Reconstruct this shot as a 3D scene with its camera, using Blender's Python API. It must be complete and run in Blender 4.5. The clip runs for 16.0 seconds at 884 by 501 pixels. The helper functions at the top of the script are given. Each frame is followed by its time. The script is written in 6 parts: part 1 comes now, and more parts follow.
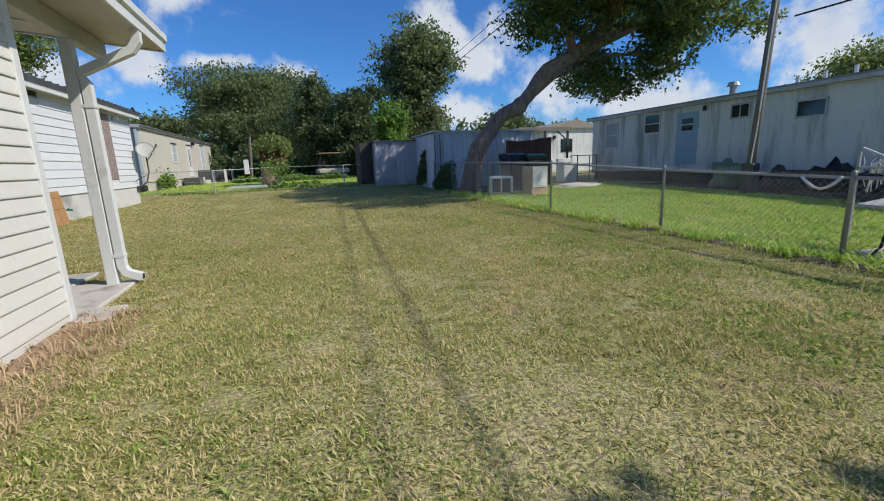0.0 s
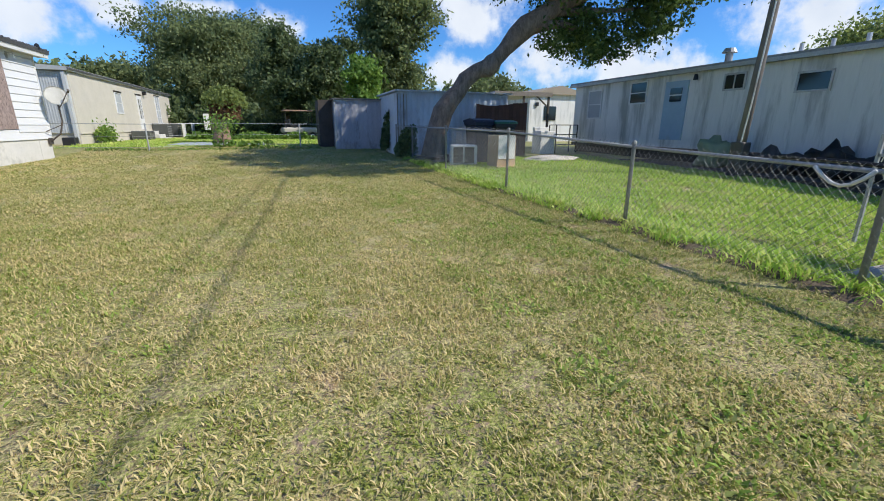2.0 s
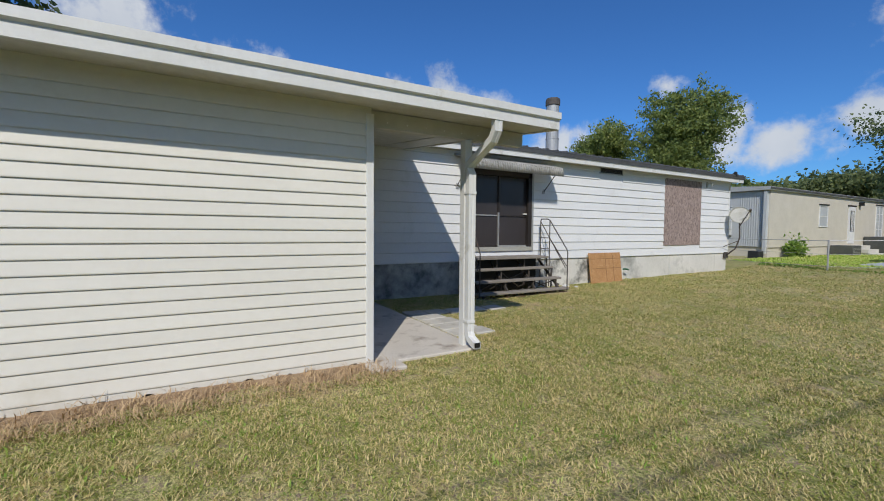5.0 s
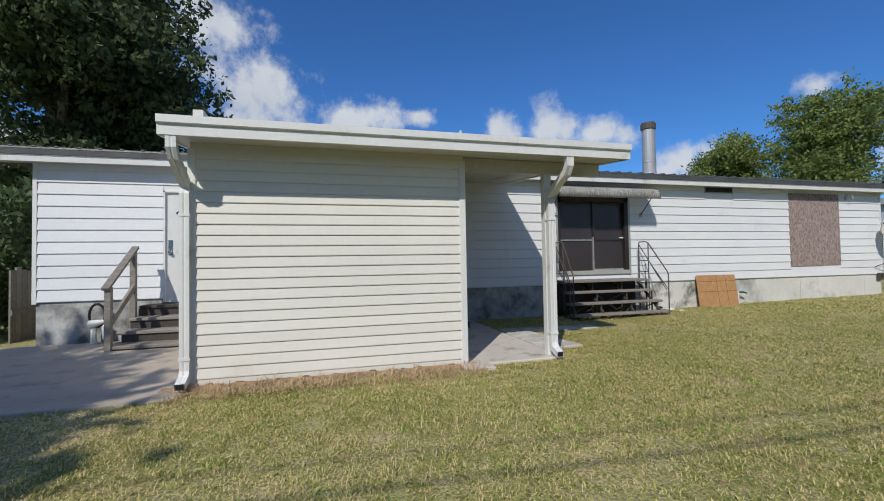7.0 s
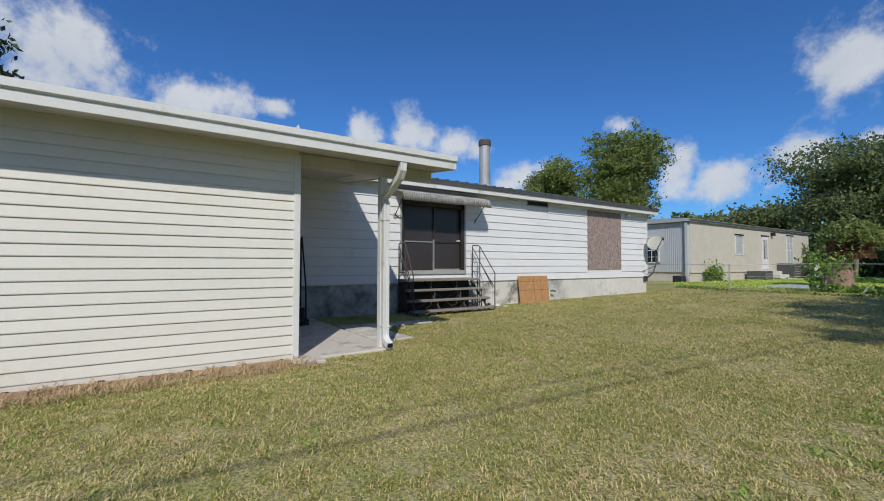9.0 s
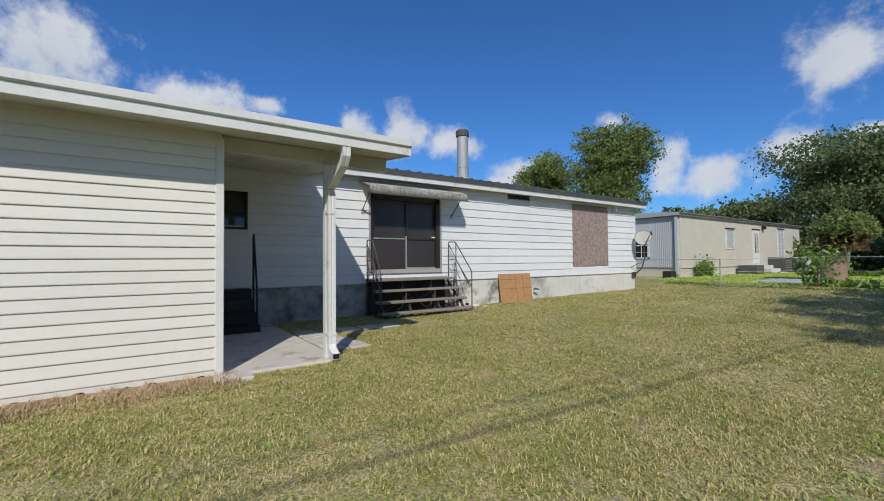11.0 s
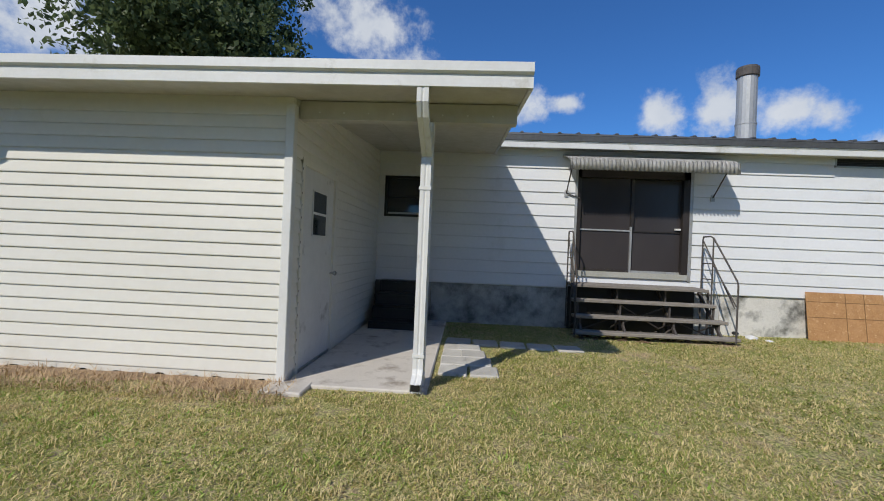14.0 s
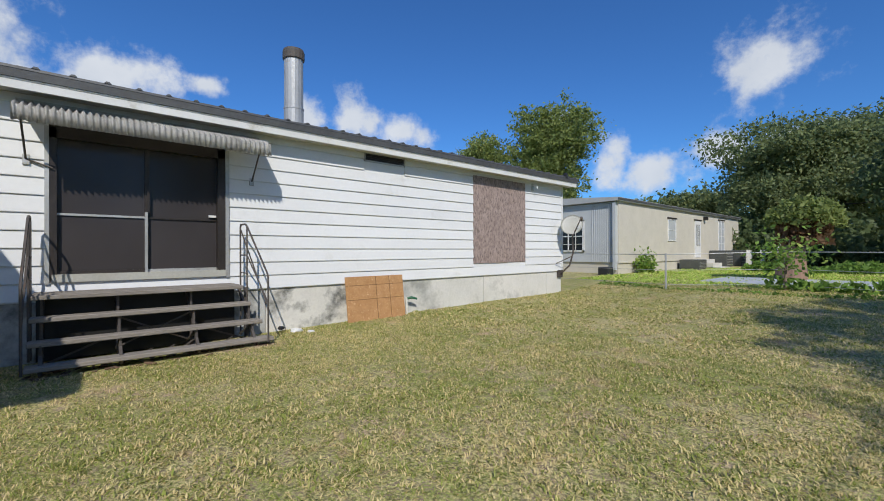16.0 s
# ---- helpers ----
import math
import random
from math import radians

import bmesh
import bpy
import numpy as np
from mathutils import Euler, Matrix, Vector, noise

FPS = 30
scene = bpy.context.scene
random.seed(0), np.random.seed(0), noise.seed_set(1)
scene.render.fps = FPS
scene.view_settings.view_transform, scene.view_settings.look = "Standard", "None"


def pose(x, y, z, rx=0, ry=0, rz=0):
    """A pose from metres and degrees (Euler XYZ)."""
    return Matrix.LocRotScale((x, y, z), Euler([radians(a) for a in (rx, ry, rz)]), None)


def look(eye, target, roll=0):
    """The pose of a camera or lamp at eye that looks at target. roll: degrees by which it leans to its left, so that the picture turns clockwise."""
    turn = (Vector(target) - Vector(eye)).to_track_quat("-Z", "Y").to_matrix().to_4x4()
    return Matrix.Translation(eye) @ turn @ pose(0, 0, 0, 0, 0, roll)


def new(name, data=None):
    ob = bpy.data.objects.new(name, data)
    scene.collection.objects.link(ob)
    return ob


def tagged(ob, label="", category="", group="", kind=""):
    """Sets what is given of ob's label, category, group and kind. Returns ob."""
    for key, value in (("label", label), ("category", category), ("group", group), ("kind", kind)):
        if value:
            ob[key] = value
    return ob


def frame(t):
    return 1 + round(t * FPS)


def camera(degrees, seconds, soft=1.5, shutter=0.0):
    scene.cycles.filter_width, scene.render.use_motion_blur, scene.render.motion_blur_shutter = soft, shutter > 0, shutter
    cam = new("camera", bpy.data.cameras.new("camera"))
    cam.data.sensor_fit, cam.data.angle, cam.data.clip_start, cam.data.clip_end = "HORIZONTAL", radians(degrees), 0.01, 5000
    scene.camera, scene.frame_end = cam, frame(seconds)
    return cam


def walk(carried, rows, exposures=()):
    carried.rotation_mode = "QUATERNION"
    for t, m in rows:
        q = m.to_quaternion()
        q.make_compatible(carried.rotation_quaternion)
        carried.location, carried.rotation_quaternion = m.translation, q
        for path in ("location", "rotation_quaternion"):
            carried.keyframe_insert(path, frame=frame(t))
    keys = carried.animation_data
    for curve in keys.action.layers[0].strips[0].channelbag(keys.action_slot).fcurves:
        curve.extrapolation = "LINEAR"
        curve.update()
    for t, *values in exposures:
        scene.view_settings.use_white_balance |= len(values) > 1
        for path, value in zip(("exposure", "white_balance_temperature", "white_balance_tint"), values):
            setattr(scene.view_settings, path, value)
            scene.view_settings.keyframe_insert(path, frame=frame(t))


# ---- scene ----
cam = camera(92.4, 16.0, soft=1.0)
PATH = [
    (0, (-0.202, 0.075, 1.118), (0.392, 1.941, 0.712), -2.2),
    (0.5, (0.241, 0.351, 1.091), (1.045, 2.118, 0.609), -1.4),
    (1, (0.554, 0.609, 1.061), (1.455, 2.313, 0.527), -0.5),
    (1.5, (0.853, 0.851, 1.108), (1.788, 2.529, 0.551), -2.8),
    (2, (1.126, 1.112, 1.099), (1.767, 2.921, 0.539), 0.3),
    (2.5, (1.316, 1.534, 1.157), (1.707, 3.417, 0.606), 2.5),
    (3, (1.434, 1.819, 1.244), (1.421, 3.777, 0.834), 0.4),
    (3.5, (1.545, 2.06, 1.273), (0.95, 3.937, 0.923), 1.6),
    (4, (1.539, 2.338, 1.26), (0.535, 4.047, 0.987), 1.9),
    (4.5, (1.667, 2.49, 1.296), (0.239, 3.885, 1.161), 1.0),
    (5, (1.959, 2.512, 1.336), (0.219, 3.493, 1.244), 0.5),
    (7.3, (2.927, 2.368, 1.23), (0.995, 2.882, 1.286), -1.0),
    (7.5, (2.969, 2.37, 1.225), (1.087, 3.042, 1.293), -0.7),
    (8, (3.073, 2.352, 1.2), (1.344, 3.355, 1.273), -0.2),
    (8.5, (3.143, 2.457, 1.179), (1.455, 3.527, 1.252), 0.1),
    (9, (3.187, 2.542, 1.172), (1.529, 3.658, 1.231), 0.2),
    (9.5, (3.215, 2.586, 1.162), (1.581, 3.738, 1.218), -0.4),
    (12, (2.484, 4.126, 1.223), (0.809, 5.22, 1.245), -0.7),
    (12.5, (2.268, 4.514, 1.245), (0.385, 5.186, 1.266), -2.4),
    (13, (2.047, 4.808, 1.238), (0.054, 4.975, 1.264), -1.9),
    (13.5, (1.808, 5.103, 1.279), (-0.192, 5.093, 1.251), -1.8),
    (14, (1.63, 5.502, 1.237), (-0.367, 5.39, 1.235), 2.4),
    (14.5, (1.344, 6.008, 1.229), (-0.65, 6.163, 1.219), 1.0),
    (15, (1.167, 6.503, 1.294), (-0.719, 7.168, 1.286), -0.5),
    (15.5, (1.067, 6.969, 1.363), (-0.671, 7.958, 1.331), -1.1),
    (16, (0.936, 7.529, 1.245), (-0.567, 8.848, 1.248), -0.2),
]
walk(cam, [(t, look(eye, target, roll)) for t, eye, target, roll in PATH],
     [(0.0, 0.3), (0.8, 0.56), (1.5, 0.64), (2.5, 0.57), (3.3, 0.5), (4.2, 0.26), (5.0, 0.11), (9.5, 0.1), (12.5, 0.2), (13.5, 0.15), (15.0, 0.24), (16.0, 0.26)])

# ---- light: a clear midday sky with fair-weather clouds ----
SUN_WAY = Vector((-1.0, 0.65, -1.04)).normalized()
sun_data = bpy.data.lights.new("sun", "SUN")
sun_data.energy, sun_data.angle, sun_data.color = 3.2, radians(0.55), (1.0, 0.95, 0.86)
sun = new("sun", sun_data)
sun.rotation_mode = "QUATERNION"
sun.rotation_quaternion = SUN_WAY.to_track_quat("-Z", "Y")

world = bpy.data.worlds.new("world")
scene.world = world
world.use_nodes = True
wn, wl = world.node_tree.nodes, world.node_tree.links
wn.clear()


def wnode(kind, **kw):
    n = wn.new(kind)
    for k, v in kw.items():
        if k == "operation":
            n.operation = v
        elif k == "blend_type":
            n.blend_type = v
        elif k == "data_type":
            n.data_type = v
    return n


def wmath(op, a, b=None, c=None, clamp=False):
    n = wn.new("ShaderNodeMath")
    n.operation, n.use_clamp = op, clamp
    for i, v in enumerate((a, b, c)):
        if v is None:
            continue
        if isinstance(v, (int, float)):
            n.inputs[i].default_value = v
        else:
            wl.new(v, n.inputs[i])
    return n.outputs[0]


sky = wn.new("ShaderNodeTexSky")
sky.sky_type = "NISHITA"
sky.sun_disc = False
sky.sun_elevation = math.asin(-SUN_WAY.z)
sky.sun_rotation = math.atan2(-SUN_WAY.x, -SUN_WAY.y)
sky.air_density, sky.dust_density, sky.ozone_density = 1.0, 0.35, 2.2
coord = wn.new("ShaderNodeTexCoord")


def heading(az, el):
    a, e = radians(az), radians(el)
    return (-math.sin(a) * math.cos(e), math.cos(a) * math.cos(e), math.sin(e))


# each cloud: heading to the left of north, height over the horizon, half width, half height (degrees)
CLOUDS = [
    (99, 21, 8, 5.5), (105, 27, 8, 4.5), (85.3, 18.8, 7, 3.0), (78, 19, 3, 1.6), (66.3, 16.6, 3.5, 4.2), (60.5, 16.8, 4.0, 5.0), (53.6, 15.4, 4.6, 3.2),
    (45, 11, 4.6, 3.2), (33.3, 16.8, 2.0, 1.8), (27, 11, 3.0, 4), (22, 9.5, 5, 3.4), (15, 11.2, 3.4, 2.6), (11.5, 19, 5.4, 5.6),
    (8, 12, 5.5, 1.3), (1, 11, 3.6, 2.4), (-18, 16, 4.5, 4.5), (-24, 13, 6, 5), (-31, 8, 7, 4.6), (-44, 6, 9, 5), (-58, 10, 8, 5),
    # most eastern clouds here are unseen, added to brighten walls facing +x
    (-70, 13, 9, 6), (-60, 30, 9, 6), (-86, 17, 11, 7), (-92, 40, 10, 7), (-104, 26, 12, 8), (-120, 14, 12, 6), (-128, 34, 12, 8), (-40, 24, 8, 4), (-75, 58, 10, 7), (-22, 6, 7, 3.2), (140, 22, 16, 7), (180, 18, 14, 6), (230, 20, 18, 8), (120, 12, 9, 4),
]
shape = None
for az, el, ha, hb in CLOUDS:
    a, e = radians(az), radians(el)
    mid = Vector(heading(az, el))
    right = Vector((math.cos(a), math.sin(a), 0))
    up = right.cross(mid)
    m = wn.new("ShaderNodeVectorMath")
    m.operation = "SUBTRACT"
    wl.new(coord.outputs["Generated"], m.inputs[0])
    m.inputs[1].default_value = mid
    terms = []
    for way, half in ((right, ha), (up, hb), (mid, 40)):
        d = wn.new("ShaderNodeVectorMath")
        d.operation = "DOT_PRODUCT"
        wl.new(m.outputs[0], d.inputs[0])
        d.inputs[1].default_value = way / radians(half)
        terms.append(wmath("MULTIPLY", d.outputs["Value"], d.outputs["Value"]))
    far = wmath("ADD", wmath("ADD", terms[0], terms[1]), terms[2])
    near = wmath("SUBTRACT", 1.0, wmath("SQRT", far))
    shape = near if shape is None else wmath("MAXIMUM", shape, near)


def wnoise(scale, detail, rough=0.55):
    n = wn.new("ShaderNodeTexNoise")
    n.inputs["Scale"].default_value, n.inputs["Detail"].default_value, n.inputs["Roughness"].default_value = scale, detail, rough
    wl.new(coord.outputs["Generated"], n.inputs["Vector"])
    return n.outputs["Fac"]


billow = wmath("SUBTRACT", wnoise(13, 9, 0.6), 0.5)
cover = wmath("ADD", wmath("MAXIMUM", shape, -0.9), wmath("MULTIPLY", billow, 2.6))
ramp = wn.new("ShaderNodeMapRange")
ramp.interpolation_type = "SMOOTHSTEP"
ramp.inputs["From Min"].default_value, ramp.inputs["From Max"].default_value = 0.02, 0.8
wl.new(cover, ramp.inputs["Value"])
grey = wn.new("ShaderNodeMapRange")
grey.inputs["From Min"].default_value, grey.inputs["From Max"].default_value = -0.25, 0.25
grey.inputs["To Min"].default_value, grey.inputs["To Max"].default_value = 0.55, 1.0
wl.new(wmath("SUBTRACT", wnoise(7, 4), 0.47), grey.inputs["Value"])
tint = wn.new("ShaderNodeMix")
tint.data_type = "RGBA"
tint.inputs["A"].default_value, tint.inputs["B"].default_value = (3.0, 3.8, 5.1, 1), (7.6, 7.9, 8.3, 1)
wl.new(grey.outputs[0], tint.inputs["Factor"])
blend = wn.new("ShaderNodeMix")
blend.data_type = "RGBA"
wl.new(wmath("MULTIPLY", ramp.outputs[0], 0.93), blend.inputs["Factor"])
deep = wn.new("ShaderNodeMix")
deep.data_type, deep.blend_type = "RGBA", "MULTIPLY"
deep.inputs["Factor"].default_value = 1.0
deep.inputs["B"].default_value = (0.365, 0.765, 1.28, 1)
wl.new(sky.outputs[0], deep.inputs["A"])
wl.new(deep.outputs["Result"], blend.inputs["A"])
wl.new(tint.outputs["Result"], blend.inputs["B"])
ground_mix = blend.outputs["Result"]
bg = wn.new("ShaderNodeBackground")
bg.inputs["Strength"].default_value = 0.084
wl.new(ground_mix, bg.inputs["Color"])
wo = wn.new("ShaderNodeOutputWorld")
wl.new(bg.outputs[0], wo.inputs["Surface"])

# ---- materials ----
MATS = {}


def mat(name, a, b=None, rough=0.6, metal=0.0, scale=2.0, fine=30.0, bump=0.15, stain=None, stain_amt=0.0, stain_scale=1.2, each=0.0, stretch=(1, 1, 1), spec=0.4):
    """Two tones blended by large and fine noise, blotches of a third tone with a soft shape, and a fine relief."""
    if name in MATS:
        return MATS[name]
    m = bpy.data.materials.new(name)
    m.use_nodes = True
    n, l = m.node_tree.nodes, m.node_tree.links
    bsdf = n["Principled BSDF"]
    geo = n.new("ShaderNodeNewGeometry")
    mp = n.new("ShaderNodeMapping")
    mp.inputs["Scale"].default_value = stretch
    l.new(geo.outputs["Position"], mp.inputs["Vector"])

    def noise_tex(s, d, rg=0.6):
        t = n.new("ShaderNodeTexNoise")
        t.inputs["Scale"].default_value, t.inputs["Detail"].default_value, t.inputs["Roughness"].default_value = s, d, rg
        l.new(mp.outputs[0], t.inputs["Vector"])
        return t.outputs["Fac"]

    def ranged(v, lo, hi, to_lo=0.0, to_hi=1.0):
        r = n.new("ShaderNodeMapRange")
        r.inputs["From Min"].default_value, r.inputs["From Max"].default_value = lo, hi
        r.inputs["To Min"].default_value, r.inputs["To Max"].default_value = to_lo, to_hi
        l.new(v, r.inputs["Value"])
        return r.outputs[0]

    def mixed(f, x, y):
        k = n.new("ShaderNodeMix")
        k.data_type = "RGBA"
        l.new(f, k.inputs["Factor"])
        for v, s in ((x, "A"), (y, "B")):
            if isinstance(v, tuple):
                k.inputs[s].default_value = (*v, 1)
            else:
                l.new(v, k.inputs[s])
        return k.outputs["Result"]

    b = b or tuple(c * 0.8 for c in a)
    big, small = noise_tex(scale, 6), noise_tex(fine, 5)
    add = n.new("ShaderNodeMath")
    add.operation = "MULTIPLY_ADD"
    l.new(small, add.inputs[0])
    add.inputs[1].default_value = 0.6
    l.new(big, add.inputs[2])
    col = mixed(ranged(add.outputs[0], 0.55, 1.05), a, b)
    if stain:
        col = mixed(ranged(noise_tex(stain_scale, 8, 0.65), 0.62 - stain_amt * 0.3, 0.75 - stain_amt * 0.2, 0, 0.9), col, stain)
    if each:
        info = n.new("ShaderNodeObjectInfo")
        hsv = n.new("ShaderNodeHueSaturation")
        l.new(ranged(info.outputs["Random"], 0, 1, 1 - each, 1 + each), hsv.inputs["Value"])
        l.new(col, hsv.inputs["Color"])
        col = hsv.outputs["Color"]
    l.new(col, bsdf.inputs["Base Color"])
    l.new(ranged(small, 0.3, 0.7, max(rough - 0.1, 0.02), min(rough + 0.1, 1)), bsdf.inputs["Roughness"])
    bsdf.inputs["Metallic"].default_value = metal
    bsdf.inputs["Specular IOR Level"].default_value = spec
    if bump:
        bp = n.new("ShaderNodeBump")
        bp.inputs["Strength"].default_value, bp.inputs["Distance"].default_value = bump, 0.02
        l.new(small, bp.inputs["Height"])
        l.new(bp.outputs[0], bsdf.inputs["Normal"])
    MATS[name] = m
    return m


def leaf_mat(name, a, b, c=None, amount=0.3, trans=0.52):
    """Foliage: every leaf its own tone, a little light coming through."""
    if name in MATS:
        return MATS[name]
    m = bpy.data.materials.new(name)
    m.use_nodes = True
    n, l = m.node_tree.nodes, m.node_tree.links
    bsdf, out = n["Principled BSDF"], n["Material Output"]
    geo = n.new("ShaderNodeNewGeometry")
    ramp = n.new("ShaderNodeValToRGB")
    ramp.color_ramp.elements[0].color, ramp.color_ramp.elements[1].color = (*a, 1), (*b, 1)
    if c:
        ramp.color_ramp.elements[1].position = 1 - amount
        e = ramp.color_ramp.elements.new(1.0)
        e.color = (*c, 1)
    tex = n.new("ShaderNodeTexNoise")
    tex.inputs["Scale"].default_value = 0.5
    l.new(geo.outputs["Position"], tex.inputs["Vector"])
    mix = n.new("ShaderNodeMath")
    mix.operation = "MULTIPLY_ADD"
    l.new(tex.outputs["Fac"], mix.inputs[0])
    mix.inputs[1].default_value = 0.9
    sub = n.new("ShaderNodeMath")
    sub.operation = "MULTIPLY_ADD"
    l.new(geo.outputs["Random Per Island"], sub.inputs[0])
    sub.inputs[1].default_value, sub.inputs[2].default_value = 0.7, -0.3
    l.new(sub.outputs[0], mix.inputs[2])
    l.new(mix.outputs[0], ramp.inputs["Fac"])
    l.new(ramp.outputs[0], bsdf.inputs["Base Color"])
    bsdf.inputs["Roughness"].default_value = 0.5
    bsdf.inputs["Specular IOR Level"].default_value = 0.3
    tr = n.new("ShaderNodeBsdfTranslucent")
    l.new(ramp.outputs[0], tr.inputs["Color"])
    ms = n.new("ShaderNodeMixShader")
    ms.inputs[0].default_value = trans
    l.new(bsdf.outputs[0], ms.inputs[1])
    l.new(tr.outputs[0], ms.inputs[2])
    l.new(ms.outputs[0], out.inputs["Surface"])
    MATS[name] = m
    return m


def lawn_mat(name, green, straw, dirt, straw_amt, dirt_amt, blades):
    """Mown lawn: green and straw in patches, with bare sandy spots; the same patches for soil and blades. The soil also
    carries painted shade between tufts.
    """
    m = bpy.data.materials.new(name)
    m.use_nodes = True
    n, l = m.node_tree.nodes, m.node_tree.links
    bsdf, out = n["Principled BSDF"], n["Material Output"]
    geo = n.new("ShaderNodeNewGeometry")

    def tex(s, d, rg=0.6):
        t = n.new("ShaderNodeTexNoise")
        t.inputs["Scale"].default_value, t.inputs["Detail"].default_value, t.inputs["Roughness"].default_value = s, d, rg
        l.new(geo.outputs["Position"], t.inputs["Vector"])
        return t.outputs["Fac"]

    def calc(op, x, y):
        k = n.new("ShaderNodeMath")
        k.operation = op
        for i, v in enumerate((x, y)):
            if isinstance(v, float):
                k.inputs[i].default_value = v
            else:
                l.new(v, k.inputs[i])
        return k.outputs[0]

    def ranged(v, lo, hi):
        r = n.new("ShaderNodeMapRange")
        r.inputs["From Min"].default_value, r.inputs["From Max"].default_value = lo, hi
        l.new(v, r.inputs["Value"])
        return r.outputs[0]

    def mixed(f, x, y):
        k = n.new("ShaderNodeMix")
        k.data_type = "RGBA"
        l.new(f, k.inputs["Factor"])
        for v, s in ((x, "A"), (y, "B")):
            if isinstance(v, tuple):
                k.inputs[s].default_value = (*v, 1)
            else:
                l.new(v, k.inputs[s])
        return k.outputs["Result"]

    patch = calc("ADD", calc("SUBTRACT", calc("MULTIPLY", tex(0.7, 4), 0.9), 0.12), calc("MULTIPLY", tex(5.0, 6, 0.7), 0.45))
    if blades:
        patch = calc("ADD", patch, calc("MULTIPLY", calc("SUBTRACT", geo.outputs["Random Per Island"], 0.5), 1.15))
    else:
        patch = calc("ADD", patch, calc("MULTIPLY", calc("SUBTRACT", tex(70.0, 5, 0.7), 0.5), 1.5))
    # the lawn is drier towards the gate than beside the home
    sep = n.new("ShaderNodeSeparateXYZ")
    l.new(geo.outputs["Position"], sep.inputs[0])
    patch = calc("ADD", patch, calc("SUBTRACT", 0.06, calc("MULTIPLY", ranged(sep.outputs["Y"], 3.0, 10.0), 0.04)))
    patch = calc("SUBTRACT", patch, calc("MULTIPLY", ranged(sep.outputs["X"], 1.6, 4.2), 0.09))
    col = mixed(ranged(patch, 0.62 - straw_amt, 0.95 - straw_amt), green, straw)
    bare = calc("ADD", calc("MULTIPLY", tex(1.1, 5, 0.65), 0.75), calc("MULTIPLY", tex(6.0, 4), 0.25))
    if blades:
        col = mixed(calc("MULTIPLY", ranged(bare, 0.56, 0.64), 0.7), col, tuple(0.5 * a + 0.5 * b for a, b in zip(straw, dirt)))
    else:
        spots = calc("ADD", calc("MULTIPLY", tex(0.9, 5, 0.7), 0.7), calc("MULTIPLY", tex(9.0, 4), 0.3))
        col = mixed(ranged(spots, 0.62 - dirt_amt, 0.7 - dirt_amt), col, dirt)
        # dimmed green and dirt: brown thatch with the shade between tufts painted in
        thatch_shade = mixed(ranged(tex(7.0, 5, 0.7), 0.4, 0.6), tuple(c * 0.45 for c in green), tuple(c * 0.52 for c in dirt))
        col = mixed(ranged(tex(38.0, 5, 0.7), 0.42, 0.56), thatch_shade, col)
        col = mixed(ranged(bare, 0.60, 0.66), col, mixed(ranged(tex(50.0, 4), 0.35, 0.6), tuple(c * 0.6 for c in dirt), dirt))
        bp = n.new("ShaderNodeBump")
        bp.inputs["Strength"].default_value, bp.inputs["Distance"].default_value = 0.6, 0.04
        l.new(tex(60.0, 5), bp.inputs["Height"])
        l.new(bp.outputs[0], bsdf.inputs["Normal"])
    l.new(col, bsdf.inputs["Base Color"])
    bsdf.inputs["Roughness"].default_value = 0.75
    bsdf.inputs["Specular IOR Level"].default_value = 0.2
    if blades:
        tr = n.new("ShaderNodeBsdfTranslucent")
        l.new(col, tr.inputs["Color"])
        ms = n.new("ShaderNodeMixShader")
        ms.inputs[0].default_value = 0.36
        l.new(bsdf.outputs[0], ms.inputs[1])
        l.new(tr.outputs[0], ms.inputs[2])
        l.new(ms.outputs[0], out.inputs["Surface"])
    return m


GREEN, STRAW, DIRT = (0.305, 0.35, 0.083), (0.775, 0.64, 0.335), (0.60, 0.44, 0.31)
LAWN_SOIL = lawn_mat("lawn_soil", GREEN, (0.68, 0.56, 0.29), DIRT, 0.19, 0.06, False)
LAWN_BLADE = lawn_mat("lawn_blade", GREEN, STRAW, DIRT, 0.19, 0.0, True)
LUSH_BLADE = lawn_mat("lush_blade", (0.40, 0.60, 0.09), (0.72, 0.76, 0.24), DIRT, 0.08, 0.0, True)
CLOVER_BLADE = lawn_mat("clover_blade", (0.28, 0.42, 0.08), (0.58, 0.60, 0.22), DIRT, 0.10, 0.0, True)

HOUSE_WHITE = mat("house_siding_paint", (0.76, 0.765, 0.77), (0.69, 0.70, 0.71), 0.5, scale=0.8, fine=18, bump=0.06, each=0.03, stain=(0.60, 0.60, 0.58), stain_amt=0.05)
SHED_CREAM = mat("shed_siding_vinyl", (0.745, 0.725, 0.665), (0.68, 0.66, 0.60), 0.45, scale=0.9, fine=14, bump=0.05, each=0.025, stain=(0.60, 0.565, 0.47), stain_amt=0.05)
TRIM_WHITE = mat("white_trim_paint", (0.74, 0.74, 0.725), (0.65, 0.65, 0.63), 0.45, fine=20, bump=0.05, stain=(0.5, 0.48, 0.42), stain_amt=0.08, stain_scale=2.5)
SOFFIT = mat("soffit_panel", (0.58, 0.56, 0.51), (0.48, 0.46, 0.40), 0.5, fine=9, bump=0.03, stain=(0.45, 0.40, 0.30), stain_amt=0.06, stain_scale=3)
SKIRT = mat("mouldy_concrete_skirting", (0.52, 0.52, 0.50), (0.40, 0.40, 0.38), 0.85, scale=1.5, fine=25, bump=0.3, stain=(0.05, 0.05, 0.047), stain_amt=0.64, stain_scale=1.4)
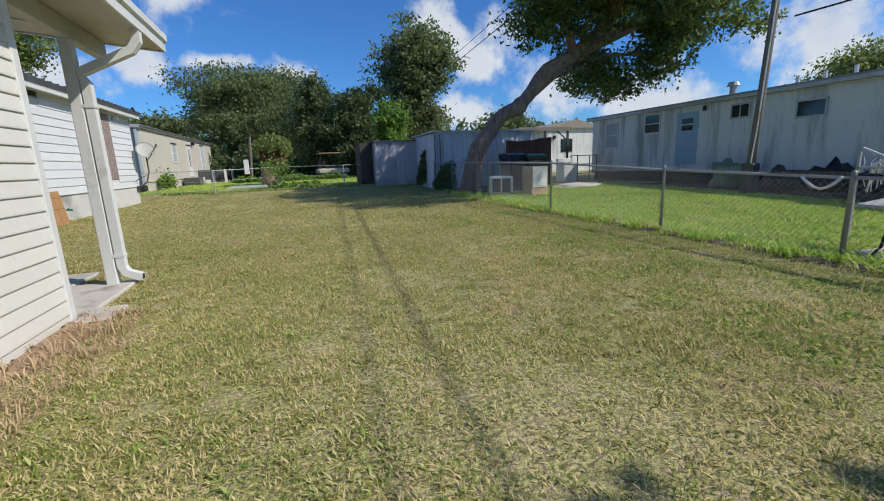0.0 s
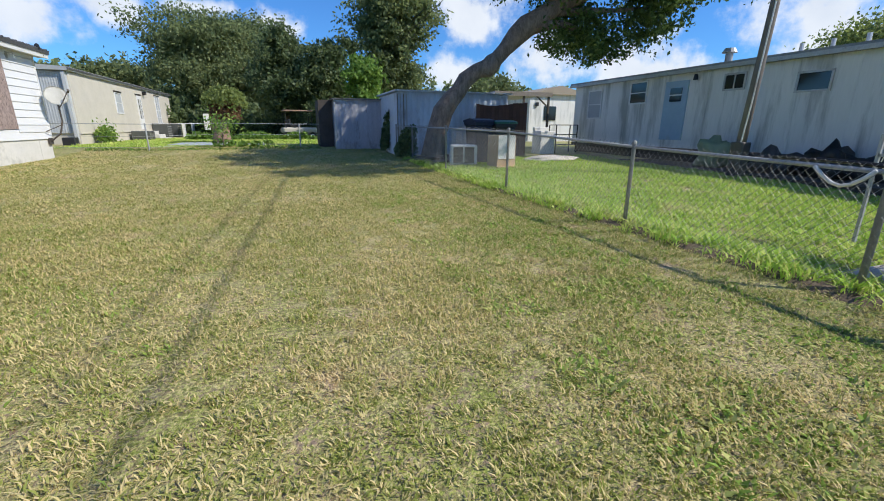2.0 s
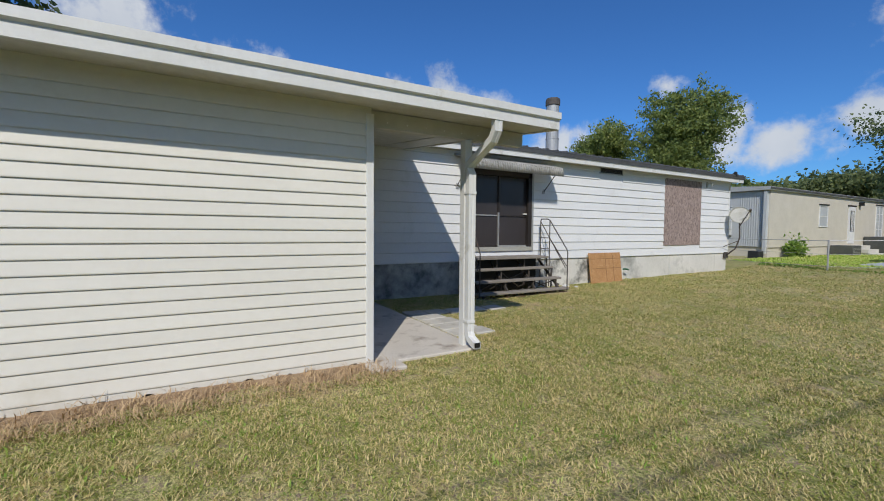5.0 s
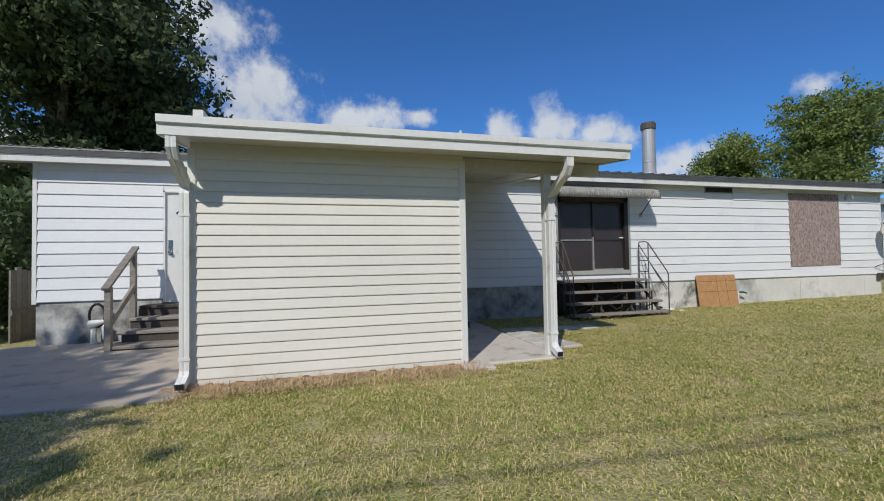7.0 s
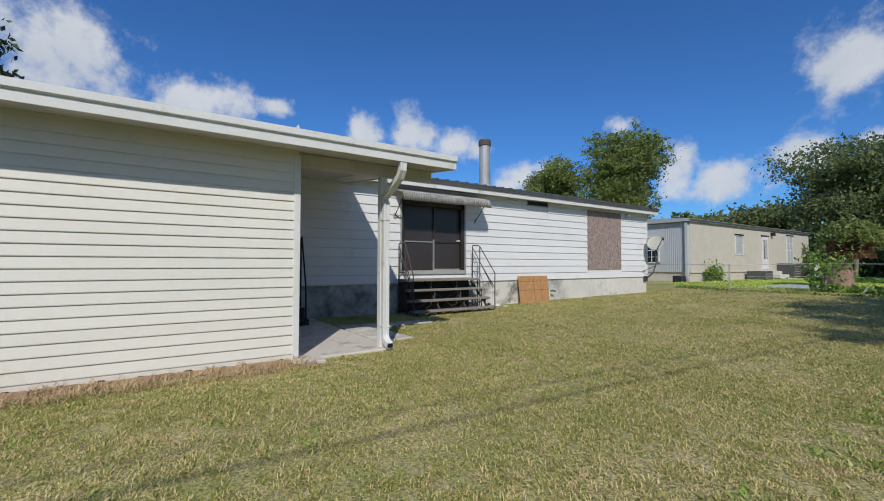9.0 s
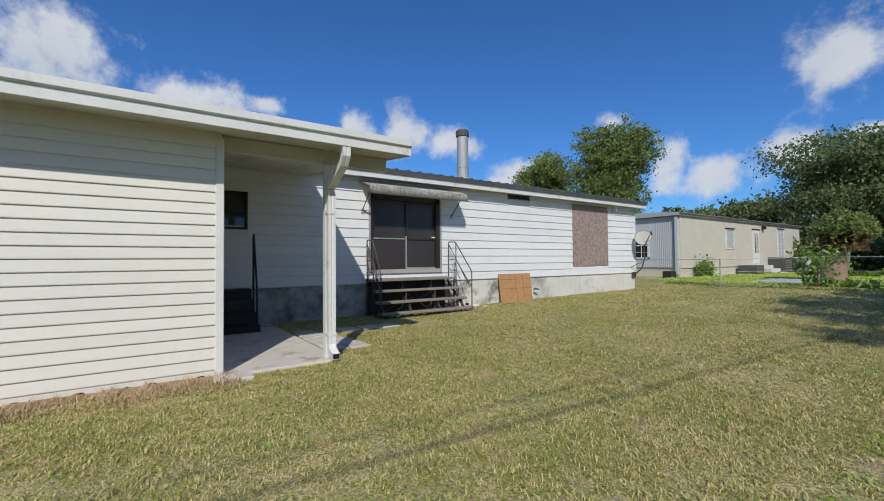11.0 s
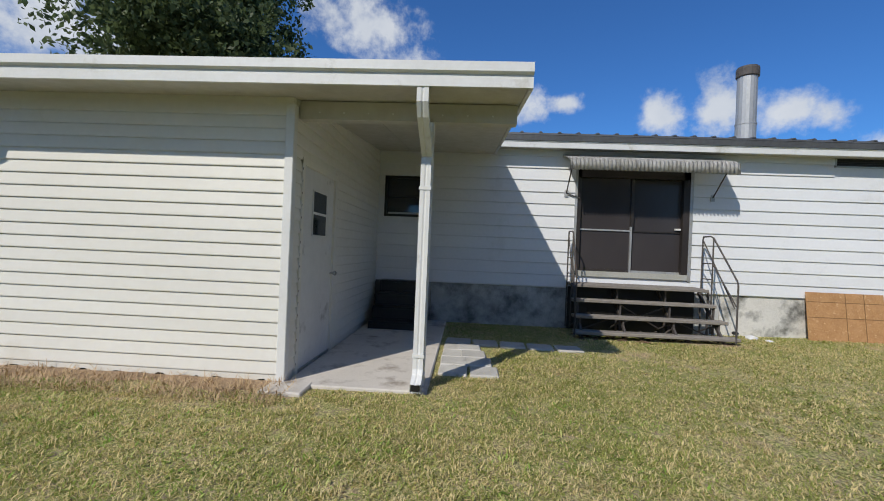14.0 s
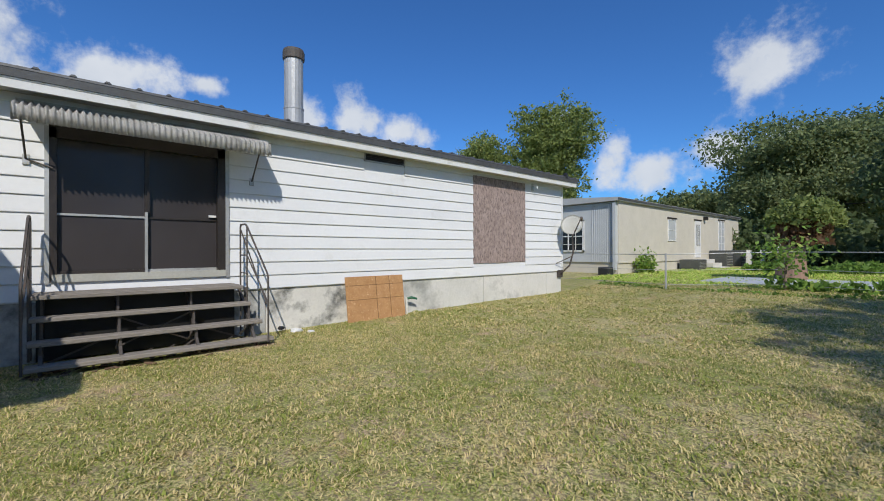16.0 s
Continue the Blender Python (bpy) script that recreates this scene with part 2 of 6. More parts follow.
SKIRT_PALE = mat("painted_concrete_skirting", (0.70, 0.68, 0.64), (0.56, 0.55, 0.51), 0.85, scale=1.2, fine=25, bump=0.3, stain=(0.30, 0.30, 0.275), stain_amt=0.36, stain_scale=1.1)
SKIRT_FLAKED = mat("flaked_concrete_skirting", (0.68, 0.66, 0.61), (0.55, 0.53, 0.49), 0.85, scale=2.0, fine=25, bump=0.4, stain=(0.10, 0.10, 0.09), stain_amt=0.46, stain_scale=2.6)
CONCRETE = mat("patio_concrete", (0.64, 0.595, 0.54), (0.52, 0.48, 0.43), 0.9, scale=1.4, fine=60, bump=0.25, stain=(0.24, 0.20, 0.165), stain_amt=0.3, stain_scale=2.6)
PAVER = mat("paver_concrete", (0.58, 0.56, 0.52), (0.44, 0.42, 0.38), 0.9, scale=4, fine=60, bump=0.3, each=0.08, stain=(0.25, 0.24, 0.2), stain_amt=0.1, stain_scale=5)
DARK_TRIM = mat("dark_brown_frame", (0.035, 0.03, 0.028), (0.06, 0.05, 0.045), 0.4, metal=0.3, fine=40)
SCREEN = mat("dark_screen_panel", (0.055, 0.052, 0.055), (0.075, 0.072, 0.075), 0.35, scale=1.5, fine=200, bump=0.05)
ALU = mat("weathered_aluminium", (0.55, 0.55, 0.54), (0.40, 0.40, 0.39), 0.5, metal=0.6, fine=25, stain=(0.25, 0.23, 0.2), stain_amt=0.12, stain_scale=6)
AWNING = mat("awning_aluminium", (0.66, 0.64, 0.60), (0.48, 0.465, 0.43), 0.55, fine=30, stain=(0.30, 0.28, 0.24), stain_amt=0.2, stain_scale=8)
GALV = mat("galvanised_steel", (0.46, 0.47, 0.48), (0.35, 0.36, 0.37), 0.55, metal=0.35, fine=20, stain=(0.35, 0.30, 0.24), stain_amt=0.05)
ROOF_METAL = mat("dark_roof_metal", (0.16, 0.16, 0.16), (0.10, 0.10, 0.10), 0.5, metal=0.4, fine=15)
GREY_WOOD = mat("weathered_grey_wood", (0.30, 0.27, 0.235), (0.17, 0.15, 0.13), 0.85, scale=3, fine=25, bump=0.4, stretch=(4, 0.6, 4), each=0.12, stain=(0.46, 0.43, 0.39), stain_amt=0.12, stain_scale=3)
DARK_WOOD = mat("dark_stained_wood", (0.085, 0.07, 0.06), (0.045, 0.04, 0.035), 0.8, scale=3, fine=30, bump=0.35, each=0.1)
STEEL_DARK = mat("rusted_dark_steel", (0.13, 0.115, 0.105), (0.07, 0.06, 0.055), 0.6, metal=0.3, fine=40, stain=(0.2, 0.1, 0.05), stain_amt=0.1, stain_scale=7)
BLACK = mat("black_paint_and_shade", (0.012, 0.012, 0.013), (0.022, 0.021, 0.02), 0.45, fine=40)
OSB = mat("weathered_osb", (0.44, 0.345, 0.31), (0.22, 0.165, 0.15), 0.85, scale=14, fine=34, bump=0.4, stain=(0.085, 0.06, 0.056), stain_amt=0.38, stain_scale=24, stretch=(1, 1, 0.5))
PLY = mat("new_osb_sheet", (0.49, 0.275, 0.125), (0.36, 0.185, 0.075), 0.8, scale=9, fine=32, bump=0.25, stain=(0.68, 0.45, 0.24), stain_amt=0.2, stain_scale=18)
PLY_LINE = mat("printed_line", (0.22, 0.12, 0.05), rough=0.8, bump=0)
DOOR_GREY = mat("grey_white_door", (0.70, 0.70, 0.69), (0.63, 0.63, 0.62), 0.45, fine=12, bump=0.03, stain=(0.33, 0.32, 0.30), stain_amt=0.05, stain_scale=3)
CHROME = mat("worn_chrome", (0.6, 0.6, 0.6), rough=0.25, metal=1.0, bump=0)
BARK = mat("oak_bark", (0.34, 0.25, 0.19), (0.12, 0.09, 0.07), 0.95, scale=4, fine=14, bump=0.9, stretch=(2, 2, 0.7), stain=(0.24, 0.21, 0.18), stain_amt=0.12, stain_scale=3)
NEIGH_WALL = mat("mildewed_white_metal", (0.80, 0.79, 0.765), (0.70, 0.695, 0.67), 0.6, scale=0.7, fine=12, bump=0.05, stretch=(2.2, 2.2, 0.28), stain=(0.30, 0.31, 0.285), stain_amt=0.4, stain_scale=0.9)
FAR_WALL = mat("cream_stucco_panel", (0.60, 0.56, 0.48), (0.53, 0.495, 0.42), 0.7, fine=14, bump=0.05, each=0.02)
FAR_GREY = mat("grey_porch_panel", (0.52, 0.54, 0.55), (0.46, 0.48, 0.49), 0.6, fine=14)
FENCE_POST = mat("weathered_fence_post", (0.33, 0.34, 0.34), (0.22, 0.225, 0.23), 0.6, metal=0.35, fine=25, stain=(0.28, 0.2, 0.14), stain_amt=0.1, stain_scale=6)
RUST_POST = mat("rusty_post", (0.22, 0.10, 0.055), (0.12, 0.06, 0.04), 0.8, fine=40, metal=0.2)
POLE_WOOD = mat("utility_pole_wood", (0.24, 0.21, 0.18), (0.16, 0.14, 0.12), 0.9, fine=20, bump=0.4, stretch=(5, 5, 0.4))
TIN = mat("grey_tin_panel", (0.496, 0.496, 0.543), (0.354, 0.354, 0.389), 0.6, scale=1.5, fine=20, stain=(0.236, 0.201, 0.177), stain_amt=0.2, stain_scale=2.5, stretch=(1, 1, 0.4))
TIN_BLUE = mat("pale_blue_tin_panel", (0.614, 0.673, 0.743), (0.472, 0.519, 0.590), 0.6, scale=1.5, fine=20, stain=(0.319, 0.295, 0.283), stain_amt=0.16, stain_scale=2, stretch=(1, 1, 0.4))
WIRE = mat("weathered_wire", (0.30, 0.31, 0.31), (0.2, 0.205, 0.21), 0.5, metal=0.3, bump=0)
BLUE_DOOR = mat("pale_blue_door", (0.36, 0.50, 0.62), (0.30, 0.43, 0.55), 0.5, fine=12, stain=(0.3, 0.33, 0.33), stain_amt=0.1)
WINDOW_WHITE = mat("white_window_frame", (0.78, 0.78, 0.77), rough=0.45, bump=0.02)
BROWN_FENCE = mat("dark_red_fence_wood", (0.13, 0.065, 0.05), (0.075, 0.04, 0.033), 0.85, fine=25, each=0.15)
PLASTIC_WHITE = mat("aged_white_enamel", (0.78, 0.77, 0.73), (0.66, 0.65, 0.6), 0.4, fine=14, stain=(0.45, 0.33, 0.22), stain_amt=0.08)
CARD_TAN = mat("tan_panel", (0.52, 0.37, 0.23), (0.42, 0.29, 0.18), 0.8)
BIN_BLACK = mat("black_bin_plastic", (0.02, 0.022, 0.024), (0.03, 0.032, 0.035), 0.5, bump=0.03)
BIN_GREEN = mat("green_bin_lid", (0.03, 0.13, 0.07), rough=0.5, bump=0.03)
BIN_BLUE = mat("navy_bin_plastic", (0.012, 0.02, 0.05), rough=0.5, bump=0.03)
TABLE_TOP = mat("stained_resin_top", (0.46, 0.46, 0.43), (0.33, 0.34, 0.31), 0.6, scale=4, stain=(0.22, 0.25, 0.19), stain_amt=0.2, stain_scale=5)
RED = mat("red_plastic", (0.45, 0.03, 0.025), rough=0.45, bump=0.02)
WHITE_RAG = mat("white_plastic_sheet", (0.75, 0.75, 0.74), (0.6, 0.6, 0.62), 0.6, fine=8, bump=0.5)
TERRACOTTA = mat("terracotta_stump", (0.32, 0.20, 0.14), (0.22, 0.14, 0.10), 0.9)
SLAB_BLUE = mat("blue_grey_slab", (0.45, 0.48, 0.52), (0.37, 0.40, 0.44), 0.8, fine=20)
DIRT_MAT = mat("bare_dirt", (0.38, 0.27, 0.17), (0.28, 0.19, 0.12), 0.95, fine=30, bump=0.6)

GLASS = bpy.data.materials.new("window_glass")
GLASS.use_nodes = True
gb = GLASS.node_tree.nodes["Principled BSDF"]
gb.inputs["Base Color"].default_value = (0.02, 0.024, 0.03, 1)
gb.inputs["Roughness"].default_value = 0.06
gb.inputs["Specular IOR Level"].default_value = 0.6

# ---- mesh helpers ----


def fine_mesh(bm, name, material, smooth=False):
    me = bpy.data.meshes.new(name)
    bmesh.ops.recalc_face_normals(bm, faces=bm.faces)
    if smooth:
        for f in bm.faces:
            f.smooth = True
    bm.to_mesh(me)
    bm.free()
    me.materials.append(material)
    return me


def part(name, bm, material, parent=None, label="", smooth=False):
    ob = new(name, fine_mesh(bm, name, material, smooth))
    if parent:
        ob.parent = parent
    if label:
        ob["label"] = label
    return ob


def thing(name, label, category, group="", kind="", at=(0, 0, 0), turn=0):
    ob = new(name)
    ob.empty_display_size = 0.2
    ob.matrix_basis = pose(*at, 0, 0, turn)
    return tagged(ob, label, category, group, kind)


def add_box(bm, x0, y0, z0, x1, y1, z1, bevel=0.0, m=None):
    vs = [bm.verts.new((x, y, z)) for z in (z0, z1) for y in (y0, y1) for x in (x0, x1)]
    fs = [bm.faces.new([vs[i] for i in q]) for q in ((0, 2, 3, 1), (4, 5, 7, 6), (0, 1, 5, 4), (2, 6, 7, 3), (0, 4, 6, 2), (1, 3, 7, 5))]
    if bevel:
        es = {e for f in fs for e in f.edges}
        r = bmesh.ops.bevel(bm, geom=list(es), offset=bevel, segments=1, affect="EDGES", profile=0.5)
        vs = list({v for f in r["faces"] for v in f.verts} | {v for v in vs if v.is_valid})
    if m is not None:
        bmesh.ops.transform(bm, matrix=m, verts=[v for v in vs if v.is_valid])
    return bm


def box(*a, bevel=0.0, m=None):
    return add_box(bmesh.new(), *a, bevel=bevel, m=m)


def add_tube(bm, pts, radii, sides=8, cap=True):
    """A bent tube through points, round or with a radius for each."""
    pts = [Vector(p) for p in pts]
    if isinstance(radii, (int, float)):
        radii = [radii] * len(pts)
    rings = []
    side = None
    for i, p in enumerate(pts):
        d = (pts[min(i + 1, len(pts) - 1)] - pts[max(i - 1, 0)]).normalized()
        if side is None:
            side = d.orthogonal().normalized()
        side = (side - d * side.dot(d)).normalized()
        other = d.cross(side)
        rings.append([bm.verts.new(p + radii[i] * (math.cos(a) * side + math.sin(a) * other)) for a in (2 * math.pi * k / sides for k in range(sides))])
    for r, s in zip(rings, rings[1:]):
        for k in range(sides):
            bm.faces.new((r[k], r[(k + 1) % sides], s[(k + 1) % sides], s[k]))
    if cap:
        bm.faces.new(rings[0][::-1])
        bm.faces.new(rings[-1])
    return bm


def tube(pts, radii, sides=8):
    return add_tube(bmesh.new(), pts, radii, sides)


def add_bar(bm, p, q, w, d):
    """A straight bar of rectangular section from p to q."""
    p, q = Vector(p), Vector(q)
    way = q - p
    m = Matrix.Translation(p) @ way.to_track_quat("Z", "Y").to_matrix().to_4x4()
    return add_box(bm, -w / 2, -d / 2, 0, w / 2, d / 2, way.length, m=m)


def bar(p, q, w, d):
    return add_bar(bmesh.new(), p, q, w, d)


def extrude_profile(bm, prof, axis, a, b, closed=True):
    """A profile of (u, v) pairs drawn out along an axis: 'y' takes (x, z), 'x' takes (y, z)."""
    def at(u, v, s):
        return (u, s, v) if axis == "y" else (s, u, v)
    one = [bm.verts.new(at(u, v, a)) for u, v in prof]
    two = [bm.verts.new(at(u, v, b)) for u, v in prof]
    n = len(prof)
    for i in range(n if closed else n - 1):
        bm.faces.new((one[i], one[(i + 1) % n], two[(i + 1) % n], two[i]))
    if closed:
        bm.faces.new(one)
        bm.faces.new(two[::-1])
    return bm


def lap_boards(name, parent, frame_m, u1, v0, v1, reveal, openings, material, proud=0.014, u0=0.0, gap=0.006):
    """Clapboards, one object each, on a wall whose plane is frame_m's local xz (u, v) with local -y outwards; openings are (u0, v0, u1, v1)."""
    v = v0
    k = 0
    while v < v1 - 0.02:
        top = min(v + reveal, v1)
        cuts = sorted((a, b) for a, c, b, d in openings if c < top - 0.02 and d > v + 0.02)
        spans, s = [], u0
        for a, b in cuts:
            if a > s + 0.02:
                spans.append((s, a))
            s = max(s, b)
        if s < u1 - 0.02:
            spans.append((s, u1))
        for a, b in spans:
            bm = bmesh.new()
            h = top - v
            prof = [(0.0, gap), (-proud + 0.002, gap), (-proud, gap + 0.003), (-proud - 0.001, gap + 0.012), (-proud * 0.1, h), (0.0, h)]
            extrude_profile(bm, [(y, z + v) for y, z in prof], "x", a, b)
            ob = part(name, bm, material, parent)
            ob.matrix_basis = frame_m
        v = top
        k += 1


def gz(x, y):
    """Height of the ground."""
    def step(v, a, b):
        t = min(max((v - a) / (b - a), 0.0), 1.0)
        return t * t * (3 - 2 * t)
    z = 0.10 * step(y, 8, 17) + 0.18 * step(y, 17, 21) - 0.12 * step(-y, -1, 4)
    if x > 4.9:
        z -= 0.16 * step(x, 4.9, 6.0) * (1 - step(y, 3.5, 9))
    return z

# ---- ground ----
def ground_sheet():
    xs = sorted({-900, -400, -200, -120, -80, -60, *range(-50, 51, 2), 60, 80, 120, 200, 400, 900, *[i * 0.5 for i in range(-16, 28)]})
    ys = sorted({-900, -400, -200, -100, -60, -40, *range(-30, 61, 2), 80, 120, 200, 400, 900, *[i * 0.5 for i in range(-8, 50)]})
    bm = bmesh.new()
    grid = [[bm.verts.new((x, y, gz(x, y) + (0.012 * noise.noise(Vector((x, y, 0)) * 0.9) if abs(x) < 40 and abs(y) < 60 else 0))) for y in ys] for x in xs]
    for i in range(len(xs) - 1):
        for j in range(len(ys) - 1):
            bm.faces.new((grid[i][j], grid[i + 1][j], grid[i + 1][j + 1], grid[i][j + 1]))
    return bm


ground = part("ground", ground_sheet(), LAWN_SOIL, smooth=True)
tagged(ground, "mown dry lawn with straw and bare sandy patches", "lawn", kind="structure")

# ---- the white home with its long lapped wall ----
HX, HY0, HY1 = -5.68, -2.36, 17.75
HSK, HTOP = 0.68, 3.08
EAVE_X, EAVE_Z = -5.42, 3.03
home = thing("mobile_home", "long white mobile home with lapped siding and dark metal roof", "mobile home", kind="structure")
SLID = (7.37, 0.90, 9.2, 2.69)
SWIN = (4.06, 1.79, 4.85, 2.49)
VENT = (11.48, 2.86, 12.38, 3.03)
BOARD = (14.25, 0.97, 16.1, 2.93)
LDOOR = (-0.46, 0.62, 0.46, 2.60)
core = bmesh.new()
add_box(core, HX - 7.0, HY0 + 0.02, HSK, HX - 0.12, HY1 - 0.02, HTOP + 0.1)
wall = part("wall", core, HOUSE_WHITE, home)
# wall skin in front of the core, with openings left free
skin = bmesh.new()
cols = sorted({HY0, HY1, *[v for r in (SLID, SWIN, LDOOR, BOARD) for v in (r[0], r[2])]})
for a, b in zip(cols, cols[1:]):
    holes = [r for r in (SLID, SWIN, LDOOR, BOARD) if r[0] <= a and r[2] >= b]
    z = HSK
    for r in holes:
        add_box(skin, HX - 0.12, a, z, HX - 0.002, b, r[1])
        z = r[3]
    add_box(skin, HX - 0.12, a, z, HX - 0.002, b, HTOP + 0.1)
part("wall_skin", skin, HOUSE_WHITE, home)
# u runs along +y, outwards is +x
home_face = Matrix(((0, -1, 0, HX), (1, 0, 0, 0), (0, 0, 1, 0), (0, 0, 0, 1)))
lap_boards("siding_board", wall, home_face, HY1, HSK, HTOP - 0.02, 0.201, [SLID, SWIN, VENT, BOARD, LDOOR], HOUSE_WHITE, proud=0.018, u0=HY0, gap=0.010)
end_face = Matrix(((-1, 0, 0, HX), (0, -1, 0, HY1), (0, 0, 1, 0), (0, 0, 0, 1)))
lap_boards("siding_board", wall, end_face, 7.0, HSK, HTOP - 0.02, 0.201, [], HOUSE_WHITE, proud=0.02, gap=0.012)
for y in (HY0 - 0.01, HY1 - 0.05):
    part("corner_trim", box(HX - 0.05, y, HSK - 0.02, HX + 0.022, y + 0.06, HTOP), TRIM_WHITE, home)
# skirting in panels
y = HY0 + 0.03
while y < HY1 - 0.1:
    n = min(y + 2.42, HY1 - 0.03)
    part("skirting_panel", box(HX - 0.12, y, -0.4, HX - 0.015 - 0.004 * random.random(), n - 0.012, HSK), SKIRT if y < 8.8 else SKIRT_FLAKED if y < 11.0 else SKIRT_PALE, home)
    y = n
part("skirting_panel", box(HX - 7.0, HY1 - 0.1, -0.3, HX - 0.12, HY1 - 0.03, HSK), SKIRT_PALE, home)
# eave: soffit, two-step fascia, ribbed roof
bm = bmesh.new()
extrude_profile(bm, [(HX, EAVE_Z - 0.02), (EAVE_X, EAVE_Z - 0.02), (EAVE_X, EAVE_Z), (HX, EAVE_Z + 0.03)], "y", HY0 - 0.45, HY1 + 0.3)
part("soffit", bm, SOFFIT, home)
bm = bmesh.new()
extrude_profile(bm, [(EAVE_X - 0.03, EAVE_Z - 0.04), (EAVE_X + 0.008, EAVE_Z - 0.04), (EAVE_X + 0.012, EAVE_Z + 0.05), (EAVE_X + 0.022, EAVE_Z + 0.055), (EAVE_X + 0.022, EAVE_Z + 0.068), (EAVE_X - 0.03, EAVE_Z + 0.068)], "y", HY0 - 0.45, HY1 + 0.3)
part("fascia", bm, TRIM_WHITE, home, "white painted two-step fascia board")
bm = bmesh.new()
extrude_profile(bm, [(EAVE_X - 0.03, EAVE_Z + 0.07), (EAVE_X + 0.035, EAVE_Z + 0.07), (EAVE_X + 0.045, EAVE_Z + 0.158), (EAVE_X - 0.03, EAVE_Z + 0.158)], "y", HY0 - 0.48, HY1 + 0.33)
part("roof_drip_edge", bm, ROOF_METAL, home, "dark metal drip edge of the roof")
RZ = EAVE_Z + 0.16
bm = bmesh.new()
add_box(bm, 0, HY0 - 0.5, 0, 4.0, HY1 + 0.35, 0.03, m=Matrix.Translation((EAVE_X + 0.05, 0, RZ)) @ Matrix.Rotation(radians(180 - 7), 4, "Y") @ Matrix.Scale(-1, 4, (0, 0, 1)))
y = HY0 - 0.45
tilt = math.tan(radians(7))
while y < HY1 + 0.33:
    vs = []
    for x, z in ((EAVE_X + 0.055, RZ + 0.03), (EAVE_X - 3.9, RZ + 0.03 + 3.95 * tilt)):
        for dy, dz in ((-0.035, 0), (-0.015, 0.022), (0.015, 0.022), (0.035, 0)):
            vs.append(bm.verts.new((x, y + dy, z + dz)))
    for i in range(3):
        bm.faces.new((vs[i], vs[i + 1], vs[i + 5], vs[i + 4]))
    bm.faces.new(vs[0:4])
    y += 0.305
add_box(bm, HX - 7.2, HY0 - 0.5, RZ + 3.95 * tilt - 0.02, EAVE_X - 3.9, HY1 + 0.35, RZ + 3.95 * tilt + 0.02)
part("roof", bm, ROOF_METAL, home, "dark ribbed metal roof sheet")
bm = bmesh.new()
vs = [bm.verts.new(p) for p in ((EAVE_X + 0.02, HY1 + 0.02, EAVE_Z), (EAVE_X - 3.9, HY1 + 0.02, EAVE_Z), (EAVE_X - 3.9, HY1 + 0.02, RZ + 3.9 * tilt), (EAVE_X + 0.02, HY1 + 0.02, RZ))]
f = bm.faces.new(vs)
bmesh.ops.solidify(bm, geom=[f], thickness=0.04)
part("gable", bm, TRIM_WHITE, home)

# ---- the cream shed and its porch roof ----
SX, SY0, SY1 = -2.0, 1.0, 3.95
shed = thing("storage_shed", "cream vinyl-sided storage shed built against the home", "shed", kind="structure")
bm = bmesh.new()
add_box(bm, SX - 0.1, SY0, -0.1, SX - 0.002, SY1 - 0.1, 2.52)
SDOOR = (0.256, -0.05, 1.22, 2.0)
add_box(bm, SX - 0.256, SY1 - 0.1, -0.1, SX - 0.002, SY1 - 0.002, 2.52)
add_box(bm, SX - 1.22, SY1 - 0.1, 2.0, SX - 0.256, SY1 - 0.002, 2.52)
add_box(bm, HX + 0.02, SY1 - 0.1, -0.1, SX - 1.22, SY1 - 0.002, 2.95)
add_box(bm, HX + 0.02, SY0, -0.1, SX - 0.1, SY0 + 0.1, 2.9)
shed_wall = part("wall", bm, SHED_CREAM, shed)
front_face = Matrix(((0, -1, 0, SX), (1, 0, 0, 0), (0, 0, 1, 0), (0, 0, 0, 1)))
lap_boards("siding_board", shed_wall, front_face, SY1 - 0.06, 0.081, 2.47, 0.1134, [], SHED_CREAM, proud=0.013, u0=SY0 + 0.06, gap=0.007)
side_face = Matrix(((-1, 0, 0, SX), (0, -1, 0, SY1), (0, 0, 1, 0), (0, 0, 0, 1)))
lap_boards("siding_board", shed_wall, side_face, 3.64, 0.081, 2.86, 0.1134, [(0.22, -0.1, 1.255, 2.04)], SHED_CREAM, u0=0.06, gap=0.007)
part("corner_trim", box(SX - 0.06, SY1 - 0.06, 0, SX + 0.02, SY1 + 0.02, 2.46, bevel=0.006), TRIM_WHITE, shed)
part("corner_trim", box(SX - 0.06, SY0 - 0.02, 0, SX + 0.02, SY0 + 0.06, 2.46, bevel=0.006), TRIM_WHITE, shed)
part("base_trim", box(SX - 0.01, SY0 + 0.06, -0.05, SX + 0.012, SY1 - 0.06, 0.081), SHED_CREAM, shed)
random.seed(21)
for k in range(9):
    y = SY0 + 0.25 + 0.31 * k + random.uniform(-0.1, 0.1)
    w, h = random.uniform(0.02, 0.06), random.uniform(0.008, 0.02)
    bm = bmesh.new()
    bm.faces.new([bm.verts.new((SX + 0.0135, y + w * math.cos(a) * random.uniform(0.6, 1), 0.034 + h * math.sin(a) * random.uniform(0.6, 1))) for a in (0, 0.9, 1.8, 2.6, 3.5, 4.4, 5.4)])
    bmesh.ops.solidify(bm, geom=bm.faces[:], thickness=0.003)
    part("chipped_spot", bm, DARK_WOOD, shed)
random.seed(0)
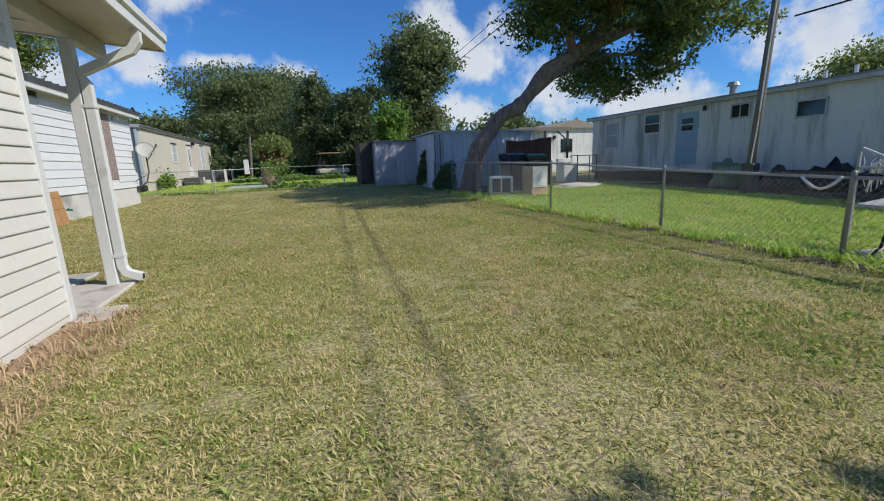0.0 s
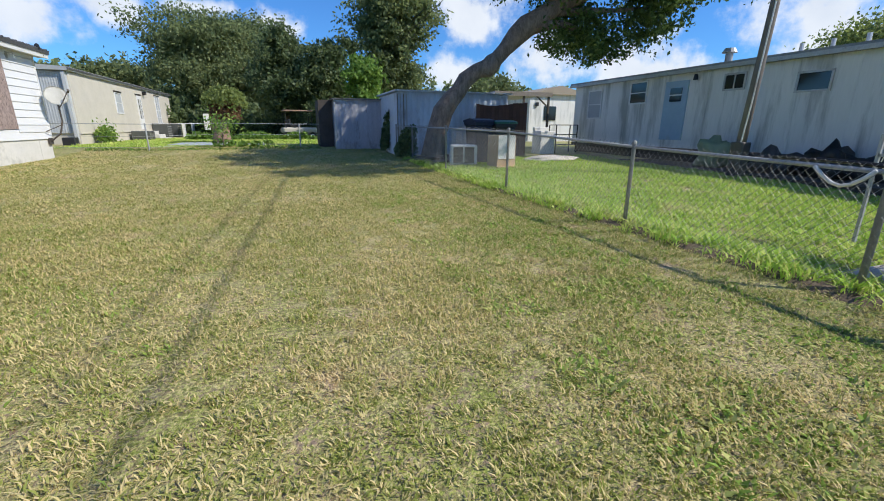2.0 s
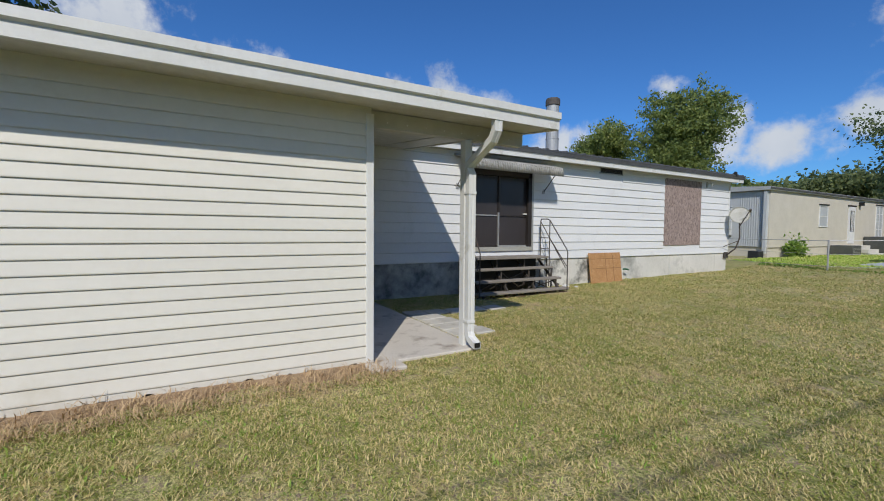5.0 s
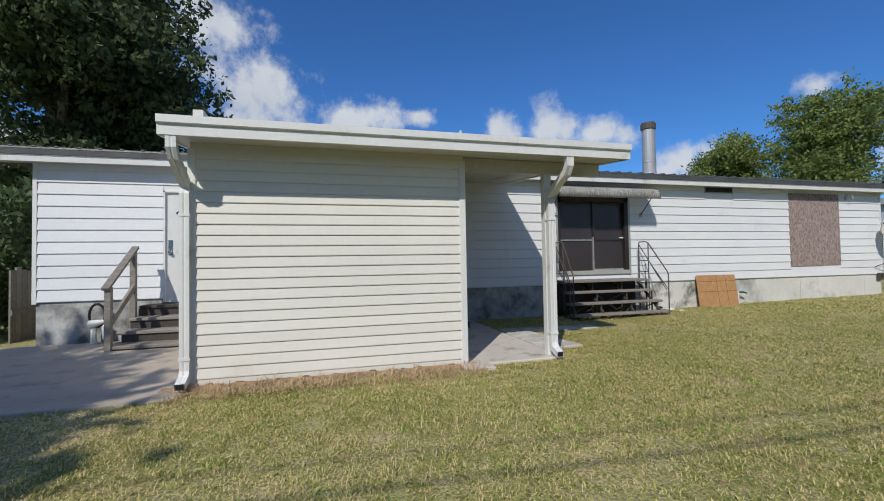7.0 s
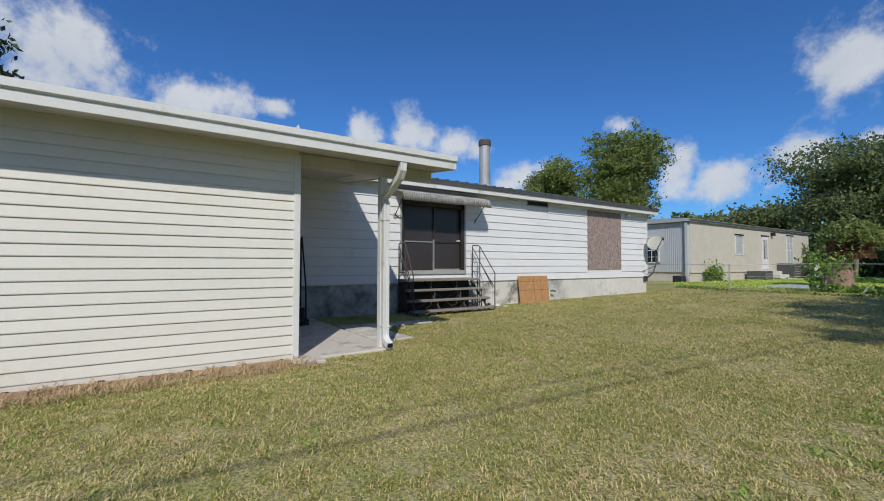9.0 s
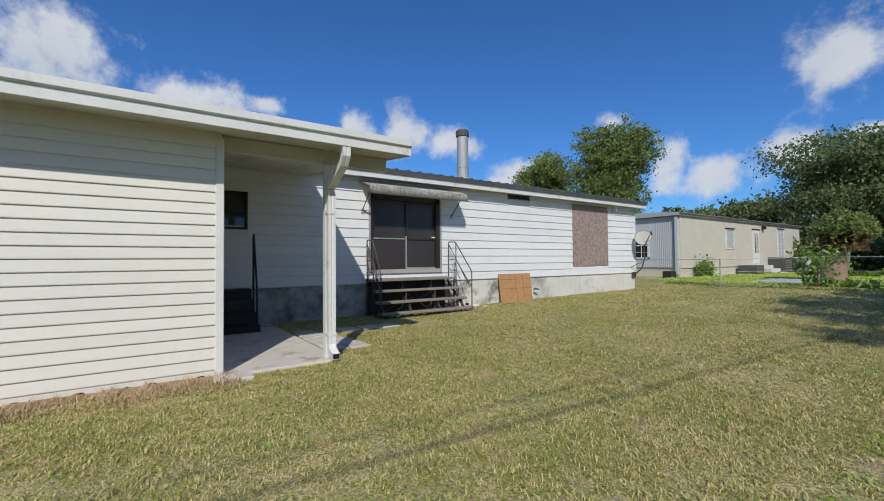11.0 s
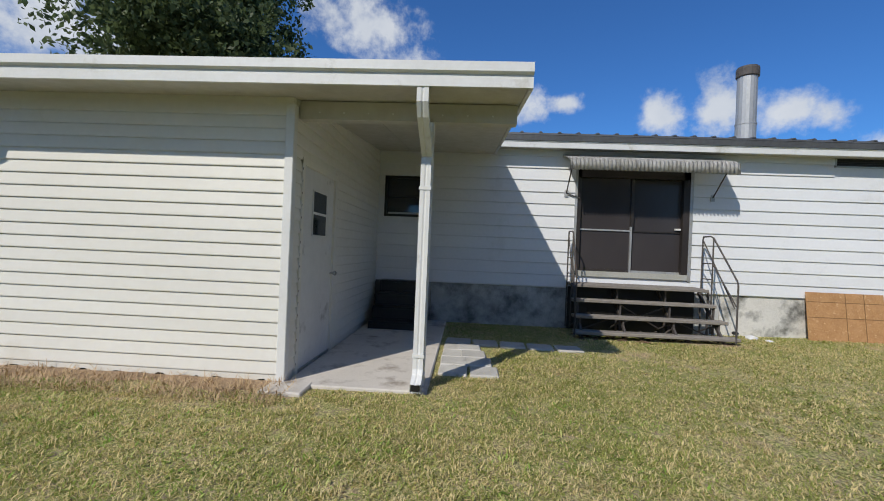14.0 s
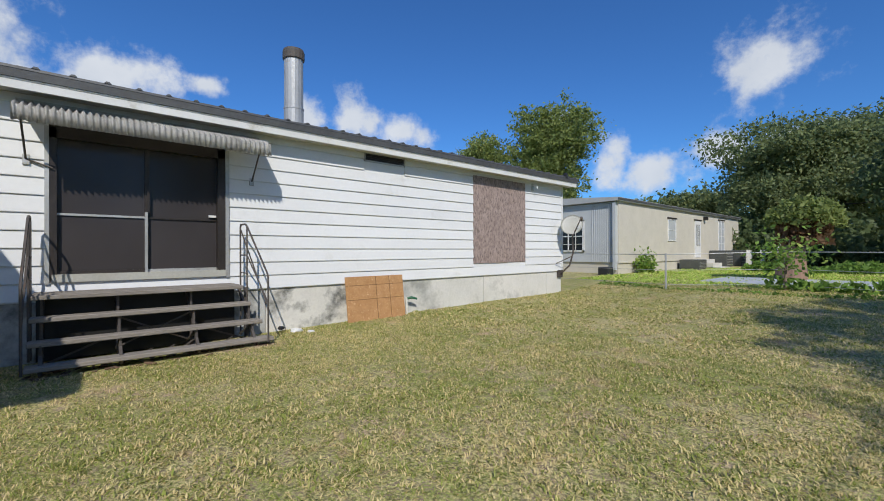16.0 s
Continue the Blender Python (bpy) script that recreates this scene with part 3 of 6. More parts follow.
# roof slab rising slightly towards the home
RX0, RX1, RY0, RY1 = -1.55, -5.655, 0.86, 5.95
bm = bmesh.new()
extrude_profile(bm, [(RX0, 2.47), (RX1, 2.92), (RX1, 3.03), (RX0, 2.62)], "y", RY0 + 0.03, RY1 - 0.03)
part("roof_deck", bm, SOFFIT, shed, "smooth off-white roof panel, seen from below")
bm = bmesh.new()
extrude_profile(bm, [(RX0, 2.46), (RX0 + 0.022, 2.46), (RX0 + 0.022, 2.555), (RX0 + 0.05, 2.57), (RX0 + 0.05, 2.64), (RX0 - 0.06, 2.65), (RX0 - 0.06, 2.622), (RX0, 2.622)], "y", RY0, RY1)
part("fascia", bm, TRIM_WHITE, shed, "white two-step metal fascia and gutter edge")
for y in (RY0, RY1 - 0.03):
    bm = bmesh.new()
    extrude_profile(bm, [(RX0, 2.455), (RX1, 2.905), (RX1, 3.05), (RX0, 2.645)], "y", y, y + 0.03)
    part("roof_edge", bm, TRIM_WHITE, shed)
bm = box(-2.19, SY1 + 0.02, 2.36, -2.09, RY1 - 0.05, 2.52)
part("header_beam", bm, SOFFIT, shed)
for k in range(8):
    part("rivet", tube([(-2.09, 4.15 + 0.22 * k, 2.42), (-2.084, 4.15 + 0.22 * k, 2.42)], 0.008, 6), TRIM_WHITE, shed)
part("porch_post", box(-2.19, 5.08, 0.0, -2.09, 5.18, 2.38, bevel=0.006), TRIM_WHITE, shed, "white square aluminium porch post")
for k in range(2):
    part("ceiling_seam", box(-5.38, 4.5 + 0.9 * k, 0, -2.2, 4.506 + 0.9 * k, 0.006, m=Matrix.Translation((-2.2, 0, 2.53)) @ Matrix.Rotation(radians(6.35), 4, "Y") @ Matrix.Translation((2.2, 0, 0))), SOFFIT, shed)


# ---- neighbour's home beyond the wire fence ----
NX = 13.0
def ny(y):
    return 0.85 + (y - 0.85) * 1.163
def nz(z):
    return 1.11 + (z - 1.11) * 1.163
NB, NT = 0.45, 2.78
NY0, NY1 = -9.0, ny(15.15)
neigh = thing("neighbour_home", "low white mobile home with grey mildew streaks and small windows", "mobile home", kind="structure")
bm = bmesh.new()
add_box(bm, NX, NY0, NB, NX + 4.0, NY1, NT)
part("wall", bm, NEIGH_WALL, neigh)
# no real skirting: a black block paints the shade of the open gap
part("skirting", box(NX + 0.1, NY0, -0.3, NX + 3.9, NY1 - 0.1, NB), BLACK, neigh, "black block standing in for the shade in the open underside")
part("base_rail", box(NX - 0.03, NY0, NB - 0.06, NX, NY1, NB + 0.03), STEEL_DARK, neigh)
y = NY0 + 0.6
while y < NY1 - 0.1:
    part("panel_seam", box(NX - 0.008, y, NB + 0.03, NX, y + 0.03, NT - 0.1), NEIGH_WALL, neigh)
    y += 1.22
bm = bmesh.new()
extrude_profile(bm, [(NX - 0.18, NT - 0.05), (NX - 0.18, NT + 0.10), (NX + 2.0, NT + 0.32), (NX + 4.1, NT + 0.1), (NX + 4.1, NT - 0.05)], "y", NY0, NY1 + 0.15)
part("roof", bm, mat("grey_coated_roof", (0.33, 0.34, 0.35), (0.22, 0.23, 0.24), 0.7), neigh, "grey coated metal roof")
part("fascia", box(NX - 0.20, NY0, NT - 0.06, NX - 0.18, NY1 + 0.16, NT + 0.04), ALU, neigh)


def far_window(parent, plane, y0, z0, y1, z1, bars, out=-1, frame_w=0.05, frame_mat=WINDOW_WHITE, glass=GLASS):
    """A framed window on a wall of constant x; bars are (share across, share up)."""
    o = out
    bm = bmesh.new()
    for a, b, c, d in ((y0 - frame_w, z0 - frame_w, y1 + frame_w, z0), (y0 - frame_w, z1, y1 + frame_w, z1 + frame_w), (y0 - frame_w, z0, y0, z1), (y1, z0, y1 + frame_w, z1)):
        add_box(bm, min(plane, plane + o * 0.035), a, b, max(plane, plane + o * 0.035), c, d)
    us, vs = bars
    for u in us:
        y = y0 + (y1 - y0) * u
        add_box(bm, min(plane, plane + o * 0.03), y - 0.015, z0, max(plane, plane + o * 0.03), y + 0.015, z1)
    for v in vs:
        z = z0 + (z1 - z0) * v
        add_box(bm, min(plane, plane + o * 0.028), y0, z - 0.015, max(plane, plane + o * 0.028), y1, z + 0.015)
    win = part("window", bm, frame_mat, parent)
    part("pane", box(min(plane + o * 0.004, plane + o * 0.012), y0, z0, max(plane + o * 0.004, plane + o * 0.012), y1, z1), glass, win)
    return win


SHADE = mat("grey_window_shade", (0.45, 0.47, 0.48), (0.38, 0.40, 0.41), 0.7, bump=0.02)
for y0, y1, z0, z1, us, vs, g in [
    (ny(4.63), ny(5.27), nz(1.31), nz(2.14), (), (0.45,), GLASS), (ny(3.95), ny(4.57), nz(1.31), nz(2.12), (), (), SHADE),
    (ny(6.98), ny(7.56), nz(1.87), nz(2.2), (), (), GLASS), (ny(8.75), ny(9.22), nz(2.02), nz(2.33), (0.5,), (), GLASS),
    (ny(11.72), ny(12.34), nz(1.84), nz(2.4), (), (0.5,), GLASS), (ny(13.7), ny(14.32), nz(1.44), nz(2.3), (), (0.5,), SHADE),
    (ny(1.0), ny(1.9), nz(1.31), nz(2.12), (), (0.5,), GLASS), (ny(-2.0), ny(-1.2), nz(1.4), nz(2.12), (), (0.5,), GLASS)]:
    far_window(neigh, NX, y0, z0, y1, z1, (us, vs), frame_mat=ALU if z1 - z0 < 0.6 else WINDOW_WHITE, glass=g)
part("blind", box(NX - 0.022, ny(4.64), nz(1.70), NX - 0.014, ny(5.26), nz(2.14)), SHADE, neigh, "pale blind in the upper sash")
ndoor = part("door", box(NX - 0.04, ny(10.25), nz(0.78), NX, ny(11.0), nz(2.33)), BLUE_DOOR, neigh, "pale blue door with a small window")
bm = bmesh.new()
add_box(bm, NX - 0.06, ny(10.42), nz(1.8), NX - 0.042, ny(10.8), nz(2.15))
part("pane", bm, GLASS, ndoor)
part("door_frame", box(NX - 0.055, ny(10.40), nz(1.97) - 0.02, NX - 0.065, ny(10.82), nz(1.97) + 0.02), WINDOW_WHITE, ndoor)
part("roof_vent", tube([(NX + 0.5, ny(9.6), NT + 0.1), (NX + 0.5, ny(9.6), NT + 0.42), (NX + 0.5, ny(9.6), NT + 0.43), (NX + 0.5, ny(9.6), NT + 0.55)], [0.10, 0.10, 0.20, 0.14], 12), GALV, neigh)
for y in (ny(6.9), ny(7.5), ny(8.1)):
    part("roof_vent", tube([(NX + 0.8, y, NT + 0.15), (NX + 0.8, y, NT + 0.42)], 0.05, 8), WINDOW_WHITE, neigh)
part("wall_lamp", tube([(NX - 0.12, ny(10.0), nz(2.3)), (NX - 0.12, ny(10.0), nz(2.44))], [0.07, 0.05], 8), BLACK, neigh)

# ---- cream home farther along ----
FX, FY0, FY1 = -7.38, 24.5, 41.5
FB, FT = 0.75, 3.35
farh = thing("far_home", "cream mobile home with a grey porch end and low skirting", "mobile home", kind="structure")
part("wall", box(FX - 5, FY0 + 0.02, FB, FX, FY1, FT), FAR_WALL, farh)
part("skirting", box(FX - 4.9, FY0, -0.2, FX - 0.02, FY1, FB), FAR_WALL, farh)
part("base_rail", box(FX - 0.02, FY0, FB - 0.03, FX + 0.03, FY1, FB + 0.03), FAR_WALL, farh)
part("porch_wall", box(FX - 4.9, FY0 - 0.06, FB, FX - 0.05, FY0 + 0.02, FT - 0.1), FAR_GREY, farh, "grey vertical-boarded porch wall")
for k in range(12):
    part("batten", box(FX - 1.15 + 0.095 * k, FY0 - 0.075, FB, FX - 1.12 + 0.095 * k, FY0 - 0.06, FT - 0.12), FAR_GREY, farh)
part("porch_post", box(FX - 0.16, FY0 - 0.2, FB - 0.3, FX - 0.04, FY0 - 0.06, FT - 0.1), FAR_GREY, farh)
bm = bmesh.new()
extrude_profile(bm, [(FX + 0.12, FT - 0.06), (FX + 0.12, FT + 0.08), (FX - 2.5, FT + 0.24), (FX - 5.1, FT + 0.1), (FX - 5.1, FT - 0.06)], "y", FY0 - 0.25, FY1 + 0.1)
part("roof", bm, mat("light_roof", (0.45, 0.46, 0.46), rough=0.5), farh)
part("fascia", box(FX + 0.12, FY0 - 0.26, FT - 0.02, FX + 0.15, FY1 + 0.1, FT + 0.06), ROOF_METAL, farh)
for y0, y1, z0, z1, us, vs in [(29.6, 30.5, 1.75, 2.75, (), (0.5,)), (37.3, 38.3, 1.2, 3.0, (0.5,), (0.25, 0.5, 0.75))]:
    far_window(farh, FX, y0, z0, y1, z1, (us, vs), out=1, glass=SHADE)
    part("window_header", box(FX, y0 - 0.1, z1 + 0.05, FX + 0.06, y1 + 0.1, z1 + 0.12), DARK_TRIM, farh, "thin dark window header")
fdoor = part("door", box(FX, 33.2, 0.85, FX + 0.04, 34.1, 2.85), WINDOW_WHITE, farh, "white door with a glazed panel")
part("pane", box(FX + 0.041, 33.4, 1.5, FX + 0.05, 33.9, 2.65), GLASS, fdoor)
for k in range(3):
    part("glazing_bar", box(FX + 0.05, 33.5 + 0.125 * k, 1.5, FX + 0.06, 33.55 + 0.125 * k, 2.65), WINDOW_WHITE, fdoor)
part("door_header", box(FX, 33.1, 2.87, FX + 0.06, 34.2, 2.94), DARK_TRIM, farh, "thin dark door header")
part("wall_lamp", box(FX, 34.6, 2.95, FX + 0.2, 34.8, 3.15), BLACK, farh)
# porch window facing the lawn
bm = bmesh.new()
for a, b, c, d in ((FX - 3.0, 1.2, FX - 1.5, 1.26), (FX - 3.0, 2.55, FX - 1.5, 2.63), (FX - 3.0, 1.2, FX - 2.92, 2.6), (FX - 1.58, 1.2, FX - 1.5, 2.6), (FX - 2.3, 1.2, FX - 2.25, 2.6), (FX - 3.0, 1.86, FX - 1.5, 1.9), (FX - 2.65, 1.2, FX - 2.63, 2.6), (FX - 1.92, 1.2, FX - 1.9, 2.6), (FX - 3.0, 1.52, FX - 1.5, 1.54), (FX - 3.0, 2.2, FX - 1.5, 2.22)):
    add_box(bm, a, FY0 - 0.12, b, c, FY0 - 0.07, d)
pw = part("window", bm, WINDOW_WHITE, farh, "white gridded porch window")
part("pane", box(FX - 2.95, FY0 - 0.09, 1.24, FX - 1.55, FY0 - 0.08, 2.58), GLASS, pw)
for k in range(3):
    part("step", box(FX, 33.0 + 0.0, 0.1, FX + 1.3 - 0.35 * k, 34.5, 0.35 + 0.2 * k), mat("pale_concrete_step", (0.62, 0.6, 0.55), rough=0.9), farh)

# ---- tin sheds at the back ----
def corrugated(bm, x0, x1, z0, z1, y, pitch=0.09, depth=0.018):
    n = int((x1 - x0) / (pitch / 2))
    cols = [(x0 + (x1 - x0) * i / n, y + (depth if i % 2 else 0)) for i in range(n + 1)]
    lo = [bm.verts.new((x, yy, z0)) for x, yy in cols]
    hi = [bm.verts.new((x, yy, z1)) for x, yy in cols]
    for i in range(n):
        bm.faces.new((lo[i], lo[i + 1], hi[i + 1], hi[i]))


S1Y = 19.2
small = thing("tin_shed", "small weathered grey tin shed with its dark side open", "shed", kind="structure")
g1 = gz(3, S1Y)
bm = bmesh.new()
corrugated(bm, 3.0, 4.85, g1, 2.12, S1Y, 0.2, 0.012)
part("front_wall", bm, TIN, small)
part("body", box(3.0, S1Y + 0.03, g1, 4.85, S1Y + 1.9, 2.1), TIN, small)
part("side_wall", box(2.42, S1Y + 0.9, g1, 2.98, S1Y + 2.6, 2.14), DARK_WOOD, small)
part("roof", box(2.9, S1Y - 0.1, 2.12, 4.95, S1Y + 2.0, 2.17), ROOF_METAL, small)
part("corner_post", box(2.96, S1Y - 0.03, g1, 3.02, S1Y + 0.03, 2.12), ALU, small)
part("door_panel", box(3.2, S1Y - 0.03, g1 + 0.15, 3.75, S1Y - 0.012, 1.45), TIN, small)

S2Y = 16.4
big = thing("tin_workshop", "long pale blue corrugated tin shed behind the leaning tree", "shed", kind="structure")
g2 = gz(5, S2Y)
bm = bmesh.new()
corrugated(bm, 4.85, 9.2, g2, 2.28, S2Y, 0.22, 0.03)
part("front_wall", bm, TIN_BLUE, big)
part("body", box(4.85, S2Y + 0.06, g2, 9.2, S2Y + 3, 2.25), TIN_BLUE, big)
part("roof", box(4.75, S2Y - 0.12, 2.28, 9.3, S2Y + 3.1, 2.33), mat("pale_roof_sheet", (0.6, 0.62, 0.64), rough=0.5), big)
for k in range(4):
    part("corner_batten", box(4.84 + 0.11 * k, S2Y - 0.02, g2, 4.88 + 0.11 * k, S2Y, 2.2), ALU if k % 2 else GREY_WOOD, big)

# ---- openings and fittings of the white home ----
def sliding_door():
    y0, z0, y1, z1 = SLID
    d = thing("sliding_door", "dark-framed sliding glass door with shaded screens, closed", "door", kind="structure")
    x = HX + 0.01
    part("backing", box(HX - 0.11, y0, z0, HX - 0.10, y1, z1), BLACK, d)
    for a, b, c, e in ((y0 - 0.02, z0, y0 + 0.045, z1), (y1 - 0.1, z0, y1 + 0.0, z1)):
        part("jamb", box(HX - 0.09, a, b, x + 0.012, c, e), DARK_TRIM, d)
    part("jamb_trim", box(HX - 0.02, y1 + 0.0, z0 - 0.02, x + 0.02, y1 + 0.05, z1), ALU, d)
    part("jamb_trim", box(HX - 0.02, y0 - 0.06, z0 - 0.02, x + 0.02, y0 - 0.02, z1), ALU, d)
    part("head", box(HX - 0.09, y0 - 0.02, z1 - 0.12, x + 0.012, y1, z1 + 0.02), DARK_TRIM, d)
    part("sill", box(HX - 0.09, y0, z0, x + 0.03, y1, z0 + 0.09), mat("pale_sill_metal", (0.55, 0.54, 0.48), (0.42, 0.41, 0.36), 0.5, metal=0.3), d)
    mid = y0 + (y1 - y0) * 0.50
    for a, b, dx in ((y0 + 0.045, mid, 0.0), (mid, y1 - 0.1, -0.03)):
        pane = part("pane", box(HX - 0.05 + dx, a, z0 + 0.09, HX - 0.042 + dx, b, z1 - 0.12), GLASS_SCREEN, d, "dark screened glass pane")
        part("mid_rail", box(HX - 0.042 + dx, a, z0 + 0.78, HX - 0.022 + dx, b, z0 + 0.805), DARK_TRIM if dx else ALU, pane)
        part("bottom_rail", box(HX - 0.05 + dx, a, z0 + 0.09, HX - 0.02 + dx, b, z0 + 0.125), ALU if dx else DARK_TRIM, pane)
    part("meeting_stile", box(HX - 0.05, mid - 0.03, z0 + 0.09, HX - 0.005, mid + 0.0, z0 + 0.86), ALU, d)
    part("meeting_stile", box(HX - 0.05, mid - 0.03, z0 + 0.86, HX - 0.005, mid + 0.02, z1 - 0.12), DARK_TRIM, d)
    part("handle", box(HX - 0.06, y1 - 0.2, z0 + 0.83, HX - 0.02, y1 - 0.11, z0 + 0.86), TRIM_WHITE, d)
    return d


GLASS_SCREEN = bpy.data.materials.new("screened_glass")
GLASS_SCREEN.use_nodes = True
gs = GLASS_SCREEN.node_tree.nodes["Principled BSDF"]
gst = GLASS_SCREEN.node_tree.nodes.new("ShaderNodeTexNoise")
gst.inputs["Scale"].default_value = 1.3
gsr = GLASS_SCREEN.node_tree.nodes.new("ShaderNodeValToRGB")
gsr.color_ramp.elements[0].color, gsr.color_ramp.elements[1].color = (0.03, 0.026, 0.027, 1), (0.07, 0.062, 0.063, 1)
GLASS_SCREEN.node_tree.links.new(gst.outputs["Fac"], gsr.inputs["Fac"])
GLASS_SCREEN.node_tree.links.new(gsr.outputs[0], gs.inputs["Base Color"])
gs.inputs["Roughness"].default_value = 0.2
gs.inputs["Specular IOR Level"].default_value = 0.35
sliding_door()

swin = thing("window_1", "small dark window with a lifted sash beside the shed", "window", kind="structure")
part("frame", box(HX - 0.08, SWIN[0], SWIN[1], HX - 0.07, SWIN[2], SWIN[3]), BLACK, swin)
for a, b, c, d in ((SWIN[0], SWIN[1], SWIN[2], SWIN[1] + 0.04), (SWIN[0], SWIN[3] - 0.04, SWIN[2], SWIN[3]), (SWIN[0], SWIN[1], SWIN[0] + 0.04, SWIN[3]), (SWIN[2] - 0.04, SWIN[1], SWIN[2], SWIN[3])):
    part("window_frame", box(HX - 0.07, a, b, HX + 0.025, c, d), BLACK, swin)
part("pane", box(HX - 0.05, SWIN[0] + 0.04, SWIN[1] + 0.04, HX - 0.04, SWIN[2] - 0.04, SWIN[3] - 0.04), GLASS, swin)
part("sash_rail", box(HX - 0.038, SWIN[0] + 0.06, SWIN[1] + 0.045, HX - 0.02, SWIN[2] - 0.05, SWIN[1] + 0.075), TRIM_WHITE, swin, "white bottom sash rail")
part("mullion", box(HX - 0.04, SWIN[0] + 0.04, SWIN[1] + 0.33, HX - 0.015, SWIN[2] - 0.04, SWIN[1] + 0.36), BLACK, swin)

vent = thing("wall_vent", "long dark louvred vent high on the white wall", "vent")
part("backing", box(HX - 0.0, VENT[0] + 0.02, VENT[1] + 0.02, HX + 0.006, VENT[2] - 0.02, VENT[3] - 0.02), BLACK, vent)
for a, b, c, d in ((VENT[0], VENT[1], VENT[2], VENT[1] + 0.025), (VENT[0], VENT[3] - 0.025, VENT[2], VENT[3]), (VENT[0], VENT[1], VENT[0] + 0.025, VENT[3]), (VENT[2] - 0.025, VENT[1], VENT[2], VENT[3])):
    part("frame", box(HX, a, b, HX + 0.022, c, d), ALU, vent)
for k in range(4):
    z = VENT[1] + 0.035 + 0.03 * k
    part("slat", box(HX + 0.006, VENT[0] + 0.025, z, HX + 0.016, VENT[2] - 0.025, z + 0.012), DARK_TRIM, vent)

sheet = thing("boarded_window", "window boarded over with two weathered speckled OSB sheets", "boarded window")
part("board", box(HX - 0.02, BOARD[0], BOARD[1], HX + 0.02, BOARD[0] + 1.17, BOARD[3]), OSB, sheet)
part("board", box(HX - 0.02, BOARD[0] + 1.18, BOARD[1] + 0.01, HX + 0.016, BOARD[2], BOARD[3]), OSB, sheet)
for dy in (0.03, 1.14, 1.8):
    for z in (1.1, 2.0, 2.8):
        part("screw", tube([(HX + 0.018, BOARD[0] + dy, z), (HX + 0.026, BOARD[0] + dy, z)], 0.012, 6), STEEL_DARK, sheet)
hook = thing("wall_hook", "small metal bracket on the white wall", "bracket")
part("plate", box(HX, 16.35, 2.78, HX + 0.03, 16.43, 2.95), ALU, hook)
part("arm", tube([(HX + 0.02, 16.39, 2.92), (HX + 0.16, 16.39, 2.9), (HX + 0.18, 16.39, 2.8)], 0.012, 6), ALU, hook)

ldoor = thing("door_1", "white plain back door with a lever handle and small diamond pane", "door", kind="structure")
part("leaf", box(HX - 0.06, LDOOR[0] + 0.03, LDOOR[1], HX - 0.02, LDOOR[2] - 0.03, LDOOR[3] - 0.03), DOOR_GREY, ldoor)
part("backing", box(HX - 0.11, LDOOR[0], LDOOR[1], HX - 0.06, LDOOR[2], LDOOR[3]), DARK_TRIM, ldoor)
part("frame", box(HX - 0.06, LDOOR[0] - 0.0, LDOOR[1], HX + 0.02, LDOOR[0] + 0.03, LDOOR[3]), TRIM_WHITE, ldoor)
part("frame", box(HX - 0.06, LDOOR[0], LDOOR[3] - 0.03, HX + 0.02, LDOOR[2], LDOOR[3]), TRIM_WHITE, ldoor)
part("frame", box(HX - 0.06, LDOOR[2] - 0.03, LDOOR[1], HX + 0.02, LDOOR[2], LDOOR[3]), TRIM_WHITE, ldoor)
knob = part("lock_plate", box(HX - 0.02, LDOOR[0] + 0.07, 1.45, HX - 0.012, LDOOR[0] + 0.14, 1.72), CHROME, ldoor)
part("knob", tube([(HX - 0.02, LDOOR[0] + 0.105, 1.5), (HX + 0.03, LDOOR[0] + 0.105, 1.5), (HX + 0.05, LDOOR[0] + 0.105, 1.5)], [0.012, 0.03, 0.022], 10), CHROME, ldoor)
part("pane", box(-0.1, -0.1, 0, 0.1, 0.1, 0.006, m=pose(HX - 0.02, LDOOR[0] + 0.33, 2.2, 0, 90, 0) @ pose(0, 0, 0, 0, 0, 45)), GLASS, ldoor)


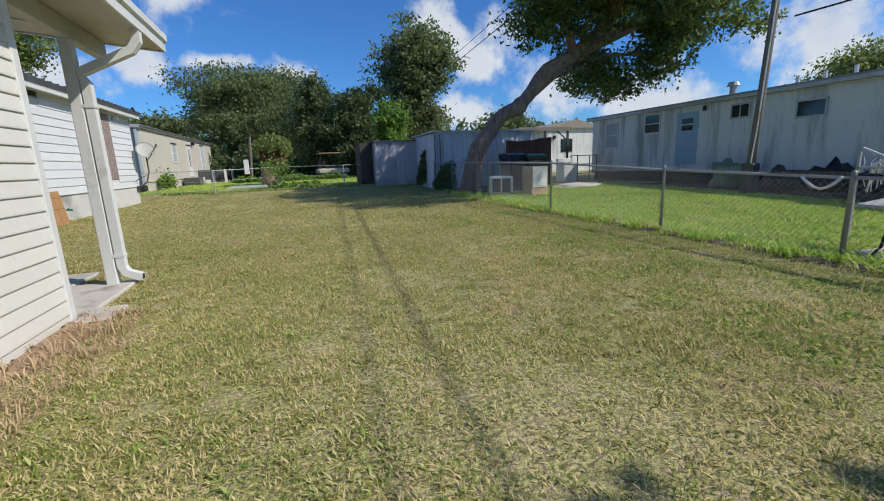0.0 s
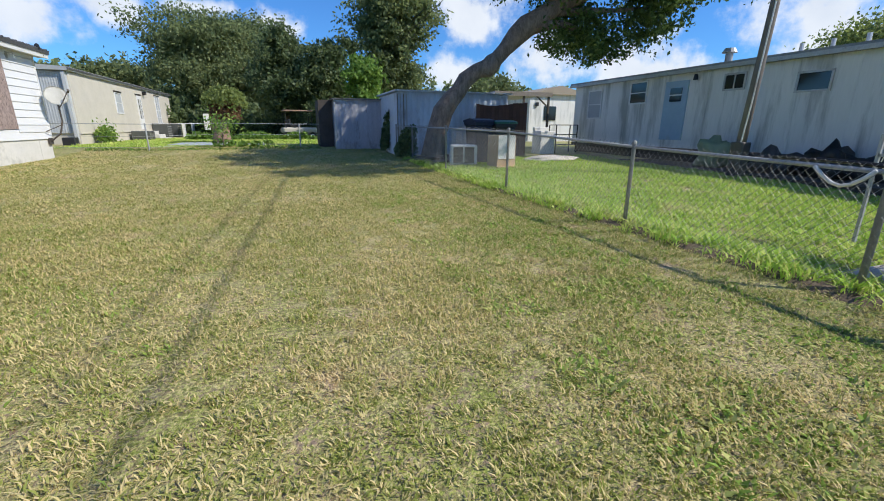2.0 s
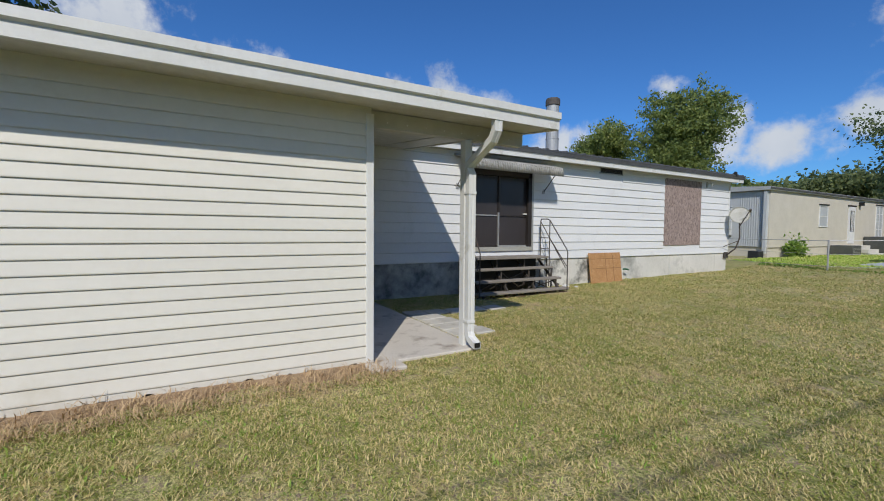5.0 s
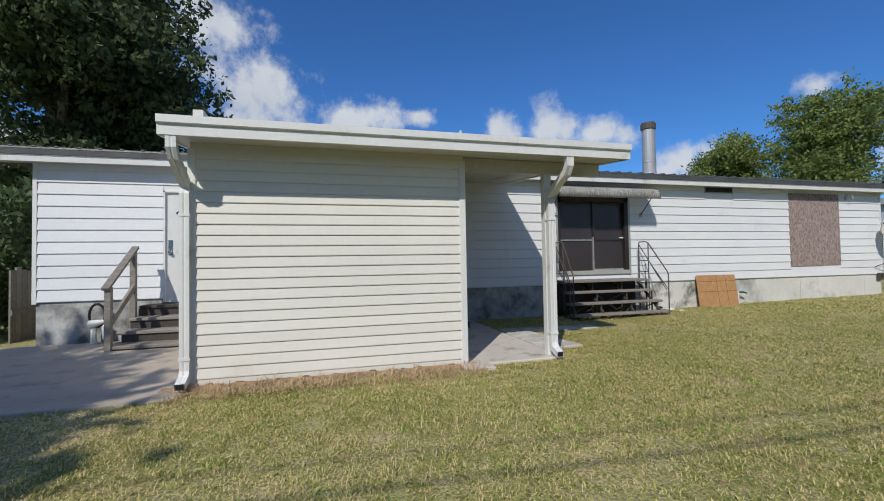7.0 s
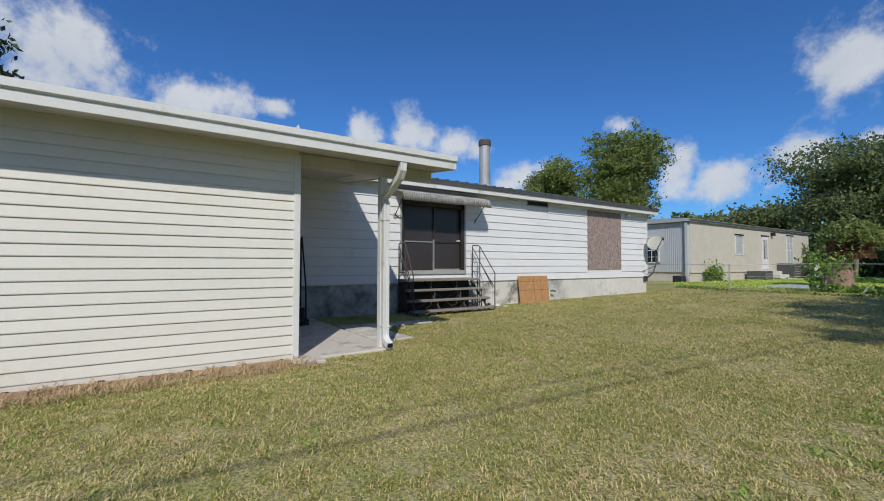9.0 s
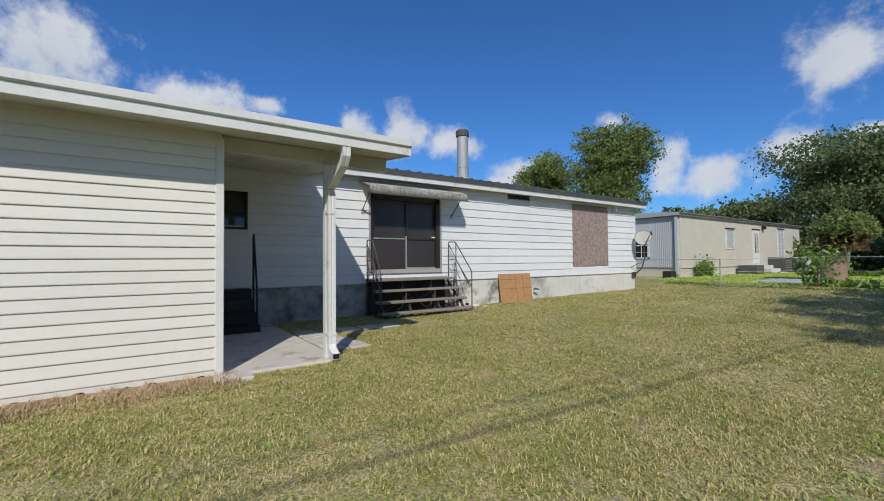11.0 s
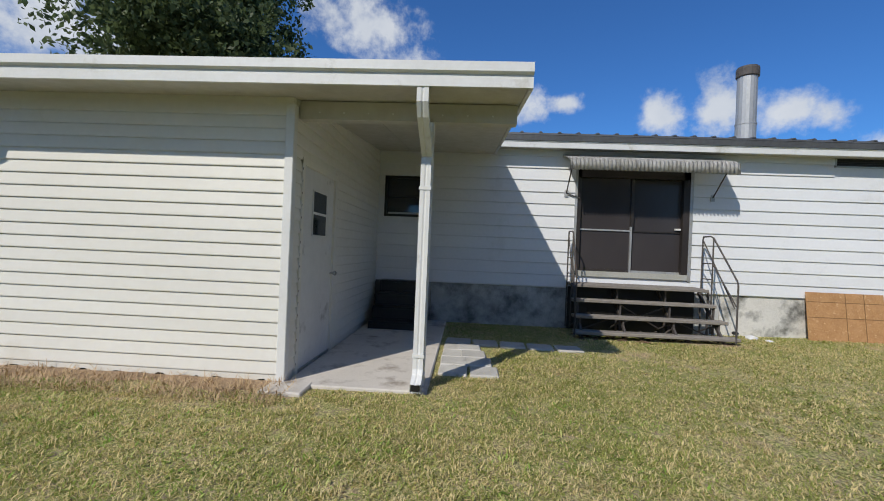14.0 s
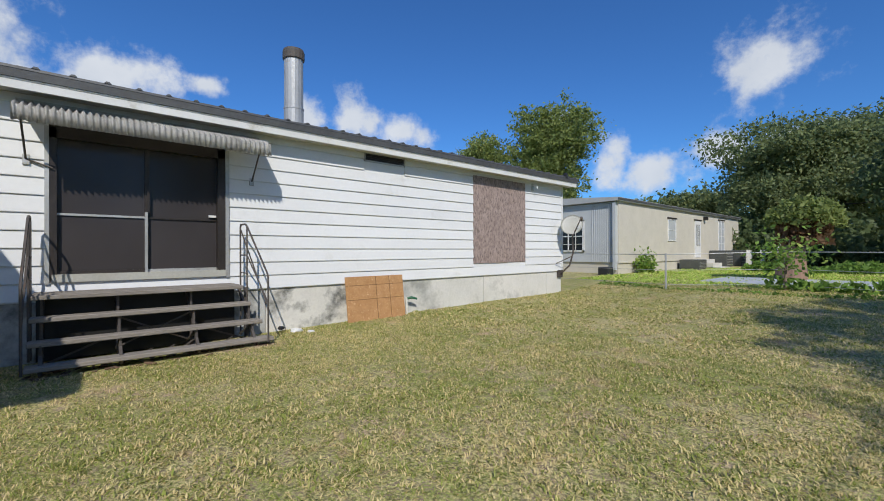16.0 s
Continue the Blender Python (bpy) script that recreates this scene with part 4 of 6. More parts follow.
def awning():
    a = thing("door_awning", "scalloped off-white aluminium awning over the sliding door", "awning")
    y0, y1, top, low, out = 7.08, 9.66, 2.92, 2.76, 0.55
    bm = bmesh.new()
    n = 42
    upper, lower, drop = [], [], []
    for i in range(n * 4 + 1):
        y = y0 + (y1 - y0) * i / (n * 4)
        w = 0.022 * math.sin(i * math.pi / 2)
        upper.append(bm.verts.new((HX + 0.02, y, top + w)))
        lower.append(bm.verts.new((HX + out, y, low + w)))
        drop.append(bm.verts.new((HX + out + 0.015 + w, y, low - 0.17 - 0.012 * math.sin(i * math.pi / 2))))
    for i in range(n * 4):
        bm.faces.new((upper[i], upper[i + 1], lower[i + 1], lower[i]))
        bm.faces.new((lower[i], lower[i + 1], drop[i + 1], drop[i]))
    bmesh.ops.solidify(bm, geom=bm.faces[:], thickness=0.003)
    part("canopy", bm, AWNING, a, smooth=True)
    part("front_rod", tube([(HX + out - 0.01, y0, low - 0.02), (HX + out - 0.01, y1, low - 0.02)], 0.011, 6), ALU, a)
    for y, s in ((y0 + 0.06, 1), (y1 - 0.12, -1)):
        part("brace", tube([(HX + out - 0.03, y, low - 0.03), (HX + 0.03, y + 0.02, low - 0.47)], 0.011, 6), STEEL_DARK, a)
        part("bracket", box(HX + 0.005, y - 0.01, low - 0.53, HX + 0.03, y + 0.05, low - 0.42), ALU, a)
    part("brace", tube([(HX + 0.03, y0 + 0.08, low - 0.47), (HX + 0.05, y0 + 0.3, low - 0.55)], 0.009, 6), STEEL_DARK, a)
    part("wall_rail", box(HX + 0.004, y0, top - 0.02, HX + 0.035, y1, top + 0.03), AWNING, a)
    return a


awning()


def plank(bm_, x0, y0, z0, x1, y1, z1):
    return add_box(bm_, x0, y0, z0, x1, y1, z1, bevel=0.006)


def long_steps():
    s = thing("porch_steps", "weathered grey plank steps on a dark steel frame with thin rails", "steps")
    treads = [(-5.64, -5.26, 0.80), (-5.30, -5.10, 0.565), (-5.14, -4.95, 0.335), (-4.99, -4.80, 0.115)]
    for i, (a, b, z) in enumerate(treads):
        y0, y1 = 7.22 - 0.012 * i, 9.28 + 0.1 * i
        part("tread", box(a, y0, z - 0.05, b, y1, z, bevel=0.008), GREY_WOOD, s)
        if i == 0:
            part("tread", box(b + 0.01, y0, z - 0.055, b + 0.09, y1 + 0.02, z - 0.01, bevel=0.006), GREY_WOOD, s)
    for y in (7.3, 7.95, 8.7, 9.36):
        part("stringer", bar((-5.6, y, 0.72), (-4.85, y, 0.04), 0.03, 0.05), STEEL_DARK, s)
        for a, b, z in treads[:3]:
            part("upright", bar((b - 0.05, y, 0.0), (b - 0.05, y, z - 0.05), 0.025, 0.025), STEEL_DARK, s)
        part("cross_brace", bar((-5.55, y, 0.08), (-4.95, y, 0.30), 0.02, 0.02), STEEL_DARK, s)
    for p, q in (((-5.5, 7.95, 0.1), (-5.2, 8.7, 0.5)), ((-5.5, 8.7, 0.1), (-5.2, 7.95, 0.5)), ((-5.2, 7.3, 0.05), (-5.2, 7.95, 0.32)), ((-5.2, 9.36, 0.05), (-5.2, 8.7, 0.32))):
        part("cross_brace", bar(p, q, 0.02, 0.02), STEEL_DARK, s)
    # hand rails: two loops of thin pipe each side
    for y, dy in ((7.2, -0.03), (9.36, 0.14)):
        r = part("hand_rail", tube([(-5.52, y, 0.06), (-5.52, y, 1.58), (-5.50, y, 1.63), (-5.3, y, 1.63), (-5.22, y, 1.60), (-4.83, y + dy, 0.96), (-4.80, y + dy, 0.9), (-4.80, y + dy, 0.05)], 0.013, 6), STEEL_DARK, s)
        part("rail_post", tube([(-5.22, y, 1.6), (-5.22, y, 0.1)], 0.012, 6), STEEL_DARK, r)
        part("rail_bar", tube([(-5.52, y, 1.2), (-5.22, y, 1.2)], 0.010, 6), STEEL_DARK, r)
        part("rail_bar", tube([(-5.52, y, 0.95), (-5.22, y, 0.95)], 0.010, 6), STEEL_DARK, r)
        part("rail_bar", tube([(-5.52, y, 1.58), (-4.86, y + dy, 0.55)], 0.010, 6), STEEL_DARK, r)
        part("rail_bar", tube([(-5.22, y, 1.2), (-4.82, y + dy, 0.58)], 0.010, 6), STEEL_DARK, r)
    # scraps of broken lattice under the steps
    for k in range(9):
        y = 7.35 + 0.22 * k
        part("lattice_strip", bar((-4.93 - 0.2 * random.random(), y, 0.01), (-4.95 - 0.15 * random.random(), y + 0.25, 0.05 + 0.12 * random.random()), 0.035, 0.008), DARK_WOOD, s)
    bm = bmesh.new()
    for k in range(60):
        p = Vector((random.uniform(-5.3, -4.72), random.uniform(7.2, 9.7), 0.0))
        add_box(bm, -0.05, -0.012, 0, 0.05, 0.012, 0.012, m=Matrix.Translation(p) @ pose(0, 0, 0.005, random.uniform(-20, 20), 0, random.uniform(0, 180)))
    tagged(part("litter", bm, mat("brown_litter", (0.20, 0.12, 0.075), (0.11, 0.07, 0.045), 0.9), s), kind="stuff")
    # black sheet standing in for the shade behind the open treads
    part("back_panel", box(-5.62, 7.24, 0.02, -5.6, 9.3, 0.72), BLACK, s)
    return s


long_steps()


def black_steps():
    s = thing("black_steps", "black metal steps with a bent hand rail below the small window", "steps")
    y0, y1 = 4.10, 4.86
    n = 4
    for i in range(n):
        z, x = 0.70 - 0.185 * i, -5.62 + 0.26 * (i + 1)
        part("tread", box(x - 0.3, y0, z - 0.035, x, y1, z, bevel=0.006), BLACK, s)
        part("riser", box(x - 0.03, y0 + 0.02, z - 0.2, x - 0.015, y1 - 0.02, z - 0.036), BLACK, s)
        for y in (y0, y1 - 0.02):
            part("side_panel", box(x - 0.26, y, 0.03, x - 0.005, y + 0.02, z - 0.036), BLACK, s)
    part("hand_rail", tube([(-5.1, y1 - 0.01, 0.05), (-5.1, y1 - 0.01, 1.62), (-5.08, y1 - 0.012, 1.66), (-5.02, y1 - 0.02, 1.66), (-4.97, y1 - 0.03, 1.61), (-4.62, y1 - 0.05, 0.72), (-4.6, y1 - 0.05, 0.03)], 0.016, 6), BLACK, s)
    part("hand_rail", tube([(-5.2, y1 - 0.0, 0.7), (-5.2, y1 - 0.0, 1.64)], 0.014, 6), BLACK, s)
    return s


black_steps()


def chimney():
    c = thing("chimney_pipe", "galvanised round chimney flue with a dark cap", "chimney")
    x, y = -6.4, 10.5
    z0 = RZ + (EAVE_X - x) * tilt
    part("collar", tube([(x, y, z0 - 0.05), (x, y, z0 + 0.06), (x, y, z0 + 0.16)], [0.24, 0.22, 0.17], 16), GALV, c, smooth=False)
    part("lower_pipe", tube([(x, y, z0), (x, y, z0 + 0.42), (x, y, z0 + 0.43), (x, y, z0 + 0.46), (x, y, z0 + 0.465)], [0.165, 0.165, 0.172, 0.172, 0.16], 18), GALV, c)
    part("upper_pipe", tube([(x, y, z0 + 0.46), (x, y, 4.62)], 0.16, 18), GALV, c)
    part("cap", tube([(x, y, 4.60), (x, y, 4.62), (x, y, 4.75), (x, y, 4.79)], [0.15, 0.185, 0.185, 0.17], 18), mat("sooty_cap", (0.06, 0.055, 0.05), (0.12, 0.1, 0.09), 0.7), c, "sooty dark cap")
    return c


chimney()

ply = thing("osb_sheet", "square orange OSB sheet leaning on the skirting", "wood sheet")
lean = pose(HX + 0.17, 11.06, 0.03, 0, -8, 0)
part("panel", box(0, 0, 0, 0.014, 1.2, 0.78, m=lean), PLY, ply)
for k, v in enumerate((0.38, 0.44, 0.80)):
    if k != 1:
        part("printed_line", box(0.0145, 1.2 * (0.5 if k == 0 else 0.74), 0.0, 0.0155, 1.2 * (0.5 if k == 0 else 0.74) + 0.012, 0.78, m=lean), PLY_LINE, ply)
part("printed_line", box(0.0145, 0.0, 0.37, 0.0155, 1.2, 0.38, m=lean), PLY_LINE, ply)
part("printed_line", box(0.0145, 0.0, 0.62, 0.0155, 1.2, 0.63, m=lean), PLY_LINE, ply)

tap = thing("outdoor_tap", "white pipe and tap at the skirting", "tap")
part("pipe", tube([(HX + 0.08, 12.36, 0.0), (HX + 0.08, 12.36, 0.36)], 0.022, 8), PLASTIC_WHITE, tap)
part("spout", tube([(HX + 0.08, 12.36, 0.34), (HX + 0.12, 12.44, 0.36), (HX + 0.14, 12.56, 0.33)], [0.02, 0.03, 0.02], 8), BIN_GREEN, tap)
for p, s, m in (((HX + 0.22, 10.15, 0.02), 0.09, WHITE_RAG), ((HX + 0.4, 10.3, 0.01), 0.06, WHITE_RAG), ((HX + 0.12, 9.95, 0.08), 0.05, BLACK)):
    bm = bmesh.new()
    bmesh.ops.create_icosphere(bm, subdivisions=2, radius=s)
    for v in bm.verts:
        v.co *= 1 + 0.35 * noise.noise(v.co * 18)
        v.co.z *= 0.6
    ob = part("rubble" if m is not BLACK else "pipe_end", bm, m)
    ob.location = p
    tagged(ob, "pale lump of broken concrete by the skirting" if m is not BLACK else "black pipe stub at the skirting", "rubble" if m is not BLACK else "pipe")


def dish():
    d = thing("satellite_dish", "white satellite dish on a bent mast at the home's corner", "satellite dish")
    bm = bmesh.new()
    rings = []
    for i in range(7):
        r = 0.31 * i / 6
        rings.append([bm.verts.new((r * math.cos(a) * 0.92, r * math.sin(a), 0.32 * r * r)) for a in (2 * math.pi * k / 24 for k in range(24))] if i else [bm.verts.new((0, 0, 0))])
    for k in range(24):
        bm.faces.new((rings[0][0], rings[1][k], rings[1][(k + 1) % 24]))
    for a, b in zip(rings[1:], rings[2:]):
        for k in range(24):
            bm.faces.new((a[k], b[k], b[(k + 1) % 24], a[(k + 1) % 24]))
    bmesh.ops.solidify(bm, geom=bm.faces[:], thickness=0.012)
    m = look((-5.25, 17.55, 1.92), (-3.0, 13.0, 5.0)) @ pose(0, 0, 0, 180, 0, 0)
    bmesh.ops.transform(bm, matrix=m, verts=bm.verts)
    part("reflector", bm, PLASTIC_WHITE, d, smooth=True)
    mid = Vector((-5.25, 17.55, 1.92))
    way = (Vector((-3.0, 13.0, 5.0)) - mid).normalized()
    tip = mid + way * 0.42 + Vector((0.25, 0.1, -0.05))
    part("feed_arm", tube([mid + Vector((0, 0, -0.36)), mid + way * 0.2 + Vector((0.1, 0, -0.3)), tip], 0.015, 6), STEEL_DARK, d)
    part("feed_horn", tube([tip, tip - way * 0.14], [0.035, 0.025], 8), STEEL_DARK, d)
    part("mast", tube([(HX + 0.04, 17.62, 0.62), (HX + 0.30, 17.64, 0.85), (HX + 0.40, 17.66, 1.2), mid - way * 0.06], 0.024, 8), STEEL_DARK, d)
    part("brace", tube([(HX + 0.04, 17.4, 0.9), (HX + 0.38, 17.64, 1.1)], 0.012, 6), STEEL_DARK, d)
    part("foot", box(HX, 17.5, 0.52, HX + 0.04, 17.72, 0.72), STEEL_DARK, d)
    return d


dish()
lamp = thing("roof_antenna_stub", "dark dome vent on the far eave", "vent")
part("dome", tube([(-5.4, 17.5, RZ), (-5.4, 17.5, RZ + 0.1), (-5.4, 17.5, RZ + 0.14)], [0.06, 0.06, 0.02], 8), BLACK, lamp)

# ---- shed door, downspouts, patio ----
sdoor = thing("door_2", "grey-white shed door with a two-pane window, closed", "door", kind="structure")
dx0, dx1 = SX - 0.256, SX - 1.22
part("leaf", box(dx1 + 0.01, SY1 - 0.05, 0.0, dx0 - 0.01, SY1 - 0.005, 1.985), DOOR_GREY, sdoor)
part("frame", box(dx0 - 0.012, SY1 - 0.06, 0, dx0 + 0.05, SY1 + 0.022, 2.04), SHED_CREAM, sdoor)
part("frame", box(dx1 - 0.05, SY1 - 0.06, 0, dx1 + 0.012, SY1 + 0.022, 2.04), SHED_CREAM, sdoor)
part("frame", box(dx1 - 0.05, SY1 - 0.06, 1.985, dx0 + 0.05, SY1 + 0.023, 2.045), SHED_CREAM, sdoor)
wx0, wx1, wz0, wz1 = -2.96, -2.54, 1.325, 1.79
for z0, z1 in ((wz0 + 0.012, 1.545), (1.57, wz1 - 0.012)):
    part("pane", box(wx0 + 0.012, SY1 - 0.004, z0, wx1 - 0.012, SY1 + 0.004, z1), GLASS, sdoor)
for a, b, c, d in ((wx0, wz0, wx1, wz0 + 0.012), (wx0, wz1 - 0.012, wx1, wz1), (wx0, wz0, wx0 + 0.012, wz1), (wx1 - 0.012, wz0, wx1, wz1), (wx0, 1.545, wx1, 1.57)):
    part("window_frame", box(a, SY1 - 0.003, b, c, SY1 + 0.010, d), WINDOW_WHITE, sdoor)
part("knob", tube([(-3.17, SY1, 0.92), (-3.17, SY1 + 0.03, 0.92), (-3.17, SY1 + 0.06, 0.92), (-3.17, SY1 + 0.075, 0.92)], [0.014, 0.014, 0.03, 0.02], 10), CHROME, sdoor)
part("bottom_sweep", box(dx1 + 0.01, SY1 - 0.004, 0.0, dx0 - 0.01, SY1 + 0.01, 0.04), ALU, sdoor)
for k in range(17):
    z = 0.10 + 0.1134 * k
    bm = bmesh.new()
    bm.faces.new([bm.verts.new(p) for p in ((dx0 + 0.052, SY1 + 0.0235, z), (dx0 + 0.052, SY1 + 0.0235, z + 0.034), (dx0 + 0.036, SY1 + 0.0235, z + 0.03))])
    bmesh.ops.solidify(bm, geom=bm.faces[:], thickness=0.004)
    part("siding_notch", bm, STEEL_DARK, sdoor)


def downspout(y, bottom_x, label):
    d = thing("downspout", label, "downspout", "downspouts of the shed roof")
    bm = bmesh.new()
    path = [(RX0 - 0.02, 2.50), (RX0 - 0.025, 2.36), (RX0 - 0.08, 2.28), (bottom_x - 0.03, 2.07), (bottom_x, 1.98), (bottom_x, 0.20), (bottom_x + 0.03, 0.13), (bottom_x + 0.14, 0.08), (bottom_x + 0.17, 0.075)]
    w = 0.045
    rings = []
    for i, (x, z) in enumerate(path):
        a, b = path[max(i - 1, 0)], path[min(i + 1, len(path) - 1)]
        t = Vector((b[0] - a[0], 0, b[1] - a[1])).normalized()
        nrm = Vector((-t.z, 0, t.x))
        c = Vector((x, y, z))
        rings.append([bm.verts.new(c + nrm * u * w * 0.8 + Vector((0, v * w, 0))) for u, v in ((-1, -1), (-1, -0.3), (-0.85, 0), (-1, 0.3), (-1, 1), (1, 1), (1, 0.3), (0.85, 0), (1, -0.3), (1, -1))])
    for r, s in zip(rings, rings[1:]):
        for k in range(10):
            bm.faces.new((r[k], r[(k + 1) % 10], s[(k + 1) % 10], s[k]))
    part("pipe", bm, TRIM_WHITE, d)
    # flat black face painted as the shade inside the open pipe end
    bm = bmesh.new()
    bm.faces.new([bm.verts.new(v) for v in ((bottom_x + 0.165, y - 0.035, 0.05), (bottom_x + 0.165, y + 0.035, 0.05), (bottom_x + 0.168, y + 0.035, 0.105), (bottom_x + 0.168, y - 0.035, 0.105))])
    part("mouth", bm, BLACK, d)
    for z in (1.75, 0.3):
        part("strap", box(bottom_x - 0.05, y - 0.052, z, bottom_x + 0.042, y + 0.052, z + 0.03), TRIM_WHITE, d)
    return d


downspout(5.13, -2.04, "white square downspout with an elbow foot on the porch post")
downspout(0.97, -1.95, "white square downspout with an elbow foot at the shed corner")

patio = part("patio_slab", box(-5.62, 3.97, -0.1, -1.95, 5.22, 0.03, bevel=0.012), CONCRETE)
tagged(patio, "stained concrete patio slab beside the shed", "patio slab", kind="structure")
step_slab = part("door_step_slab", box(-2.02, 3.86, -0.05, -1.72, 4.22, 0.035, bevel=0.012, m=pose(0, 0, 0)), CONCRETE)
tagged(step_slab, "small concrete slab at the patio edge", "concrete slab", kind="structure")
drive = bmesh.new()
for a, b, top in ((-9.0, -3.85, -0.09), (-3.84, -1.0, -0.02), (-0.99, 0.98, 0.02)):
    add_box(drive, -5.66, a, -0.35, -1.55 if b < 0 else -1.6, b, top, bevel=0.01)
drive = part("driveway_slab", drive, mat("drive_concrete", (0.50, 0.43, 0.35), (0.38, 0.32, 0.26), 0.9, scale=1.2, fine=60, bump=0.25, stain=(0.24, 0.19, 0.15), stain_amt=0.25, stain_scale=1.8))
tagged(drive, "worn concrete drive in front of the back door", "driveway", kind="structure")
bm = bmesh.new()
rows = []
for k in range(33):
    y = 0.75 + 0.1 * k
    w = 0.17 + 0.14 * noise.noise(Vector((0, y * 1.6, 0))) + 0.05 * noise.noise(Vector((3, y * 9, 0)))
    rows.append([bm.verts.new((SX + 0.013 + w * u, y, gz(0, y) + (0.035 - 0.03 * u) * (1 + 0.5 * noise.noise(Vector((u * 3, y * 7, 1)))))) for u in (0, 0.25, 0.5, 0.75, 1)])
for a, b in zip(rows, rows[1:]):
    for k in range(4):
        bm.faces.new((a[k], a[k + 1], b[k + 1], b[k]))
dirt_strip = part("bare_dirt_strip", bm, mat("reddish_dirt", (0.44, 0.31, 0.19), (0.24, 0.16, 0.095), 0.95, scale=5, fine=45, bump=0.8), smooth=True)
tagged(dirt_strip, "bare reddish dirt along the foot of the shed", "dirt", kind="structure")
path = thing("paver_path", "worn concrete pavers laid from patio to steps", "paver path", kind="structure")
random.seed(4)
for i in range(4):
    for j in range(2):
        x, y = -2.72 - 0.35 * i + 0.02 * random.random(), 5.42 + 0.32 * j - 0.05 * i * j
        part("paver", box(-0.165, -0.145, -0.03, 0.165, 0.145, 0.022 + 0.01 * random.random(), bevel=0.012, m=pose(x, y, 0, 0, 0, random.uniform(-3, 3))), PAVER, path)
for i in range(5):
    x, y = -4.12 + 0.035 * i, 5.45 + 0.36 * i
    part("paver", box(-0.155, -0.165, -0.03, 0.155, 0.165, 0.02 + 0.01 * random.random(), bevel=0.012, m=pose(x, y, 0, 0, 0, random.uniform(-4, 4))), PAVER, path)
random.seed(0)


def wood_steps():
    s = thing("wooden_steps", "dark weathered wooden steps with a sloping hand rail", "steps")
    for i in range(4):
        z, x = 0.60 - 0.17 * i, -5.62 + 0.30 * (i + 1)
        part("tread", box(x - 0.42, -0.70 - 0.04 * i, z - 0.05, x, 0.75, z, bevel=0.008), GREY_WOOD if i else DARK_WOOD, s)
        part("riser", box(x - 0.06, -0.72, z - 0.17, x - 0.03, 0.72, z - 0.051), DARK_WOOD, s)
    part("post", box(-5.25, -0.78, -0.1, -5.17, -0.70, 1.52), GREY_WOOD, s)
    part("post", box(-4.48, -0.80, -0.1, -4.40, -0.72, 0.96), GREY_WOOD, s)
    part("hand_rail", bar((-5.3, -0.74, 1.58), (-4.36, -0.77, 0.93), 0.10, 0.04), GREY_WOOD, s)
    part("mid_rail", bar((-5.22, -0.72, 0.95), (-4.44, -0.75, 0.40), 0.04, 0.09), GREY_WOOD, s)
    return s


wood_steps()
fitting = thing("drain_pipe", "white plastic drain pipe at the skirting", "pipe")
part("pipe", tube([(HX + 0.12, -1.45, -0.05), (HX + 0.12, -1.45, 0.22), (HX + 0.12, -1.40, 0.27), (HX + 0.12, -1.30, 0.27), (HX + 0.12, -1.28, 0.05)], 0.045, 8), PLASTIC_WHITE, fitting)
mirror = thing("hose_holder", "white and black hose holder hung by the hand rail", "hose holder")
part("ring", tube([(-4.45, -0.905 + 0.10 * math.cos(a), 0.55 + 0.17 * math.sin(a)) for a in (2 * math.pi * k / 14 for k in range(15))], 0.018, 6), BLACK, mirror)
part("cup", tube([(-4.45, -0.99, 0.42), (-4.45, -0.81, 0.46)], [0.07, 0.03], 10), PLASTIC_WHITE, mirror)

# ---- wire fence between the yards ----
FXN = 4.77
POSTS = [-3.0, -0.6, 1.8, 2.74, 4.99, 7.95, 11.15, 14.2, 16.3]


def rail_z(y):
    return float(np.interp(y, (-3, 2.0, 2.75, 5.0, 7.95, 11.4, 16.3), (0.80, 0.825, 0.83, 0.895, 1.02, 1.07, 1.12)))


def wire_fence(name, label, posts, at, top, low, sag=0.0):
    """A chain-link fence; at(y) gives the x of the line, top(y) the rail's height, low(y) the ground."""
    f = thing(name, label, "fence", kind="structure")
    for y in posts:
        m = RUST_POST if abs(y - 1.8) < 0.01 else FENCE_POST
        part("post", tube([(at(y), y, low(y) - 0.1), (at(y), y, top(y) + 0.02), (at(y), y, top(y) + 0.05), (at(y), y, top(y) + 0.07)], [0.023, 0.023, 0.027, 0.012], 10), m, f, smooth=True)
    for a, b in zip(posts, posts[1:]):
        part("top_rail", tube([(at(a), a, top(a)), (at((a + b) / 2), (a + b) / 2, top((a + b) / 2) - sag), (at(b), b, top(b))], 0.017, 8), GALV, f, smooth=True)
    bm = bmesh.new()
    pitch, r = 0.066, 0.0012
    y = posts[0]
    h = 0.84
    while y < posts[-1]:
        for s in (1, -1):
            ya, yb = (y, y + h) if s > 0 else (y + h, y)
            if max(ya, yb) > posts[-1]:
                continue
            p = Vector((at(ya) - 0.028 + 0.003 * s, ya, low(ya) + 0.02))
            q = Vector((at(yb) - 0.028 + 0.003 * s, yb, top(yb) + 0.05))
            vs = [bm.verts.new(c + o) for c in (p, q) for o in (Vector((r, 0, 0)), Vector((-r, r, r)), Vector((-r, -r, -r)))]
            for i in range(3):
                bm.faces.new((vs[i], vs[(i + 1) % 3], vs[3 + (i + 1) % 3], vs[3 + i]))
        y += pitch
    tagged(part("chain_link_mesh", bm, WIRE, f), kind="stuff")
    return f


